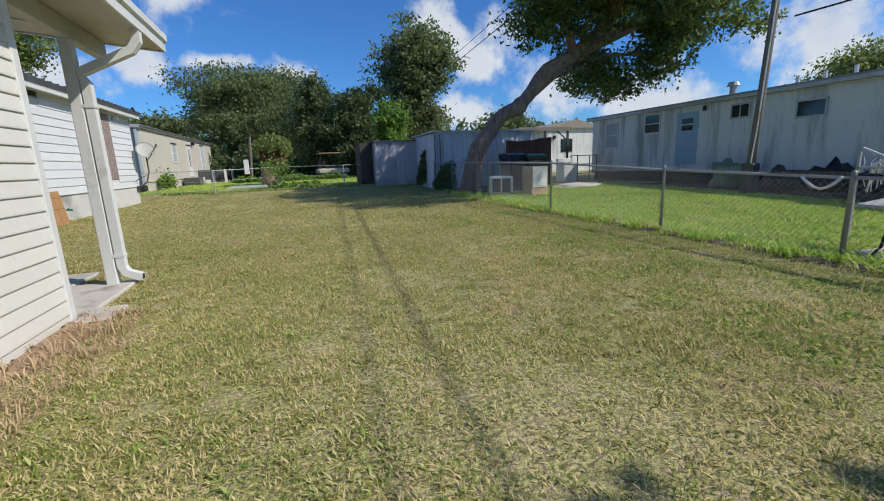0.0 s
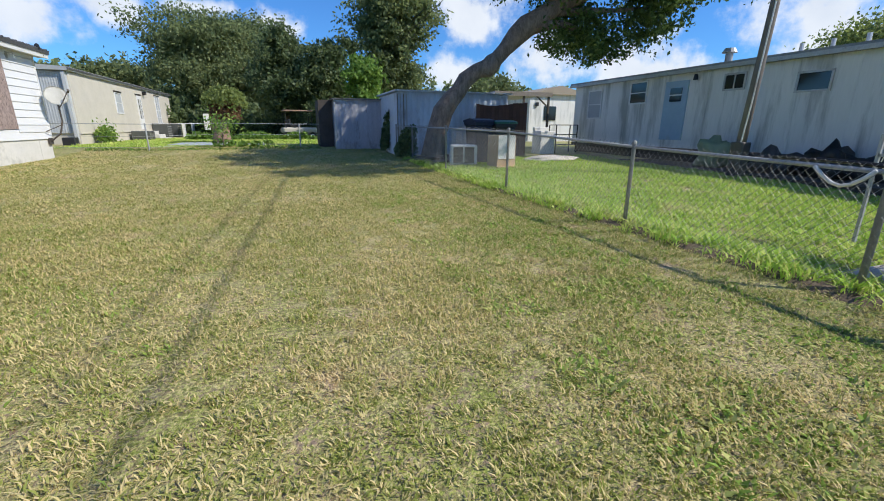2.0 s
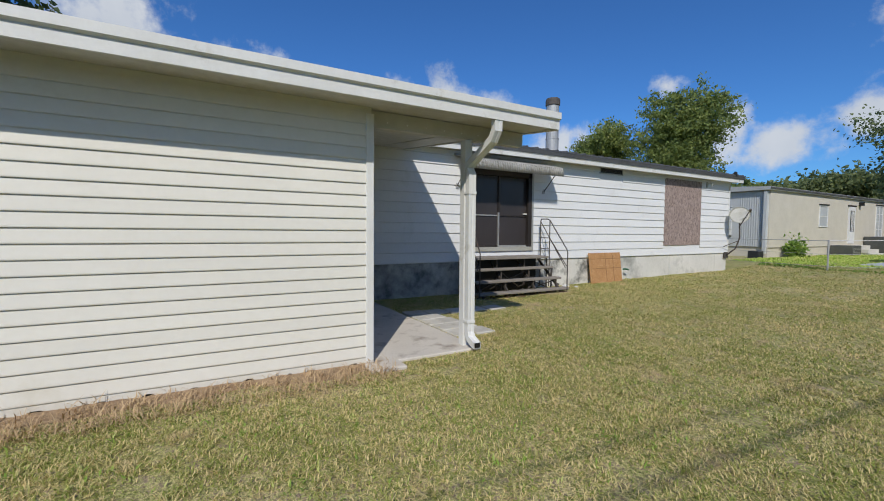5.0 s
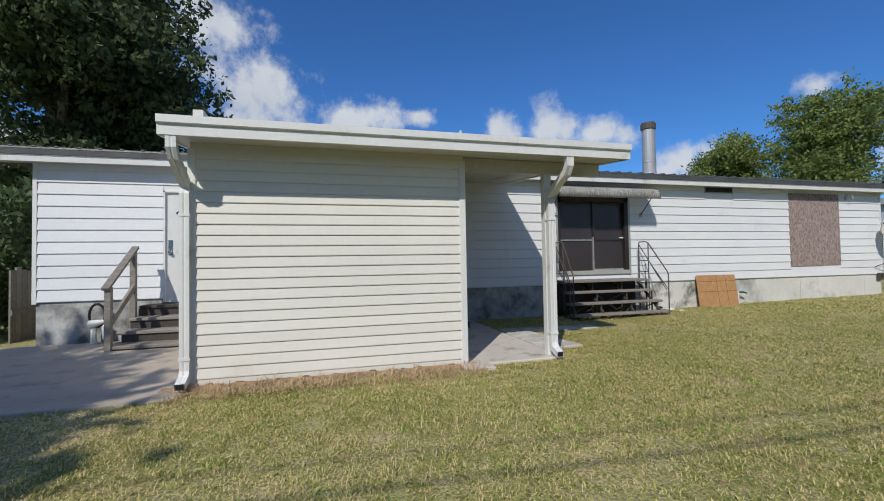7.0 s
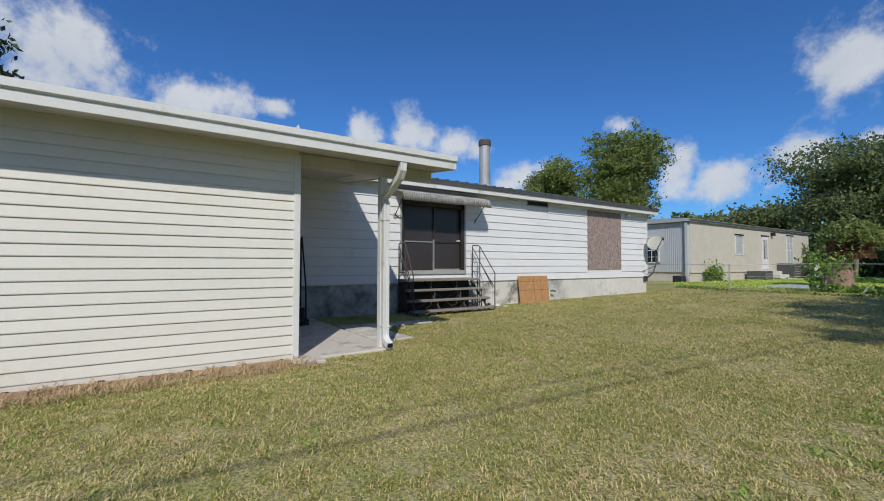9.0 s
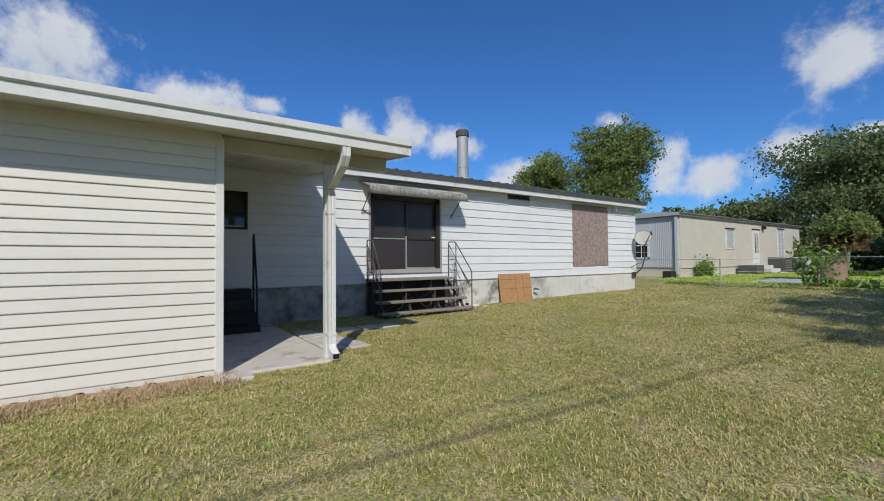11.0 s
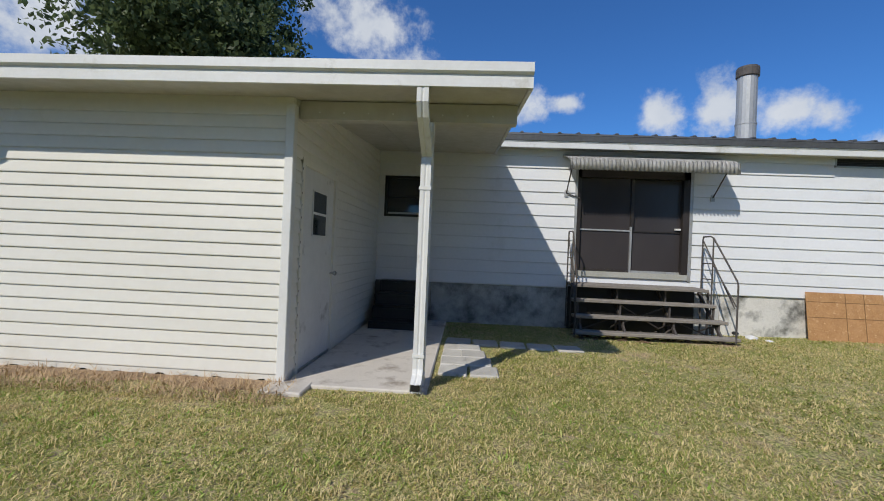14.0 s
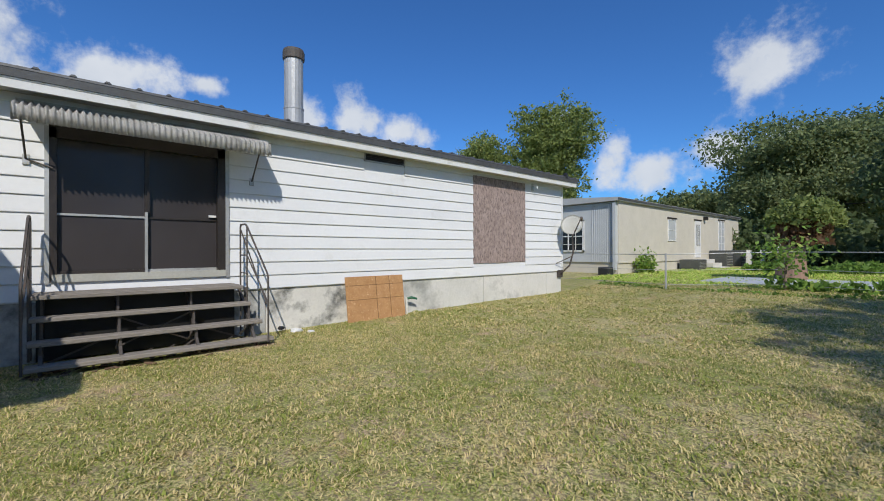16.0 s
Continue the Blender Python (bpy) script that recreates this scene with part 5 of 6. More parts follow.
wire_fence("wire_fence", "galvanised chain-link fence with pipe rail between two yards", POSTS, lambda y: FXN, rail_z, lambda y: gz(FXN, y))
bm = bmesh.new()
rows = []
for k in range(90):
    y = 0.6 + 0.1 * k
    w = 0.17 + 0.10 * noise.noise(Vector((5, y * 1.3, 0))) + 0.06 * noise.noise(Vector((3, y * 7, 0)))
    mid = FXN - 0.06 + 0.05 * noise.noise(Vector((8, y * 0.9, 0)))
    rows.append([bm.verts.new((mid + w * u, y, gz(mid + w * u, y) + 0.028 * (1 - u * u) + 0.012 * noise.noise(Vector((u * 3, y * 8, 2))))) for u in (-1, -0.5, 0, 0.5, 1)])
for a, b in zip(rows, rows[1:]):
    for k in range(4):
        bm.faces.new((a[k], a[k + 1], b[k + 1], b[k]))
fence_soil = part("fence_soil_strip", bm, mat("trimmed_soil", (0.19, 0.14, 0.095), (0.10, 0.075, 0.05), 0.95, scale=5, fine=40, bump=0.9), smooth=True)
tagged(fence_soil, "dark trimmed soil under the wire fence", "soil", kind="structure")
# the far cross fence is thin wire on slim posts
cross = thing("back_fence", "low sagging wire fence with slim grey posts across the lawn's end", "fence", kind="structure")
cx = [(-8.2, 19.7), (-3.6, 19.4), (-1.3, 20.6), (1.62, 20.1), (2.5, 20.2)]
for x, y in cx:
    part("post", tube([(x, y, gz(x, y) - 0.1), (x, y, gz(x, y) + 0.95)], 0.026, 8), GALV, cross)
for z in (0.92, 0.5, 0.12):
    part("wire", tube([(x, y, gz(x, y) + z) for x, y in cx], 0.012 if z > 0.9 else 0.005, 5), GALV, cross)

# ---- things in the neighbour's yard ----
def folding_table():
    t = thing("patio_table", "weathered white resin table with a bent black metal base", "table")
    top, cx, cy = 0.52, 5.98, 2.74
    g = gz(6, 2.4) + 0.05
    lean = pose(cx, cy, 0, 0, 0, 12)

    def slab(grow, z0, z1):
        bm = bmesh.new()
        w, d, c = 0.60 + grow, 0.38 + grow, 0.09
        ring = [(-w, -d + c), (-w + c, -d), (w - c, -d), (w, -d + c), (w, d - c), (w - c, d), (-w + c, d), (-w, d - c)]
        lo = [bm.verts.new((x, y, z0)) for x, y in ring]
        hi = [bm.verts.new((x, y, z1)) for x, y in ring]
        for k in range(8):
            bm.faces.new((lo[k], lo[(k + 1) % 8], hi[(k + 1) % 8], hi[k]))
        bm.faces.new(lo[::-1])
        bm.faces.new(hi)
        bmesh.ops.transform(bm, matrix=lean, verts=bm.verts)
        return bm
    part("tabletop", slab(0.0, top - 0.012, top + 0.004), TABLE_TOP, t)
    part("rim", slab(0.015, top - 0.03, top - 0.012), TABLE_TOP, t)
    for sx in (-1, 1):
        for sy in (-1, 1):
            part("leg", tube([lean @ Vector(p) for p in ((0.30 * sx, 0.2 * sy, top - 0.03), (0.27 * sx, 0.18 * sy, 0.28), (0.30 * sx, 0.2 * sy, g + 0.16), (0.42 * sx, 0.25 * sy, g + 0.06), (0.58 * sx, 0.30 * sy, g + 0.012))], 0.015, 8), BLACK, t, smooth=True)
    for z in (0.20, 0.34, 0.44):
        for sy in (-1, 1):
            part("stretcher", tube([lean @ Vector(p) for p in ((-0.28, 0.19 * sy, z), (0, 0.15 * sy, z - 0.03), (0.28, 0.19 * sy, z))], 0.011, 6), BLACK, t)
    for sx in (-1, 1):
        part("stretcher", tube([lean @ Vector(p) for p in ((0.28 * sx, -0.19, 0.3), (0.28 * sx, 0.19, 0.3))], 0.011, 6), BLACK, t)
    return t


folding_table()
pad = part("concrete_pad", box(5.2, 0.9, -0.25, 7.6, 3.3, gz(6, 2) + 0.05, bevel=0.02), CONCRETE)
tagged(pad, "stained concrete pad under the patio table", "concrete slab", kind="structure")


def lump(name, at, size, material, label, category, flat=0.6, rough=0.4, freq=9.0):
    bm = bmesh.new()
    bmesh.ops.create_icosphere(bm, subdivisions=3, radius=1.0)
    for v in bm.verts:
        d = 1 + rough * noise.noise(Vector(v.co) * 1.7 + Vector(at)) + rough * 0.4 * noise.noise(Vector(v.co) * freq * 0.5)
        v.co = Vector((v.co.x * size[0], v.co.y * size[1], max(v.co.z, -flat) * size[2])) * d
    ob = part(name, bm, material, smooth=True)
    ob.location = at
    return tagged(ob, label, category)


lump("plastic_bag", (5.75, 2.78, gz(6, 2.4) + 0.17), (0.10, 0.10, 0.17), RED, "red plastic bag under the patio table", "bag")
lump("white_sack", (5.85, 2.55, gz(6, 2.2) + 0.18), (0.10, 0.11, 0.15), WHITE_RAG, "crumpled white sack beside the red bag", "bag")
lump("crumpled_foil", (5.95, 2.48, 0.55), (0.13, 0.2, 0.05), WHITE_RAG, "crumpled silvery wrapper on the table", "wrapper")
lump("white_sack", (6.1, 2.12, gz(6, 1.7) + 0.2), (0.14, 0.14, 0.14), WHITE_RAG, "crumpled white sack on the concrete", "bag")


def wheelie_bin(x, y, lid, label, body=BIN_BLACK, h=1.0, turn=0):
    b = thing("wheeled_bin", label, "bin", "wheeled bins", at=(x, y, gz(x, y)), turn=turn)
    bm = bmesh.new()
    r = []
    for z, w in ((0.05, 0.22), (h - 0.1, 0.29), (h - 0.09, 0.32), (h, 0.32)):
        r.append([bm.verts.new((sx * w, sy * w, z)) for sx, sy in ((-1, -1), (1, -1), (1, 1), (-1, 1))])
    for p, q in zip(r, r[1:]):
        for k in range(4):
            bm.faces.new((p[k], p[(k + 1) % 4], q[(k + 1) % 4], q[k]))
    bm.faces.new(r[0][::-1])
    part("body", bm, body, b)
    bm = bmesh.new()
    extrude_profile(bm, [(-0.35, h), (0.35, h), (0.33, h + 0.05), (0.0, h + 0.10), (-0.33, h + 0.05)], "x", -0.34, 0.34)
    part("lid", bm, lid, b)
    for s in (-1, 1):
        part("wheel", tube([(s * 0.24, 0.26, 0.11), (s * 0.29, 0.26, 0.11)], 0.11, 14), BLACK, b)
    part("handle", tube([(-0.25, 0.36, h - 0.04), (0.25, 0.36, h - 0.04)], 0.018, 6), BLACK, b)
    return b


wheelie_bin(6.35, 1.8, BIN_BLACK, "black wheeled bin standing by the fence")
wheelie_bin(6.45, 12.95, BIN_BLUE, "dark navy wheeled bin near the leaning tree", BIN_BLUE, 1.18, 8)
wheelie_bin(7.15, 12.85, BIN_GREEN, "black wheeled bin with a green lid near the leaning tree", BIN_BLACK, 1.14, -5)


def appliance():
    a = thing("old_cabinet", "upright white enamel appliance with a bare tan side", "appliance", at=(6.6, 11.75, gz(6, 11.75)), turn=8)
    part("body", box(-0.30, -0.24, 0.02, 0.30, 0.24, 0.86, bevel=0.012), CARD_TAN, a)
    part("front_panel", box(-0.28, -0.262, 0.24, 0.26, -0.242, 0.85, bevel=0.006), PLASTIC_WHITE, a)
    part("base_shelf", box(-0.32, -0.34, 0.0, 0.32, 0.26, 0.05), CARD_TAN, a)
    b = thing("window_ac_unit", "pale metal air-conditioner casing with dark side openings", "air conditioner", at=(5.72, 12.35, gz(6, 12.35)), turn=-14)
    part("casing", box(-0.36, -0.22, 0.05, 0.36, 0.22, 0.58, bevel=0.03), PLASTIC_WHITE, b)
    for k in range(2):
        part("grille", box(-0.30 + 0.31 * k, -0.232, 0.1, -0.04 + 0.31 * k, -0.22, 0.52), BIN_BLACK, b)
    for x in (-0.35, 0.35):
        part("foot", box(x - 0.04, -0.2, 0.0, x + 0.04, 0.2, 0.05), STEEL_DARK, b)


appliance()


def wood_panel_fence():
    f = thing("wooden_fence", "dark red-brown picket fence panel, boards uneven", "fence", kind="structure")
    x = 7.35
    while x < 9.3:
        h = 1.86 + 0.06 * math.sin(x * 2.2) + 0.03 * random.random()
        part("picket", box(x, 15.2, 0.1, x + 0.135, 15.222, h), BROWN_FENCE, f)
        x += 0.142
    for z in (0.5, 1.35):
        part("rail", box(7.35, 15.222, z, 9.34, 15.26, z + 0.09), BROWN_FENCE, f)


wood_panel_fence()


def carport():
    c = thing("open_carport", "flat pale tin carport roof on thin dark posts", "carport", kind="structure")
    part("roof", box(9.6, 18.4, 2.46, 12.4, 22.5, 2.56), TIN, c)
    part("edge_beam", box(9.58, 18.36, 2.40, 12.42, 18.4, 2.58), GREY_WOOD, c)
    for x in (9.75, 11.0, 12.25):
        part("post", box(x, 18.42, 0.1, x + 0.08, 18.5, 2.46), STEEL_DARK, c)
    part("brace", bar((12.28, 18.46, 1.95), (11.65, 18.46, 2.44), 0.05, 0.05), STEEL_DARK, c)
    b = thing("back_building", "small white outbuilding with a low gable behind the carport", "outbuilding", kind="structure")
    part("wall", box(14.6, 24, 0, 18.6, 29, 2.95), NEIGH_WALL, b)
    bm = bmesh.new()
    extrude_profile(bm, [(14.4, 2.95), (18.8, 2.95), (16.6, 3.45)], "y", 23.8, 29.2)
    part("roof", bm, mat("tan_shingle", (0.38, 0.32, 0.25), rough=0.9), b)
    part("window", box(15.6, 23.96, 1.5, 16.4, 24, 2.3), GLASS, b)
    part("wall_lamp", box(15.0, 23.9, 2.3, 15.15, 24, 2.5), BLACK, b)
    part("wall_wing", box(18.6, 25, 0, 24, 29, 2.5), FAR_GREY, b)
    r = thing("metal_rack", "dark wire rack with white odds and ends", "rack", at=(11.9, 16.6, 0.1))
    for x in (-0.5, 0.5):
        for y in (-0.25, 0.25):
            part("post", tube([(x, y, 0), (x, y, 1.1)], 0.025, 6), BLACK, r)
    for z in (0.3, 0.7, 1.08):
        part("shelf", box(-0.5, -0.25, z, 0.5, 0.25, z + 0.03), BLACK, r)
    w = thing("washing_machine", "white washing machine standing outdoors", "washing machine", at=(10.6, 16.0, 0.1))
    part("cabinet", box(-0.33, -0.3, 0, 0.33, 0.3, 0.85, bevel=0.02), PLASTIC_WHITE, w)
    part("control_panel", box(-0.33, 0.15, 0.85, 0.33, 0.3, 1.0, bevel=0.015), PLASTIC_WHITE, w)


carport()


def utility_pole():
    p = thing("utility_pole", "slim leaning grey wooden utility pole with a cable run down it", "utility pole")
    part("pole", tube([(10.9, 8.3, -0.1), (10.96, 8.22, 2.5), (11.05, 8.0, 8.5)], [0.105, 0.092, 0.072], 12), POLE_WOOD, p, smooth=True)
    part("conduit", tube([(10.74, 8.2, 0.2), (10.82, 8.14, 1.6), (10.85, 8.1, 3.0), (10.95, 7.92, 8.3)], 0.018, 6), PLASTIC_WHITE, p)
    part("guard", box(10.72, 8.08, 0.0, 11.0, 8.38, 0.8, bevel=0.02), STEEL_DARK, p)
    return p


utility_pole()


def cable(name, pts, r, label):
    pts = [Vector(p) for p in pts]
    a, b = pts[0], pts[-1]
    sag = pts[1].x if len(pts) > 2 else 0.0
    line = [a.lerp(b, k / 14) - Vector((0, 0, sag * 4 * (k / 14) * (1 - k / 14))) for k in range(15)]
    bm = bmesh.new()
    add_tube(bm, line, r, 6)
    return tagged(part(name, bm, BLACK), label, "cable")


cable("overhead_cable", [(5.15, -13.0, 5.75), (0.25, 0, 0), (9.55, 52.0, 6.4)], 0.016, "thick black overhead cable over the yard")
cable("overhead_cable", [(5.06, -13.0, 6.05), (0.25, 0, 0), (9.46, 52.0, 6.7)], 0.011, "thin black overhead cable over the yard")
cable("service_cable", [(11.25, 7.85, 4.2), (0.1, 0, 0), (13.6, -4.0, 4.9)], 0.02, "thin black service cable from the pole")

# leaning scaffold of thin white bars with dry vines against the fence
trellis = thing("metal_bed_frame", "white scissor-folded metal frame with dry vines behind the fence", "metal frame")
random.seed(11)
zz = [(6.9, 3.83, 1.10), (6.9, 3.42, 0.90), (6.9, 2.93, 0.87), (6.9, 2.42, 1.10), (6.9, 1.95, 0.9), (6.9, 1.5, 1.1)]
yz = [(6.93, 3.72, 0.88), (6.93, 3.29, 1.11), (6.93, 3.07, 0.96), (6.93, 2.86, 1.10), (6.93, 2.42, 0.90), (6.93, 1.95, 1.1), (6.93, 1.5, 0.9)]
for line in (zz, yz):
    for a, b in zip(line, line[1:]):
        part("slat", bar(a, b, 0.025, 0.025), WINDOW_WHITE, trellis)
for y in (3.86, 1.48):
    part("upright", bar((6.92, y, -0.1), (6.92, y, 1.05), 0.03, 0.03), GALV, trellis)
part("top_bar", bar((6.92, 3.86, 0.84), (6.92, 1.48, 0.84), 0.03, 0.03), GALV, trellis)
bm = bmesh.new()
for k in range(240):
    p = Vector((6.8 + 0.3 * random.random(), random.uniform(1.4, 3.8), random.uniform(0.72, 0.98)))
    q = p + Vector((random.uniform(-0.06, 0.06), random.uniform(-0.07, 0.07), random.uniform(-0.28, -0.05)))
    add_tube(bm, [p, (p + q) / 2 + Vector((0, random.uniform(-0.04, 0.04), 0.03)), q], 0.006, 3, cap=False)
tagged(part("dry_vine", bm, mat("dry_vine", (0.78, 0.76, 0.72), (0.6, 0.56, 0.5), 0.9), trellis, "tangle of pale dry vines"), kind="stuff")
random.seed(0)
hose = thing("garden_hose", "black hose draped along the fence rail", "hose")
part("line", tube([(FXN + 0.01 + 0.02 * math.sin(k * 1.3), 3.5 - 0.45 * k, rail_z(3.5 - 0.45 * k) + 0.035 + 0.008 * math.sin(k * 2.1)) for k in range(14)], 0.016, 6), BLACK, hose, smooth=True)
loop = thing("hose_loop", "pale hose end hanging in a loop from the fence rail", "hose")
part("line", tube([(FXN - 0.03, 3.17 - 0.06 * k, rail_z(3.0) - 0.12 * math.sin(k * math.pi / 6)) for k in range(7)], 0.014, 6), PLASTIC_WHITE, loop, smooth=True)
# dark clutter against the neighbour's wall
lump("scrap_metal", (12.3, 7.2, 0.25), (0.45, 0.55, 0.55), BLACK, "dark pile of scrap under the neighbour's wall", "scrap pile", rough=0.7)
lump("scrap_metal", (12.2, 8.3, 0.2), (0.4, 0.45, 0.4), STEEL_DARK, "dark pile of scrap beside the utility pole", "scrap pile", rough=0.7)
lump("sack", (12.4, 6.4, 0.2), (0.35, 0.4, 0.4), BIN_BLACK, "black sack against the neighbour's wall", "sack", rough=0.5)
lump("green_tarp", (12.2, 9.9, 0.35), (0.35, 0.45, 0.45), mat("faded_green_tarp", (0.30, 0.36, 0.22), (0.2, 0.25, 0.15), 0.8), "faded green tarp heaped beside the blue door", "tarp", rough=0.6)
mulch = bmesh.new()
add_box(mulch, 11.2, -8, -0.2, 13.05, 17, 0.06)
mulch = part("dark_bed", mulch, mat("dark_soil", (0.05, 0.042, 0.035), (0.09, 0.075, 0.06), 0.95, fine=30, bump=0.6))
tagged(mulch, "dark littered soil strip under the neighbour's wall", "soil", kind="structure")
lump("concrete_rubble", (9.1, 13.1, 0.12), (0.9, 0.4, 0.12), CONCRETE, "grey slab of broken concrete on the grass", "rubble", rough=0.3)

# ---- far end of the lawn ----
slabf = part("concrete_slab", box(-3.6, 21.9, 0.1, 0.2, 24.8, gz(-2, 23) + 0.05, bevel=0.02, m=pose(0, 0, 0)), SLAB_BLUE)
tagged(slabf, "blue-grey concrete slab flush with the lawn", "concrete slab", kind="structure")
for x, y, n in ((-6.9, 36.0, 0), (-6.7, 38.0, 1), (-6.8, 31.2, 2)):
    u = thing("condenser_unit", "dark grey boxy outdoor condenser by the cream home", "air conditioner", "condensers by the cream home", at=(x, y, gz(x, y)))
    part("casing", box(-0.45, -0.55, 0.02, 0.45, 0.55, 0.95 if n < 2 else 0.5, bevel=0.03), mat("condenser_grey", (0.12, 0.125, 0.12), (0.08, 0.085, 0.08), 0.5, metal=0.3), u)
    for k in range(5):
        part("slat", box(0.451, -0.5, 0.12 + 0.15 * k if n < 2 else 0.08 + 0.07 * k, 0.46, 0.5, 0.16 + 0.15 * k if n < 2 else 0.10 + 0.07 * k), ALU, u)
for x, y in ((-5.9, 37.0), (-5.7, 39.2)):
    pt = thing("privacy_screen", "upright white panel beside the condenser", "screen")
    part("panel", box(x, y, 0.2, x + 0.08, y + 0.9, 1.25), PLASTIC_WHITE, pt)
small_pole = thing("service_post", "slim wooden post with a white meter box", "post")
part("pole", tube([(-3.9, 36.5, 0.1), (-3.7, 36.5, 3.6)], 0.09, 8), POLE_WOOD, small_pole)
part("meter_box", box(-4.35, 36.3, 0.8, -4.0, 36.5, 1.9, bevel=0.02), PLASTIC_WHITE, small_pole)
cable("service_cable", [(-3.7, 36.5, 3.5), (0.15, 0, 0), (14.0, 40.0, 4.4)], 0.02, "thin service cable by the wood's edge")
crate = part("black_crate", box(-7.6, 23.2, gz(-7, 23) - 0.02, -7.15, 23.6, gz(-7, 23) + 0.32, bevel=0.03), BIN_BLACK)
tagged(crate, "black plastic crate in the grass", "crate")


def golf_cart():
    c = thing("golf_cart", "old cream golf cart with a faded roof under the trees", "golf cart", at=(1.9, 31.5, gz(2, 31)), turn=8)
    part("body", box(-1.1, -0.55, 0.35, 1.1, 0.55, 0.75, bevel=0.12), mat("cream_cart", (0.5, 0.46, 0.38), rough=0.5), c)
    part("seat", box(-0.6, -0.5, 0.75, 0.1, 0.5, 0.95, bevel=0.05), BIN_BLACK, c)
    part("backrest", box(-0.7, -0.5, 0.9, -0.55, 0.5, 1.25, bevel=0.04), BIN_BLACK, c)
    part("roof", box(-0.95, -0.6, 1.72, 0.85, 0.6, 1.80, bevel=0.03), mat("rusty_tan_roof", (0.34, 0.22, 0.16), rough=0.6), c)
    for x in (-0.85, 0.75):
        for y in (-0.52, 0.52):
            part("post", bar((x, y, 0.7), (x, y, 1.73), 0.035, 0.035), BLACK, c)
            w = part("wheel", tube([(x, y - 0.07, 0.22), (x, y + 0.07, 0.22)], 0.22, 16), BLACK, c)
            part("rim", tube([(x, y - 0.08, 0.22), (x, y + 0.08, 0.22)], 0.11, 12), WINDOW_WHITE, w)


golf_cart()


def tower():
    t = thing("lattice_tower", "distant steel power-line tower beyond the trees", "power tower")
    for s in (-1, 1):
        part("leg", bar((-155 + 3 * s, 330, 0), (-155 + 0.6 * s, 330, 40), 0.4, 0.4), GALV, t)
    for z in (28, 33, 38):
        part("arm", bar((-160, 330, z), (-150, 330, z), 0.4, 0.4), GALV, t)


tower()

# ---- trees ----
rng = np.random.default_rng(7)


def leaf_mesh(name, centres, sizes, droop=0.3, aspect=0.55, material=None):
    """Many small pointed leaves, each two triangles with a fold, in random turns."""
    n = len(centres)
    a = rng.normal(size=(n, 3))
    a[:, 2] -= droop
    a /= np.linalg.norm(a, axis=1)[:, None]
    b = rng.normal(size=(n, 3))
    b -= a * (a * b).sum(1)[:, None]
    b /= np.linalg.norm(b, axis=1)[:, None]
    s = sizes[:, None]
    nrm = np.cross(a, b)
    v = np.stack([centres - a * s, centres + b * s * aspect + nrm * s * 0.15, centres + a * s, centres - b * s * aspect + nrm * s * 0.15], 1).reshape(-1, 3)
    me = bpy.data.meshes.new(name)
    me.vertices.add(4 * n)
    me.vertices.foreach_set("co", v.ravel().astype(np.float32))
    me.loops.add(4 * n)
    me.loops.foreach_set("vertex_index", np.arange(4 * n, dtype=np.int32))
    me.polygons.add(n)
    me.polygons.foreach_set("loop_start", np.arange(0, 4 * n, 4, dtype=np.int32))
    me.polygons.foreach_set("loop_total", np.full(n, 4, dtype=np.int32))
    me.update(calc_edges=True)
    me.materials.append(material)
    return me


def crown_points(blobs, count, clump=0.5, hollow=0.45, per=26, gaps=-0.16):
    """Leaf places: little clumps scattered through the outer shells of the given balls (x, y, z, rx, rz)."""
    blobs = np.array(blobs, float)
    vol = blobs[:, 3] ** 2 * blobs[:, 4]
    vol /= vol.sum()
    k = count // per
    pick = rng.choice(len(blobs), k, p=vol)
    d = rng.normal(size=(k, 3))
    d /= np.linalg.norm(d, axis=1)[:, None]
    r = (hollow + (1 - hollow) * rng.random(k) ** 0.6) * (1 + 0.30 * np.sin(d[:, 0] * 7 + pick) * np.cos(d[:, 2] * 9 + pick * 2))
    bl = blobs[pick]
    c = bl[:, :3] + d * r[:, None] * np.stack([bl[:, 3], bl[:, 3], bl[:, 4]], 1)
    gap = np.array([noise.noise(Vector(p) * (0.9 / max(clump, 0.3))) for p in c])
    keep = gap > gaps
    c = c[keep]
    k = len(c)
    spread = clump * (0.22 + 0.38 * rng.random(k))
    pts = np.repeat(c, per, 0) + rng.normal(size=(k * per, 3)) * np.repeat(spread, per)[:, None] * np.array([1.15, 1.15, 0.7])
    return pts


def tree(label, category, base, trunk, limbs, blobs, count, size, material, clump=0.5, hollow=0.45, bark=BARK, kind_name="tree", gaps=-0.16):
    t = thing(kind_name, label, category)
    bm = bmesh.new()
    add_tube(bm, [p[:3] for p in trunk], [p[3] for p in trunk], 12)
    for limb in limbs:
        add_tube(bm, [p[:3] for p in limb], [p[3] for p in limb], 7)
    for v in bm.verts:
        v.co += Vector((noise.noise(v.co * 2.3), noise.noise(v.co * 2.3 + Vector((9, 0, 0))), 0)) * 0.05
    part("trunk", bm, bark, t, smooth=True)
    pts = crown_points(blobs, count, clump, hollow, gaps=gaps)
    sizes = size * (0.6 + 0.8 * rng.random(len(pts)))
    ob = new("crown", leaf_mesh("crown", pts, sizes, material=material))
    ob.parent = t
    tagged(ob, kind="stuff")
    return t


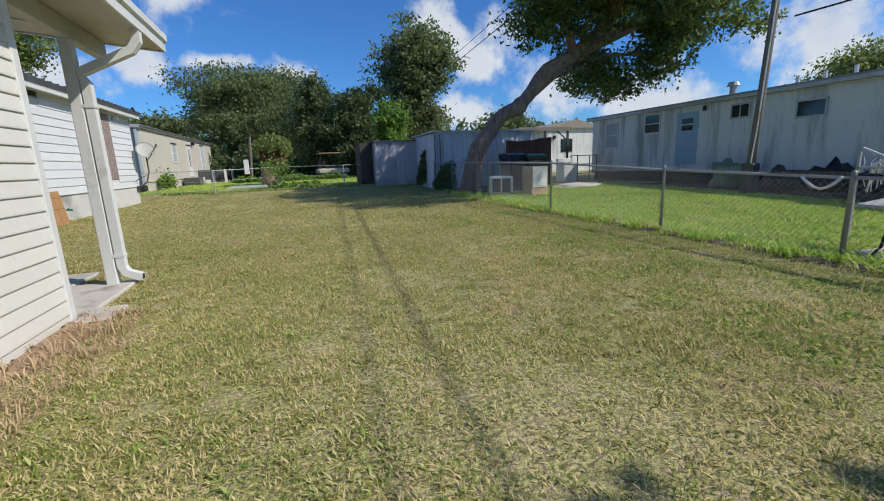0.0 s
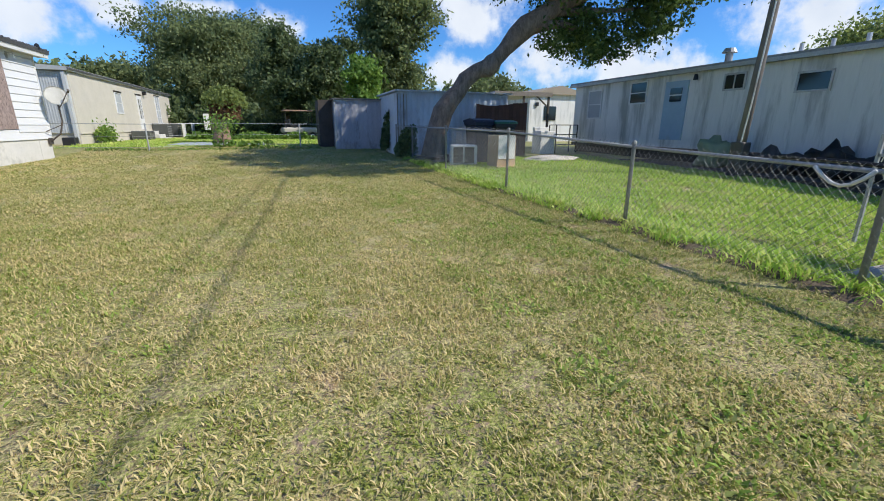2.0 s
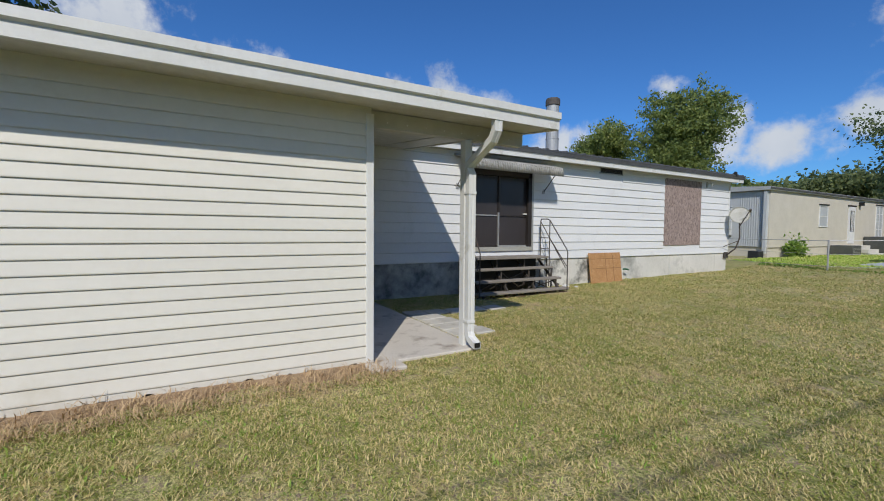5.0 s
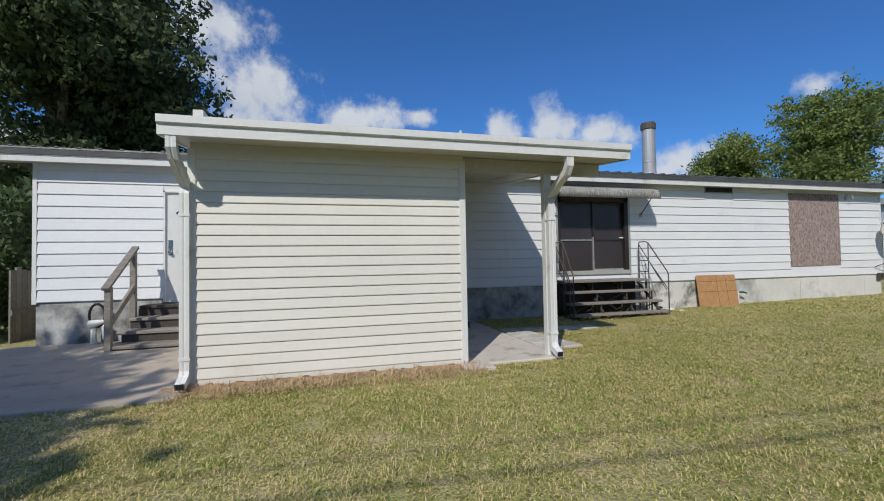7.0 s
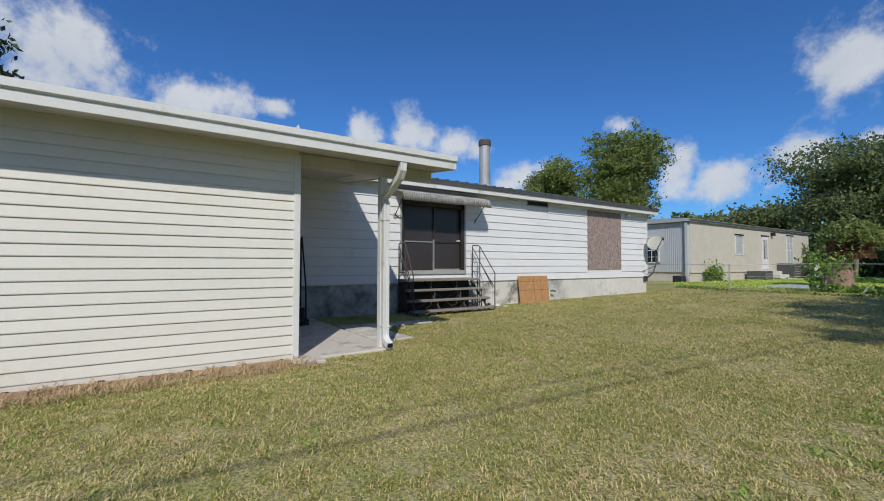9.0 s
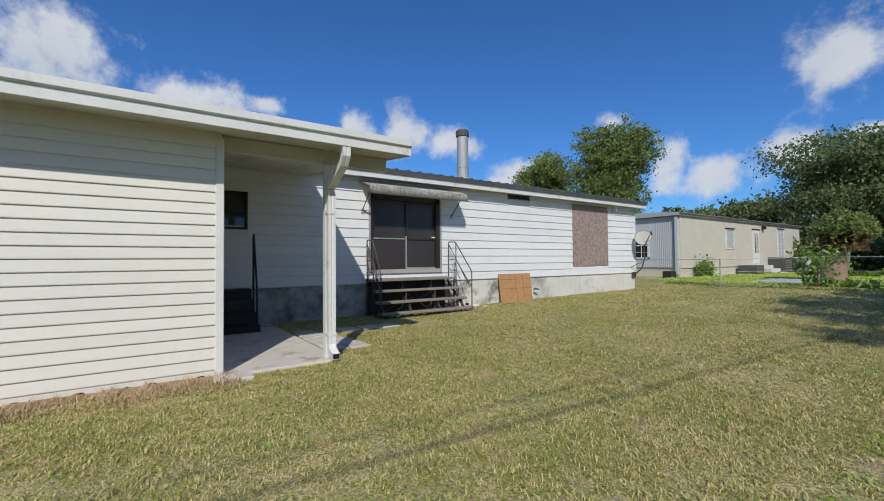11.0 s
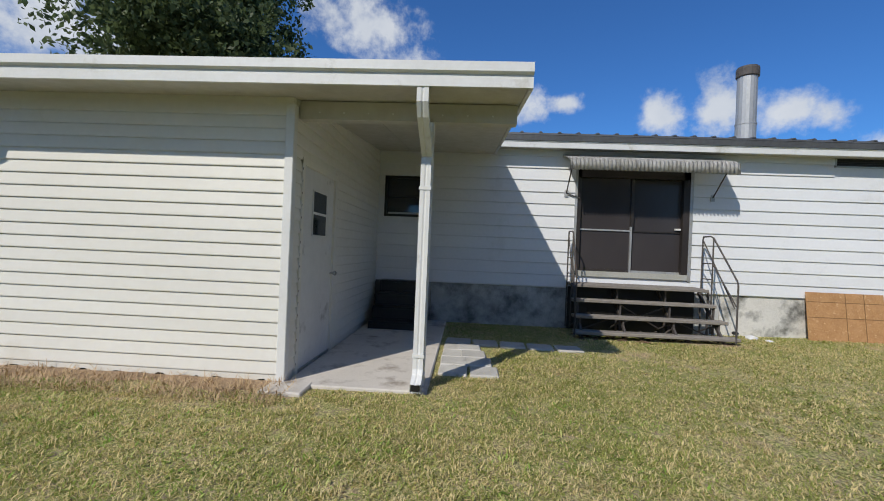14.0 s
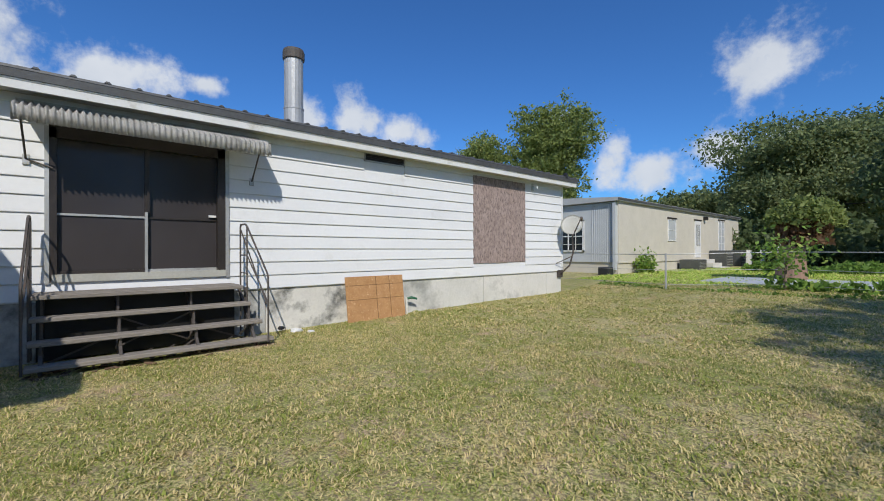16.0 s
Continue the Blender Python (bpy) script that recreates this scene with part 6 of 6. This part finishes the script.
OAK = leaf_mat("oak_leaf", (0.105, 0.139, 0.063), (0.278, 0.333, 0.139), (0.445, 0.466, 0.208), 0.15)
DARKLEAF = leaf_mat("dark_glossy_leaf", (0.069, 0.105, 0.048), (0.215, 0.278, 0.118), (0.389, 0.237, 0.125), 0.08)
BRIGHT = leaf_mat("bright_leaf", (0.098, 0.182, 0.039), (0.252, 0.406, 0.084), (0.420, 0.504, 0.126), 0.25)
YOUNG = leaf_mat("sunlit_leaf", (0.124, 0.172, 0.055), (0.324, 0.385, 0.117), (0.492, 0.468, 0.172), 0.2)


def fork(root, tips, r):
    """Limbs bent from a root towards tips."""
    out = []
    root = Vector(root)
    for tip in tips:
        tip = Vector(tip)
        mid = root.lerp(tip, 0.5) + Vector((0, 0, 0.12 * (tip - root).length))
        out.append([(*root, r), (*mid, r * 0.62), (*tip, r * 0.2)])
    return out


# the leaning tree by the wire fence
lean_trunk = [(5.45, 14.0, -0.1, 0.52), (5.40, 14.0, 0.35, 0.36), (5.52, 14.0, 0.95, 0.31), (5.70, 14.0, 1.55, 0.32), (5.95, 14.0, 1.9, 0.27), (6.2, 13.98, 2.15, 0.24), (6.4, 13.97, 2.48, 0.25), (6.78, 13.95, 2.74, 0.22), (7.08, 13.92, 2.82, 0.27), (7.28, 13.9, 2.98, 0.29), (7.42, 13.9, 3.12, 0.22), (7.65, 13.88, 3.38, 0.23), (7.98, 13.85, 3.75, 0.30), (8.32, 13.8, 4.05, 0.33), (9.0, 13.7, 4.46, 0.27), (9.54, 13.6, 4.87, 0.23), (10.0, 13.5, 5.3, 0.20), (10.7, 13.3, 6.6, 0.12), (11.2, 13.2, 8.0, 0.05)]
lean_blobs = [(9.6, 13.6, 3.75, 1.0, 0.5), (10.9, 13.6, 3.55, 1.1, 0.6), (12.0, 13.4, 4.1, 1.2, 0.7), (12.7, 13.0, 5.0, 1.3, 0.9), (8.1, 13.6, 5.5, 1.0, 0.6), (7.7, 13.5, 4.9, 0.6, 0.4), (7.4, 13.2, 5.6, 1.15, 0.8), (8.0, 12.8, 6.4, 1.2, 0.8), (9.3, 13.9, 5.2, 1.0, 0.6), (8.6, 13.2, 6.3, 1.6, 1.1), (10.6, 13.0, 6.4, 1.8, 1.3), (12.2, 12.6, 5.6, 1.5, 1.2), (10.0, 13.8, 4.35, 1.2, 0.75), (10.8, 14.4, 3.9, 1.1, 0.7), (13.6, 12.2, 6.1, 1.4, 1.0), (14.6, 11.6, 5.4, 0.9, 0.6), (12.9, 13.2, 4.5, 0.9, 0.3),
              (10.0, 6.6, 8.4, 1.4, 0.8), (11.5, 7.2, 8.4, 1.4, 0.8), (9.3, 9.0, 8.4, 1.5, 0.9), (11.3, 9.6, 8.6, 1.8, 1.0), (8.3, 11.2, 8.4, 1.6, 0.9), (10.3, 12.2, 8.6, 1.9, 1.0), (12.5, 11.2, 8.4, 1.9, 1.0), (8.4, 13.8, 8.2, 1.5, 0.9), (11.1, 14.3, 8.4, 1.7, 0.9), (13.6, 8.6, 8.2, 1.7, 0.9)]
lean_limbs = [[(8.4, 13.7, 4.0, 0.16), (9.1, 13.6, 4.12, 0.15), (9.5, 13.6, 4.16, 0.12), (9.95, 13.6, 4.08, 0.09), (10.35, 13.6, 3.88, 0.05), (10.7, 13.7, 3.7, 0.02)], [(9.1, 13.65, 4.45, 0.13), (10.2, 13.4, 4.55, 0.09), (11.4, 13.2, 4.62, 0.06), (12.6, 13.0, 4.8, 0.03)]] + fork((8.5, 13.75, 3.9), [(9.9, 14.6, 4.6), (11.2, 14.4, 4.0)], 0.09) + fork((9.2, 13.6, 4.5), [(12.2, 12.8, 5.6), (8.4, 13.2, 6.8), (13.6, 12.4, 6.0), (7.2, 13.0, 8.2), (14.4, 11.8, 5.5)], 0.13) + fork((10.2, 13.4, 5.4), [(9.3, 9.0, 8.5), (11.3, 9.6, 8.7), (11.8, 13.5, 7.2), (8.3, 11.2, 8.5), (10.3, 12.2, 8.7), (12.5, 11.2, 8.5), (10.0, 6.6, 8.4), (8.4, 13.8, 8.3), (11.1, 14.3, 8.5), (13.6, 8.6, 8.3), (11.5, 7.2, 8.4)], 0.10)
tree("leaning live oak with a knotty bent trunk by the wire fence", "tree", None, lean_trunk, lean_limbs, lean_blobs, 210000, 0.066, leaf_mat("live_oak_leaf", (0.05, 0.085, 0.03), (0.19, 0.27, 0.075), (0.40, 0.46, 0.14), 0.2), clump=0.34, hollow=0.2, gaps=0.07)
stub = thing("root_mound", "leaf litter and roots heaped round the leaning trunk", "leaf litter")
bm = bmesh.new()
bmesh.ops.create_icosphere(bm, subdivisions=3, radius=1.0)
for v in bm.verts:
    v.co = Vector((v.co.x * 0.9, v.co.y * 0.8, max(v.co.z, 0) * 0.22)) * (1 + 0.3 * noise.noise(v.co * 3))
bmesh.ops.translate(bm, verts=bm.verts, vec=(5.5, 13.8, gz(5.5, 13.8) - 0.02))
part("heap", bm, mat("leaf_litter", (0.16, 0.12, 0.09), (0.08, 0.06, 0.045), 0.95, fine=25, bump=0.7), stub)


def round_tree(label, x, y, h, w, count, size, material, lobes=9, seed=1, low=0.3, z0=0.2, clump=0.9, hollow=0.5):
    r = random.Random(seed)
    lobes = int(lobes * 1.7)
    blobs = []
    for k in range(lobes):
        a, d = r.uniform(0, 6.28), r.uniform(0.1, 0.62)
        zz = z0 + h * r.uniform(low + 0.08, 0.86)
        f = 1 - 0.5 * abs(zz / h - 0.5)
        blobs.append((x + math.cos(a) * w * 0.5 * d * 1.15 * f, y + math.sin(a) * w * 0.5 * d * f, zz, w * r.uniform(0.15, 0.26), h * r.uniform(0.09, 0.15)))
    blobs.append((x, y, z0 + h * 0.62, w * 0.27, h * 0.27))
    trunk = [(x, y, z0 - 0.3, w * 0.045), (x + 0.1, y, z0 + h * 0.25, w * 0.035), (x, y, z0 + h * 0.6, w * 0.018)]
    limbs = fork((x + 0.1, y, z0 + h * 0.25), [b[:3] for b in blobs[:6]], w * 0.015)
    return tree(label, "tree", None, trunk, limbs, blobs, count, size, material, clump, hollow)


round_tree("broad dark oak at the wood's edge behind the cream home", -4.9, 50, 11.8, 15.6, 105000, 0.135, OAK, 16, 3, low=0.05)
round_tree("broad dark oak in the wood's edge", -15.5, 60, 8.0, 14, 24000, 0.22, OAK, 11, 5, low=0.05)
round_tree("dark oak filling the wood's edge", 1.5, 60, 7.5, 14, 24000, 0.22, OAK, 11, 8, low=0.05)
round_tree("pointed dark magnolia at the lawn's end", 1.2, 36, 8.8, 4.4, 26000, 0.125, DARKLEAF, 10, 2, low=0.05, clump=0.6)
round_tree("shaggy dark magnolia with some dead leaves", 4.2, 34, 7.4, 4.6, 26000, 0.12, DARKLEAF, 10, 12, low=0.05, clump=0.6)
round_tree("bright green shrubby tree behind the tin shed", 6.2, 30.5, 5.4, 3.4, 12000, 0.12, BRIGHT, 8, 6, low=0.05, clump=0.5)
round_tree("tall shaggy oak behind the tin sheds", 9.4, 35, 12.0, 7.6, 46000, 0.14, OAK, 13, 4, low=0.15, clump=0.7, hollow=0.35)
round_tree("tall sunlit sweetgum standing behind the white home", -18.6, 35.5, 13.6, 10.0, 66000, 0.12, YOUNG, 14, 9, low=0.12, hollow=0.3, clump=0.6)
round_tree("smaller sunlit sweetgum beside the tall one", -25.6, 35.5, 12.6, 7.6, 40000, 0.12, YOUNG, 11, 19, low=0.2, hollow=0.3, clump=0.6)
round_tree("low round tree beyond the cream home", -28, 66, 9.0, 15, 14000, 0.28, YOUNG, 9, 10, low=0.1)
round_tree("huge dark oak behind the end of the white home", -19.5, -9.2, 17.5, 15, 120000, 0.14, leaf_mat("deep_oak_leaf", (0.05, 0.075, 0.033), (0.14, 0.18, 0.075), (0.26, 0.29, 0.12), 0.12), 15, 14, low=0.02, clump=0.7, hollow=0.35)
round_tree("thin pale tree behind the neighbour's home", 32, 17, 7.6, 11, 26000, 0.105, YOUNG, 9, 16, low=0.3, hollow=0.2)
round_tree("thin pale tree behind the neighbour's home", 33, 6, 9.5, 10, 22000, 0.105, YOUNG, 8, 18, low=0.35, hollow=0.1)
round_tree("small dark tree behind the carport", 16.5, 33, 5.2, 6.0, 7000, 0.17, OAK, 7, 20, low=0.1)
# added out of view as a shadow caster; the real caster is unknown
round_tree("unseen oak added to cast the shade across the drive", 5.5, -6.9, 9.5, 8.2, 60000, 0.19, OAK, 14, 21, low=0.3, clump=0.8, hollow=0.1)

# hedge of creepers and the far woods
def greenery(name, label, category, boxes, count, size, material, kind="stuff"):
    pts = []
    tot = sum((b[1] - b[0]) * (b[3] - b[2]) for b in boxes)
    for x0, x1, y0, y1, z0, z1 in boxes:
        n = int(count * (x1 - x0) * (y1 - y0) / tot)
        p = rng.random((n, 3))
        q = np.stack([x0 + (x1 - x0) * p[:, 0], y0 + (y1 - y0) * p[:, 1], z0 + (z1 - z0) * p[:, 2] ** 0.7], 1)
        q[:, 2] = z0 + (q[:, 2] - z0) * (0.55 + 0.44 * np.sin(q[:, 0] * 1.7 + q[:, 1]) * np.cos(q[:, 0] * 0.6 - q[:, 1] * 1.3))
        pts.append(q)
    pts = np.concatenate(pts)
    ob = new(name, leaf_mesh(name, pts, size * (0.6 + 0.8 * rng.random(len(pts))), material=material))
    return tagged(ob, label, category, kind=kind)


greenery("creeper_hedge", "low row of bright creepers along the lawn's end", "hedge", [(-4.5, 8, 30, 31.5, 0.25, 0.8), (-1.7, 0.6, 20.4, 20.7, 0.28, 0.7)], 4500, 0.11, BRIGHT)
greenery("far_woods", "dark belt of woods closing the view", "woods", [(-60, 60, 66, 74, 0.2, 8.5)], 26000, 0.5, OAK)
greenery("far_woods", "dark belt of woods behind the white home", "woods", [(-46, -38, -30, 66, 0.0, 5.0)], 12000, 0.45, OAK)
greenery("far_woods", "scrubby belt of trees behind the neighbour's home", "woods", [(42, 50, -30, 66, 0.0, 4.6)], 9000, 0.45, OAK)
greenery("undergrowth", "dark undergrowth at the wood's edge", "undergrowth", [(-9, 12, 40, 47, 0.2, 3.6)], 16000, 0.22, DARKLEAF)
greenery("vines", "dark vines hanging between the two tin sheds", "vines", [(4.7, 5.3, 17.6, 18.8, 0.2, 2.5)], 3000, 0.075, DARKLEAF)
greenery("vines", "tangle of vines on the wire fence by the tin shed", "vines", [(4.65, 4.95, 14.2, 16.2, 0.1, 1.3)], 2600, 0.055, DARKLEAF)
greenery("vines", "dark vines at the end of the white home", "vines", [(-9.5, -6.4, -5.2, -3.6, 0.0, 3.2)], 7000, 0.09, DARKLEAF)
pts = np.stack([-6.9 + 0.2 * rng.normal(size=700), 25.9 + 0.2 * rng.normal(size=700), 0.62 + 0.24 * rng.normal(size=700)], 1)
tagged(new("shrub", leaf_mesh("shrub", pts, 0.07 * (0.6 + 0.8 * rng.random(700)), material=BRIGHT)), "small green shrub by the cream home's skirting", "shrub")
greenery("weeds", "low weeds along the cross fence", "weeds", [(-5.6, 2.4, 19.4, 19.8, 0.2, 0.34)], 800, 0.05, BRIGHT)

# young papaya-like tree over its stump, and a bare sapling
pot = thing("umbrella_tree", "small flat-topped tree with dead brown fronds over a pot", "tree")
px, py, pz = -1.55, 24.6, gz(-1.3, 24.6)
part("stump", tube([(px - 0.3, py, pz), (px - 0.3, py, pz + 0.9), (px - 0.25, py, pz + 1.1)], [0.42, 0.36, 0.3], 12), TERRACOTTA, pot)
part("trunk", tube([(px - 0.1, py, pz), (px, py, pz + 1.2), (px, py, pz + 2.1)], [0.1, 0.08, 0.05], 8), BARK, pot)
p = rng.random((2600, 2))
ang, rad = p[:, 0] * 2 * math.pi, 0.98 * np.sqrt(p[:, 1])
pts = np.stack([px + rad * np.cos(ang), py + rad * np.sin(ang), pz + 2.4 - 0.55 * rad ** 2 + 0.12 * rng.normal(size=2600)], 1)
ob = new("crown", leaf_mesh("crown", pts, 0.085 * (0.6 + 0.8 * rng.random(2600)), material=YOUNG))
ob.parent = pot
ob["kind"] = "stuff"
pts = np.stack([px + 0.7 * rad * np.cos(ang), py + 0.7 * rad * np.sin(ang), pz + 1.95 - 0.8 * rng.random(2600)], 1)[:1100]
ob = new("dead_frond", leaf_mesh("dead_frond", pts, 0.10 * (0.6 + 0.8 * rng.random(1100)), droop=1.5, material=leaf_mat("dead_leaf", (0.16, 0.09, 0.05), (0.28, 0.17, 0.09))))
ob.parent = pot
ob["kind"] = "stuff"
sap = thing("sapling", "thin bare sapling tangled in the cross fence", "sapling")
part("trunk", tube([(-1.3, 20.5, 0.2), (-1.28, 20.5, 0.9), (-1.2, 20.5, 1.5)], [0.04, 0.03, 0.015], 6), BARK, sap)
pts = np.stack([-1.25 + 0.35 * rng.normal(size=420), 20.5 + 0.3 * rng.normal(size=420), 1.15 + 0.25 * rng.normal(size=420)], 1)
ob = new("leaves", leaf_mesh("leaves", pts, 0.06 * (0.6 + 0.8 * rng.random(420)), material=BRIGHT))
ob.parent = sap
ob["kind"] = "stuff"
board_fence = thing("board_fence", "grey weathered board gate beside the far corner of the home", "fence", kind="structure")
for k in range(6):
    part("board", box(-7.6 + 0.15 * k, -3.3, -0.15, -7.46 + 0.15 * k, -3.27, 1.25 + 0.04 * math.sin(k * 2)), GREY_WOOD, board_fence)
part("rail", box(-7.6, -3.27, 0.4, -6.7, -3.24, 0.5), GREY_WOOD, board_fence)

# ---- grass ----
def value_noise(x, y, s, seed):
    r = np.random.default_rng(seed)
    g = r.random((64, 64))
    u, v = (x / s) % 63, (y / s) % 63
    i, j = u.astype(int), v.astype(int)
    fu, fv = u - i, v - j
    fu, fv = fu * fu * (3 - 2 * fu), fv * fv * (3 - 2 * fv)
    return (g[i, j] * (1 - fu) + g[i + 1, j] * fu) * (1 - fv) + (g[i, j + 1] * (1 - fu) + g[i + 1, j + 1] * fu) * fv


gz_all = np.vectorize(gz)


def blades(name, label, x0, x1, y0, y1, density, height, width, material, bare=0.3, lean=0.9, keep=None):
    n = int((x1 - x0) * (y1 - y0) * density)
    x, y = x0 + (x1 - x0) * rng.random(n), y0 + (y1 - y0) * rng.random(n)
    tuft = value_noise(x + 50, y + 50, 9 * width + 0.03, 4)
    patch = 0.4 * value_noise(x + 50, y + 50, 0.55, 3) + 0.6 * tuft
    thin = value_noise(x + 80, y + 80, 0.85, 9)
    ok = patch > bare + 0.25 * (rng.random(n) - 0.5)
    near_gate = np.exp(-(((x - 1.9) / 1.7) ** 2 + ((y - 2.2) / 1.9) ** 2))
    ok &= rng.random(n) > (0.2 + 0.75 * near_gate) * np.clip((thin - 0.50) / 0.2, 0, 1)
    if keep is not None:
        ok &= keep(x, y)
    x, y, tuft = x[ok], y[ok], tuft[ok]
    n = len(x)
    z = gz_all(x, y)
    ang = rng.random(n) * 2 * math.pi
    h = height * (0.45 + 0.75 * rng.random(n)) * (0.5 + 1.1 * tuft)
    tilt_ = lean * rng.random(n)
    w = width * (0.6 + 0.8 * rng.random(n))
    dx, dy = np.cos(ang), np.sin(ang)
    sx, sy = -dy * w / 2, dx * w / 2
    base = np.stack([x, y, z - 0.004], 1)
    side = np.stack([sx, sy, 0 * sx], 1)
    out = np.stack([dx * h * np.sin(tilt_), dy * h * np.sin(tilt_), h * np.cos(tilt_)], 1)
    mid = base + out * 0.5
    tip = base + out + np.stack([dx, dy, -0.5 + 0 * dx], 1) * (h * 0.35)[:, None]
    v = np.stack([base, mid + side, tip, mid - side], 1).reshape(-1, 3)
    me = bpy.data.meshes.new(name)
    me.vertices.add(4 * n)
    me.vertices.foreach_set("co", v.ravel().astype(np.float32))
    me.loops.add(4 * n)
    me.loops.foreach_set("vertex_index", np.arange(4 * n, dtype=np.int32))
    me.polygons.add(n)
    me.polygons.foreach_set("loop_start", np.arange(0, 4 * n, 4, dtype=np.int32))
    me.polygons.foreach_set("loop_total", np.full(n, 4, dtype=np.int32))
    me.update(calc_edges=True)
    me.materials.append(material)
    return tagged(new(name, me), label, "grass", kind="stuff")


def lawn_free(x, y):
    """Open lawn: off the slabs, sheds and homes."""
    ok = x > HX + 0.05
    ok &= ~((x < -1.93) & (y < 5.24) & (y > 0.9))
    ok &= ~((x < -1.6) & (y <= 0.98))
    ok &= ~((x > -4.3) & (x < -2.5) & (y < 5.9) & (y > 5.24) & (rng.random(len(x)) > 0.12))
    ok &= ~((x > -4.3) & (x < -3.7) & (y < 7.15) & (y > 5.3) & (rng.random(len(x)) > 0.2))
    ok &= ~((x < -4.75) & (y > 7.15) & (y < 9.6))
    ok &= ~((x > -2.0) & (x < -1.72) & (y > 0.8) & (y < 4.0) & (rng.random(len(x)) > 0.15))
    return ok


NEAR = "dry mown lawn grass, green mixed with straw"
blades("grass", NEAR, -2.6, 4.72, 0.6, 7.6, 9500, 0.036, 0.0062, LAWN_BLADE, 0.27, 1.45, lawn_free)
blades("grass", NEAR, -5.65, -2.6, 5.0, 12.0, 4800, 0.036, 0.008, LAWN_BLADE, 0.27, 1.4, lawn_free)
blades("grass", NEAR, -2.6, 4.72, 7.6, 13.0, 4200, 0.037, 0.009, LAWN_BLADE, 0.27, 1.4, lawn_free)
blades("grass", NEAR, -5.65, 4.72, 13.0, 20.5, 1300, 0.04, 0.016, LAWN_BLADE, 0.27, 1.4, lambda x, y: lawn_free(x, y) | (y > 13))
blades("grass", NEAR, -5.65, -2.6, 12.0, 13.0, 1500, 0.05, 0.013, LAWN_BLADE, 0.24, 1.2)
blades("grass", NEAR, -7.0, 5.0, 20.5, 34.0, 260, 0.08, 0.03, LUSH_BLADE, 0.2, 1.0)
blades("grass", NEAR, -2.0, 5.5, -3.0, 0.6, 1500, 0.045, 0.01, LAWN_BLADE, 0.26, 1.2, lawn_free)
blades("lush_grass", "lush green uncut grass in the neighbour's yard", 4.78, 11.3, 0.0, 14.5, 2000, 0.085, 0.016, LUSH_BLADE, 0.3, 1.1, lambda x, y: ~((x < 7.6) & (y < 3.3) & (x > 5.2)))
blades("clover", "patchy green clover and weeds in the dry lawn", 2.2, 4.72, 1.0, 8.5, 1500, 0.035, 0.016, CLOVER_BLADE, 0.5, 1.3)
blades("clover", "patchy green weeds near the shed", -1.9, 0.5, 1.2, 7.0, 700, 0.035, 0.012, CLOVER_BLADE, 0.58, 1.3, lawn_free)
blades("dead_grass", "dead straw and litter at the shed's foot", -1.97, -1.5, 0.9, 4.1, 3200, 0.10, 0.006, mat("dead_straw", (0.62, 0.45, 0.26), (0.40, 0.28, 0.16), 0.9, bump=0), 0.3, 1.55)
blades("fence_weeds", "rank green weeds along the foot of the wire fence", 4.5, 5.05, 1.0, 14.5, 1500, 0.14, 0.016, LUSH_BLADE, 0.38, 0.9)
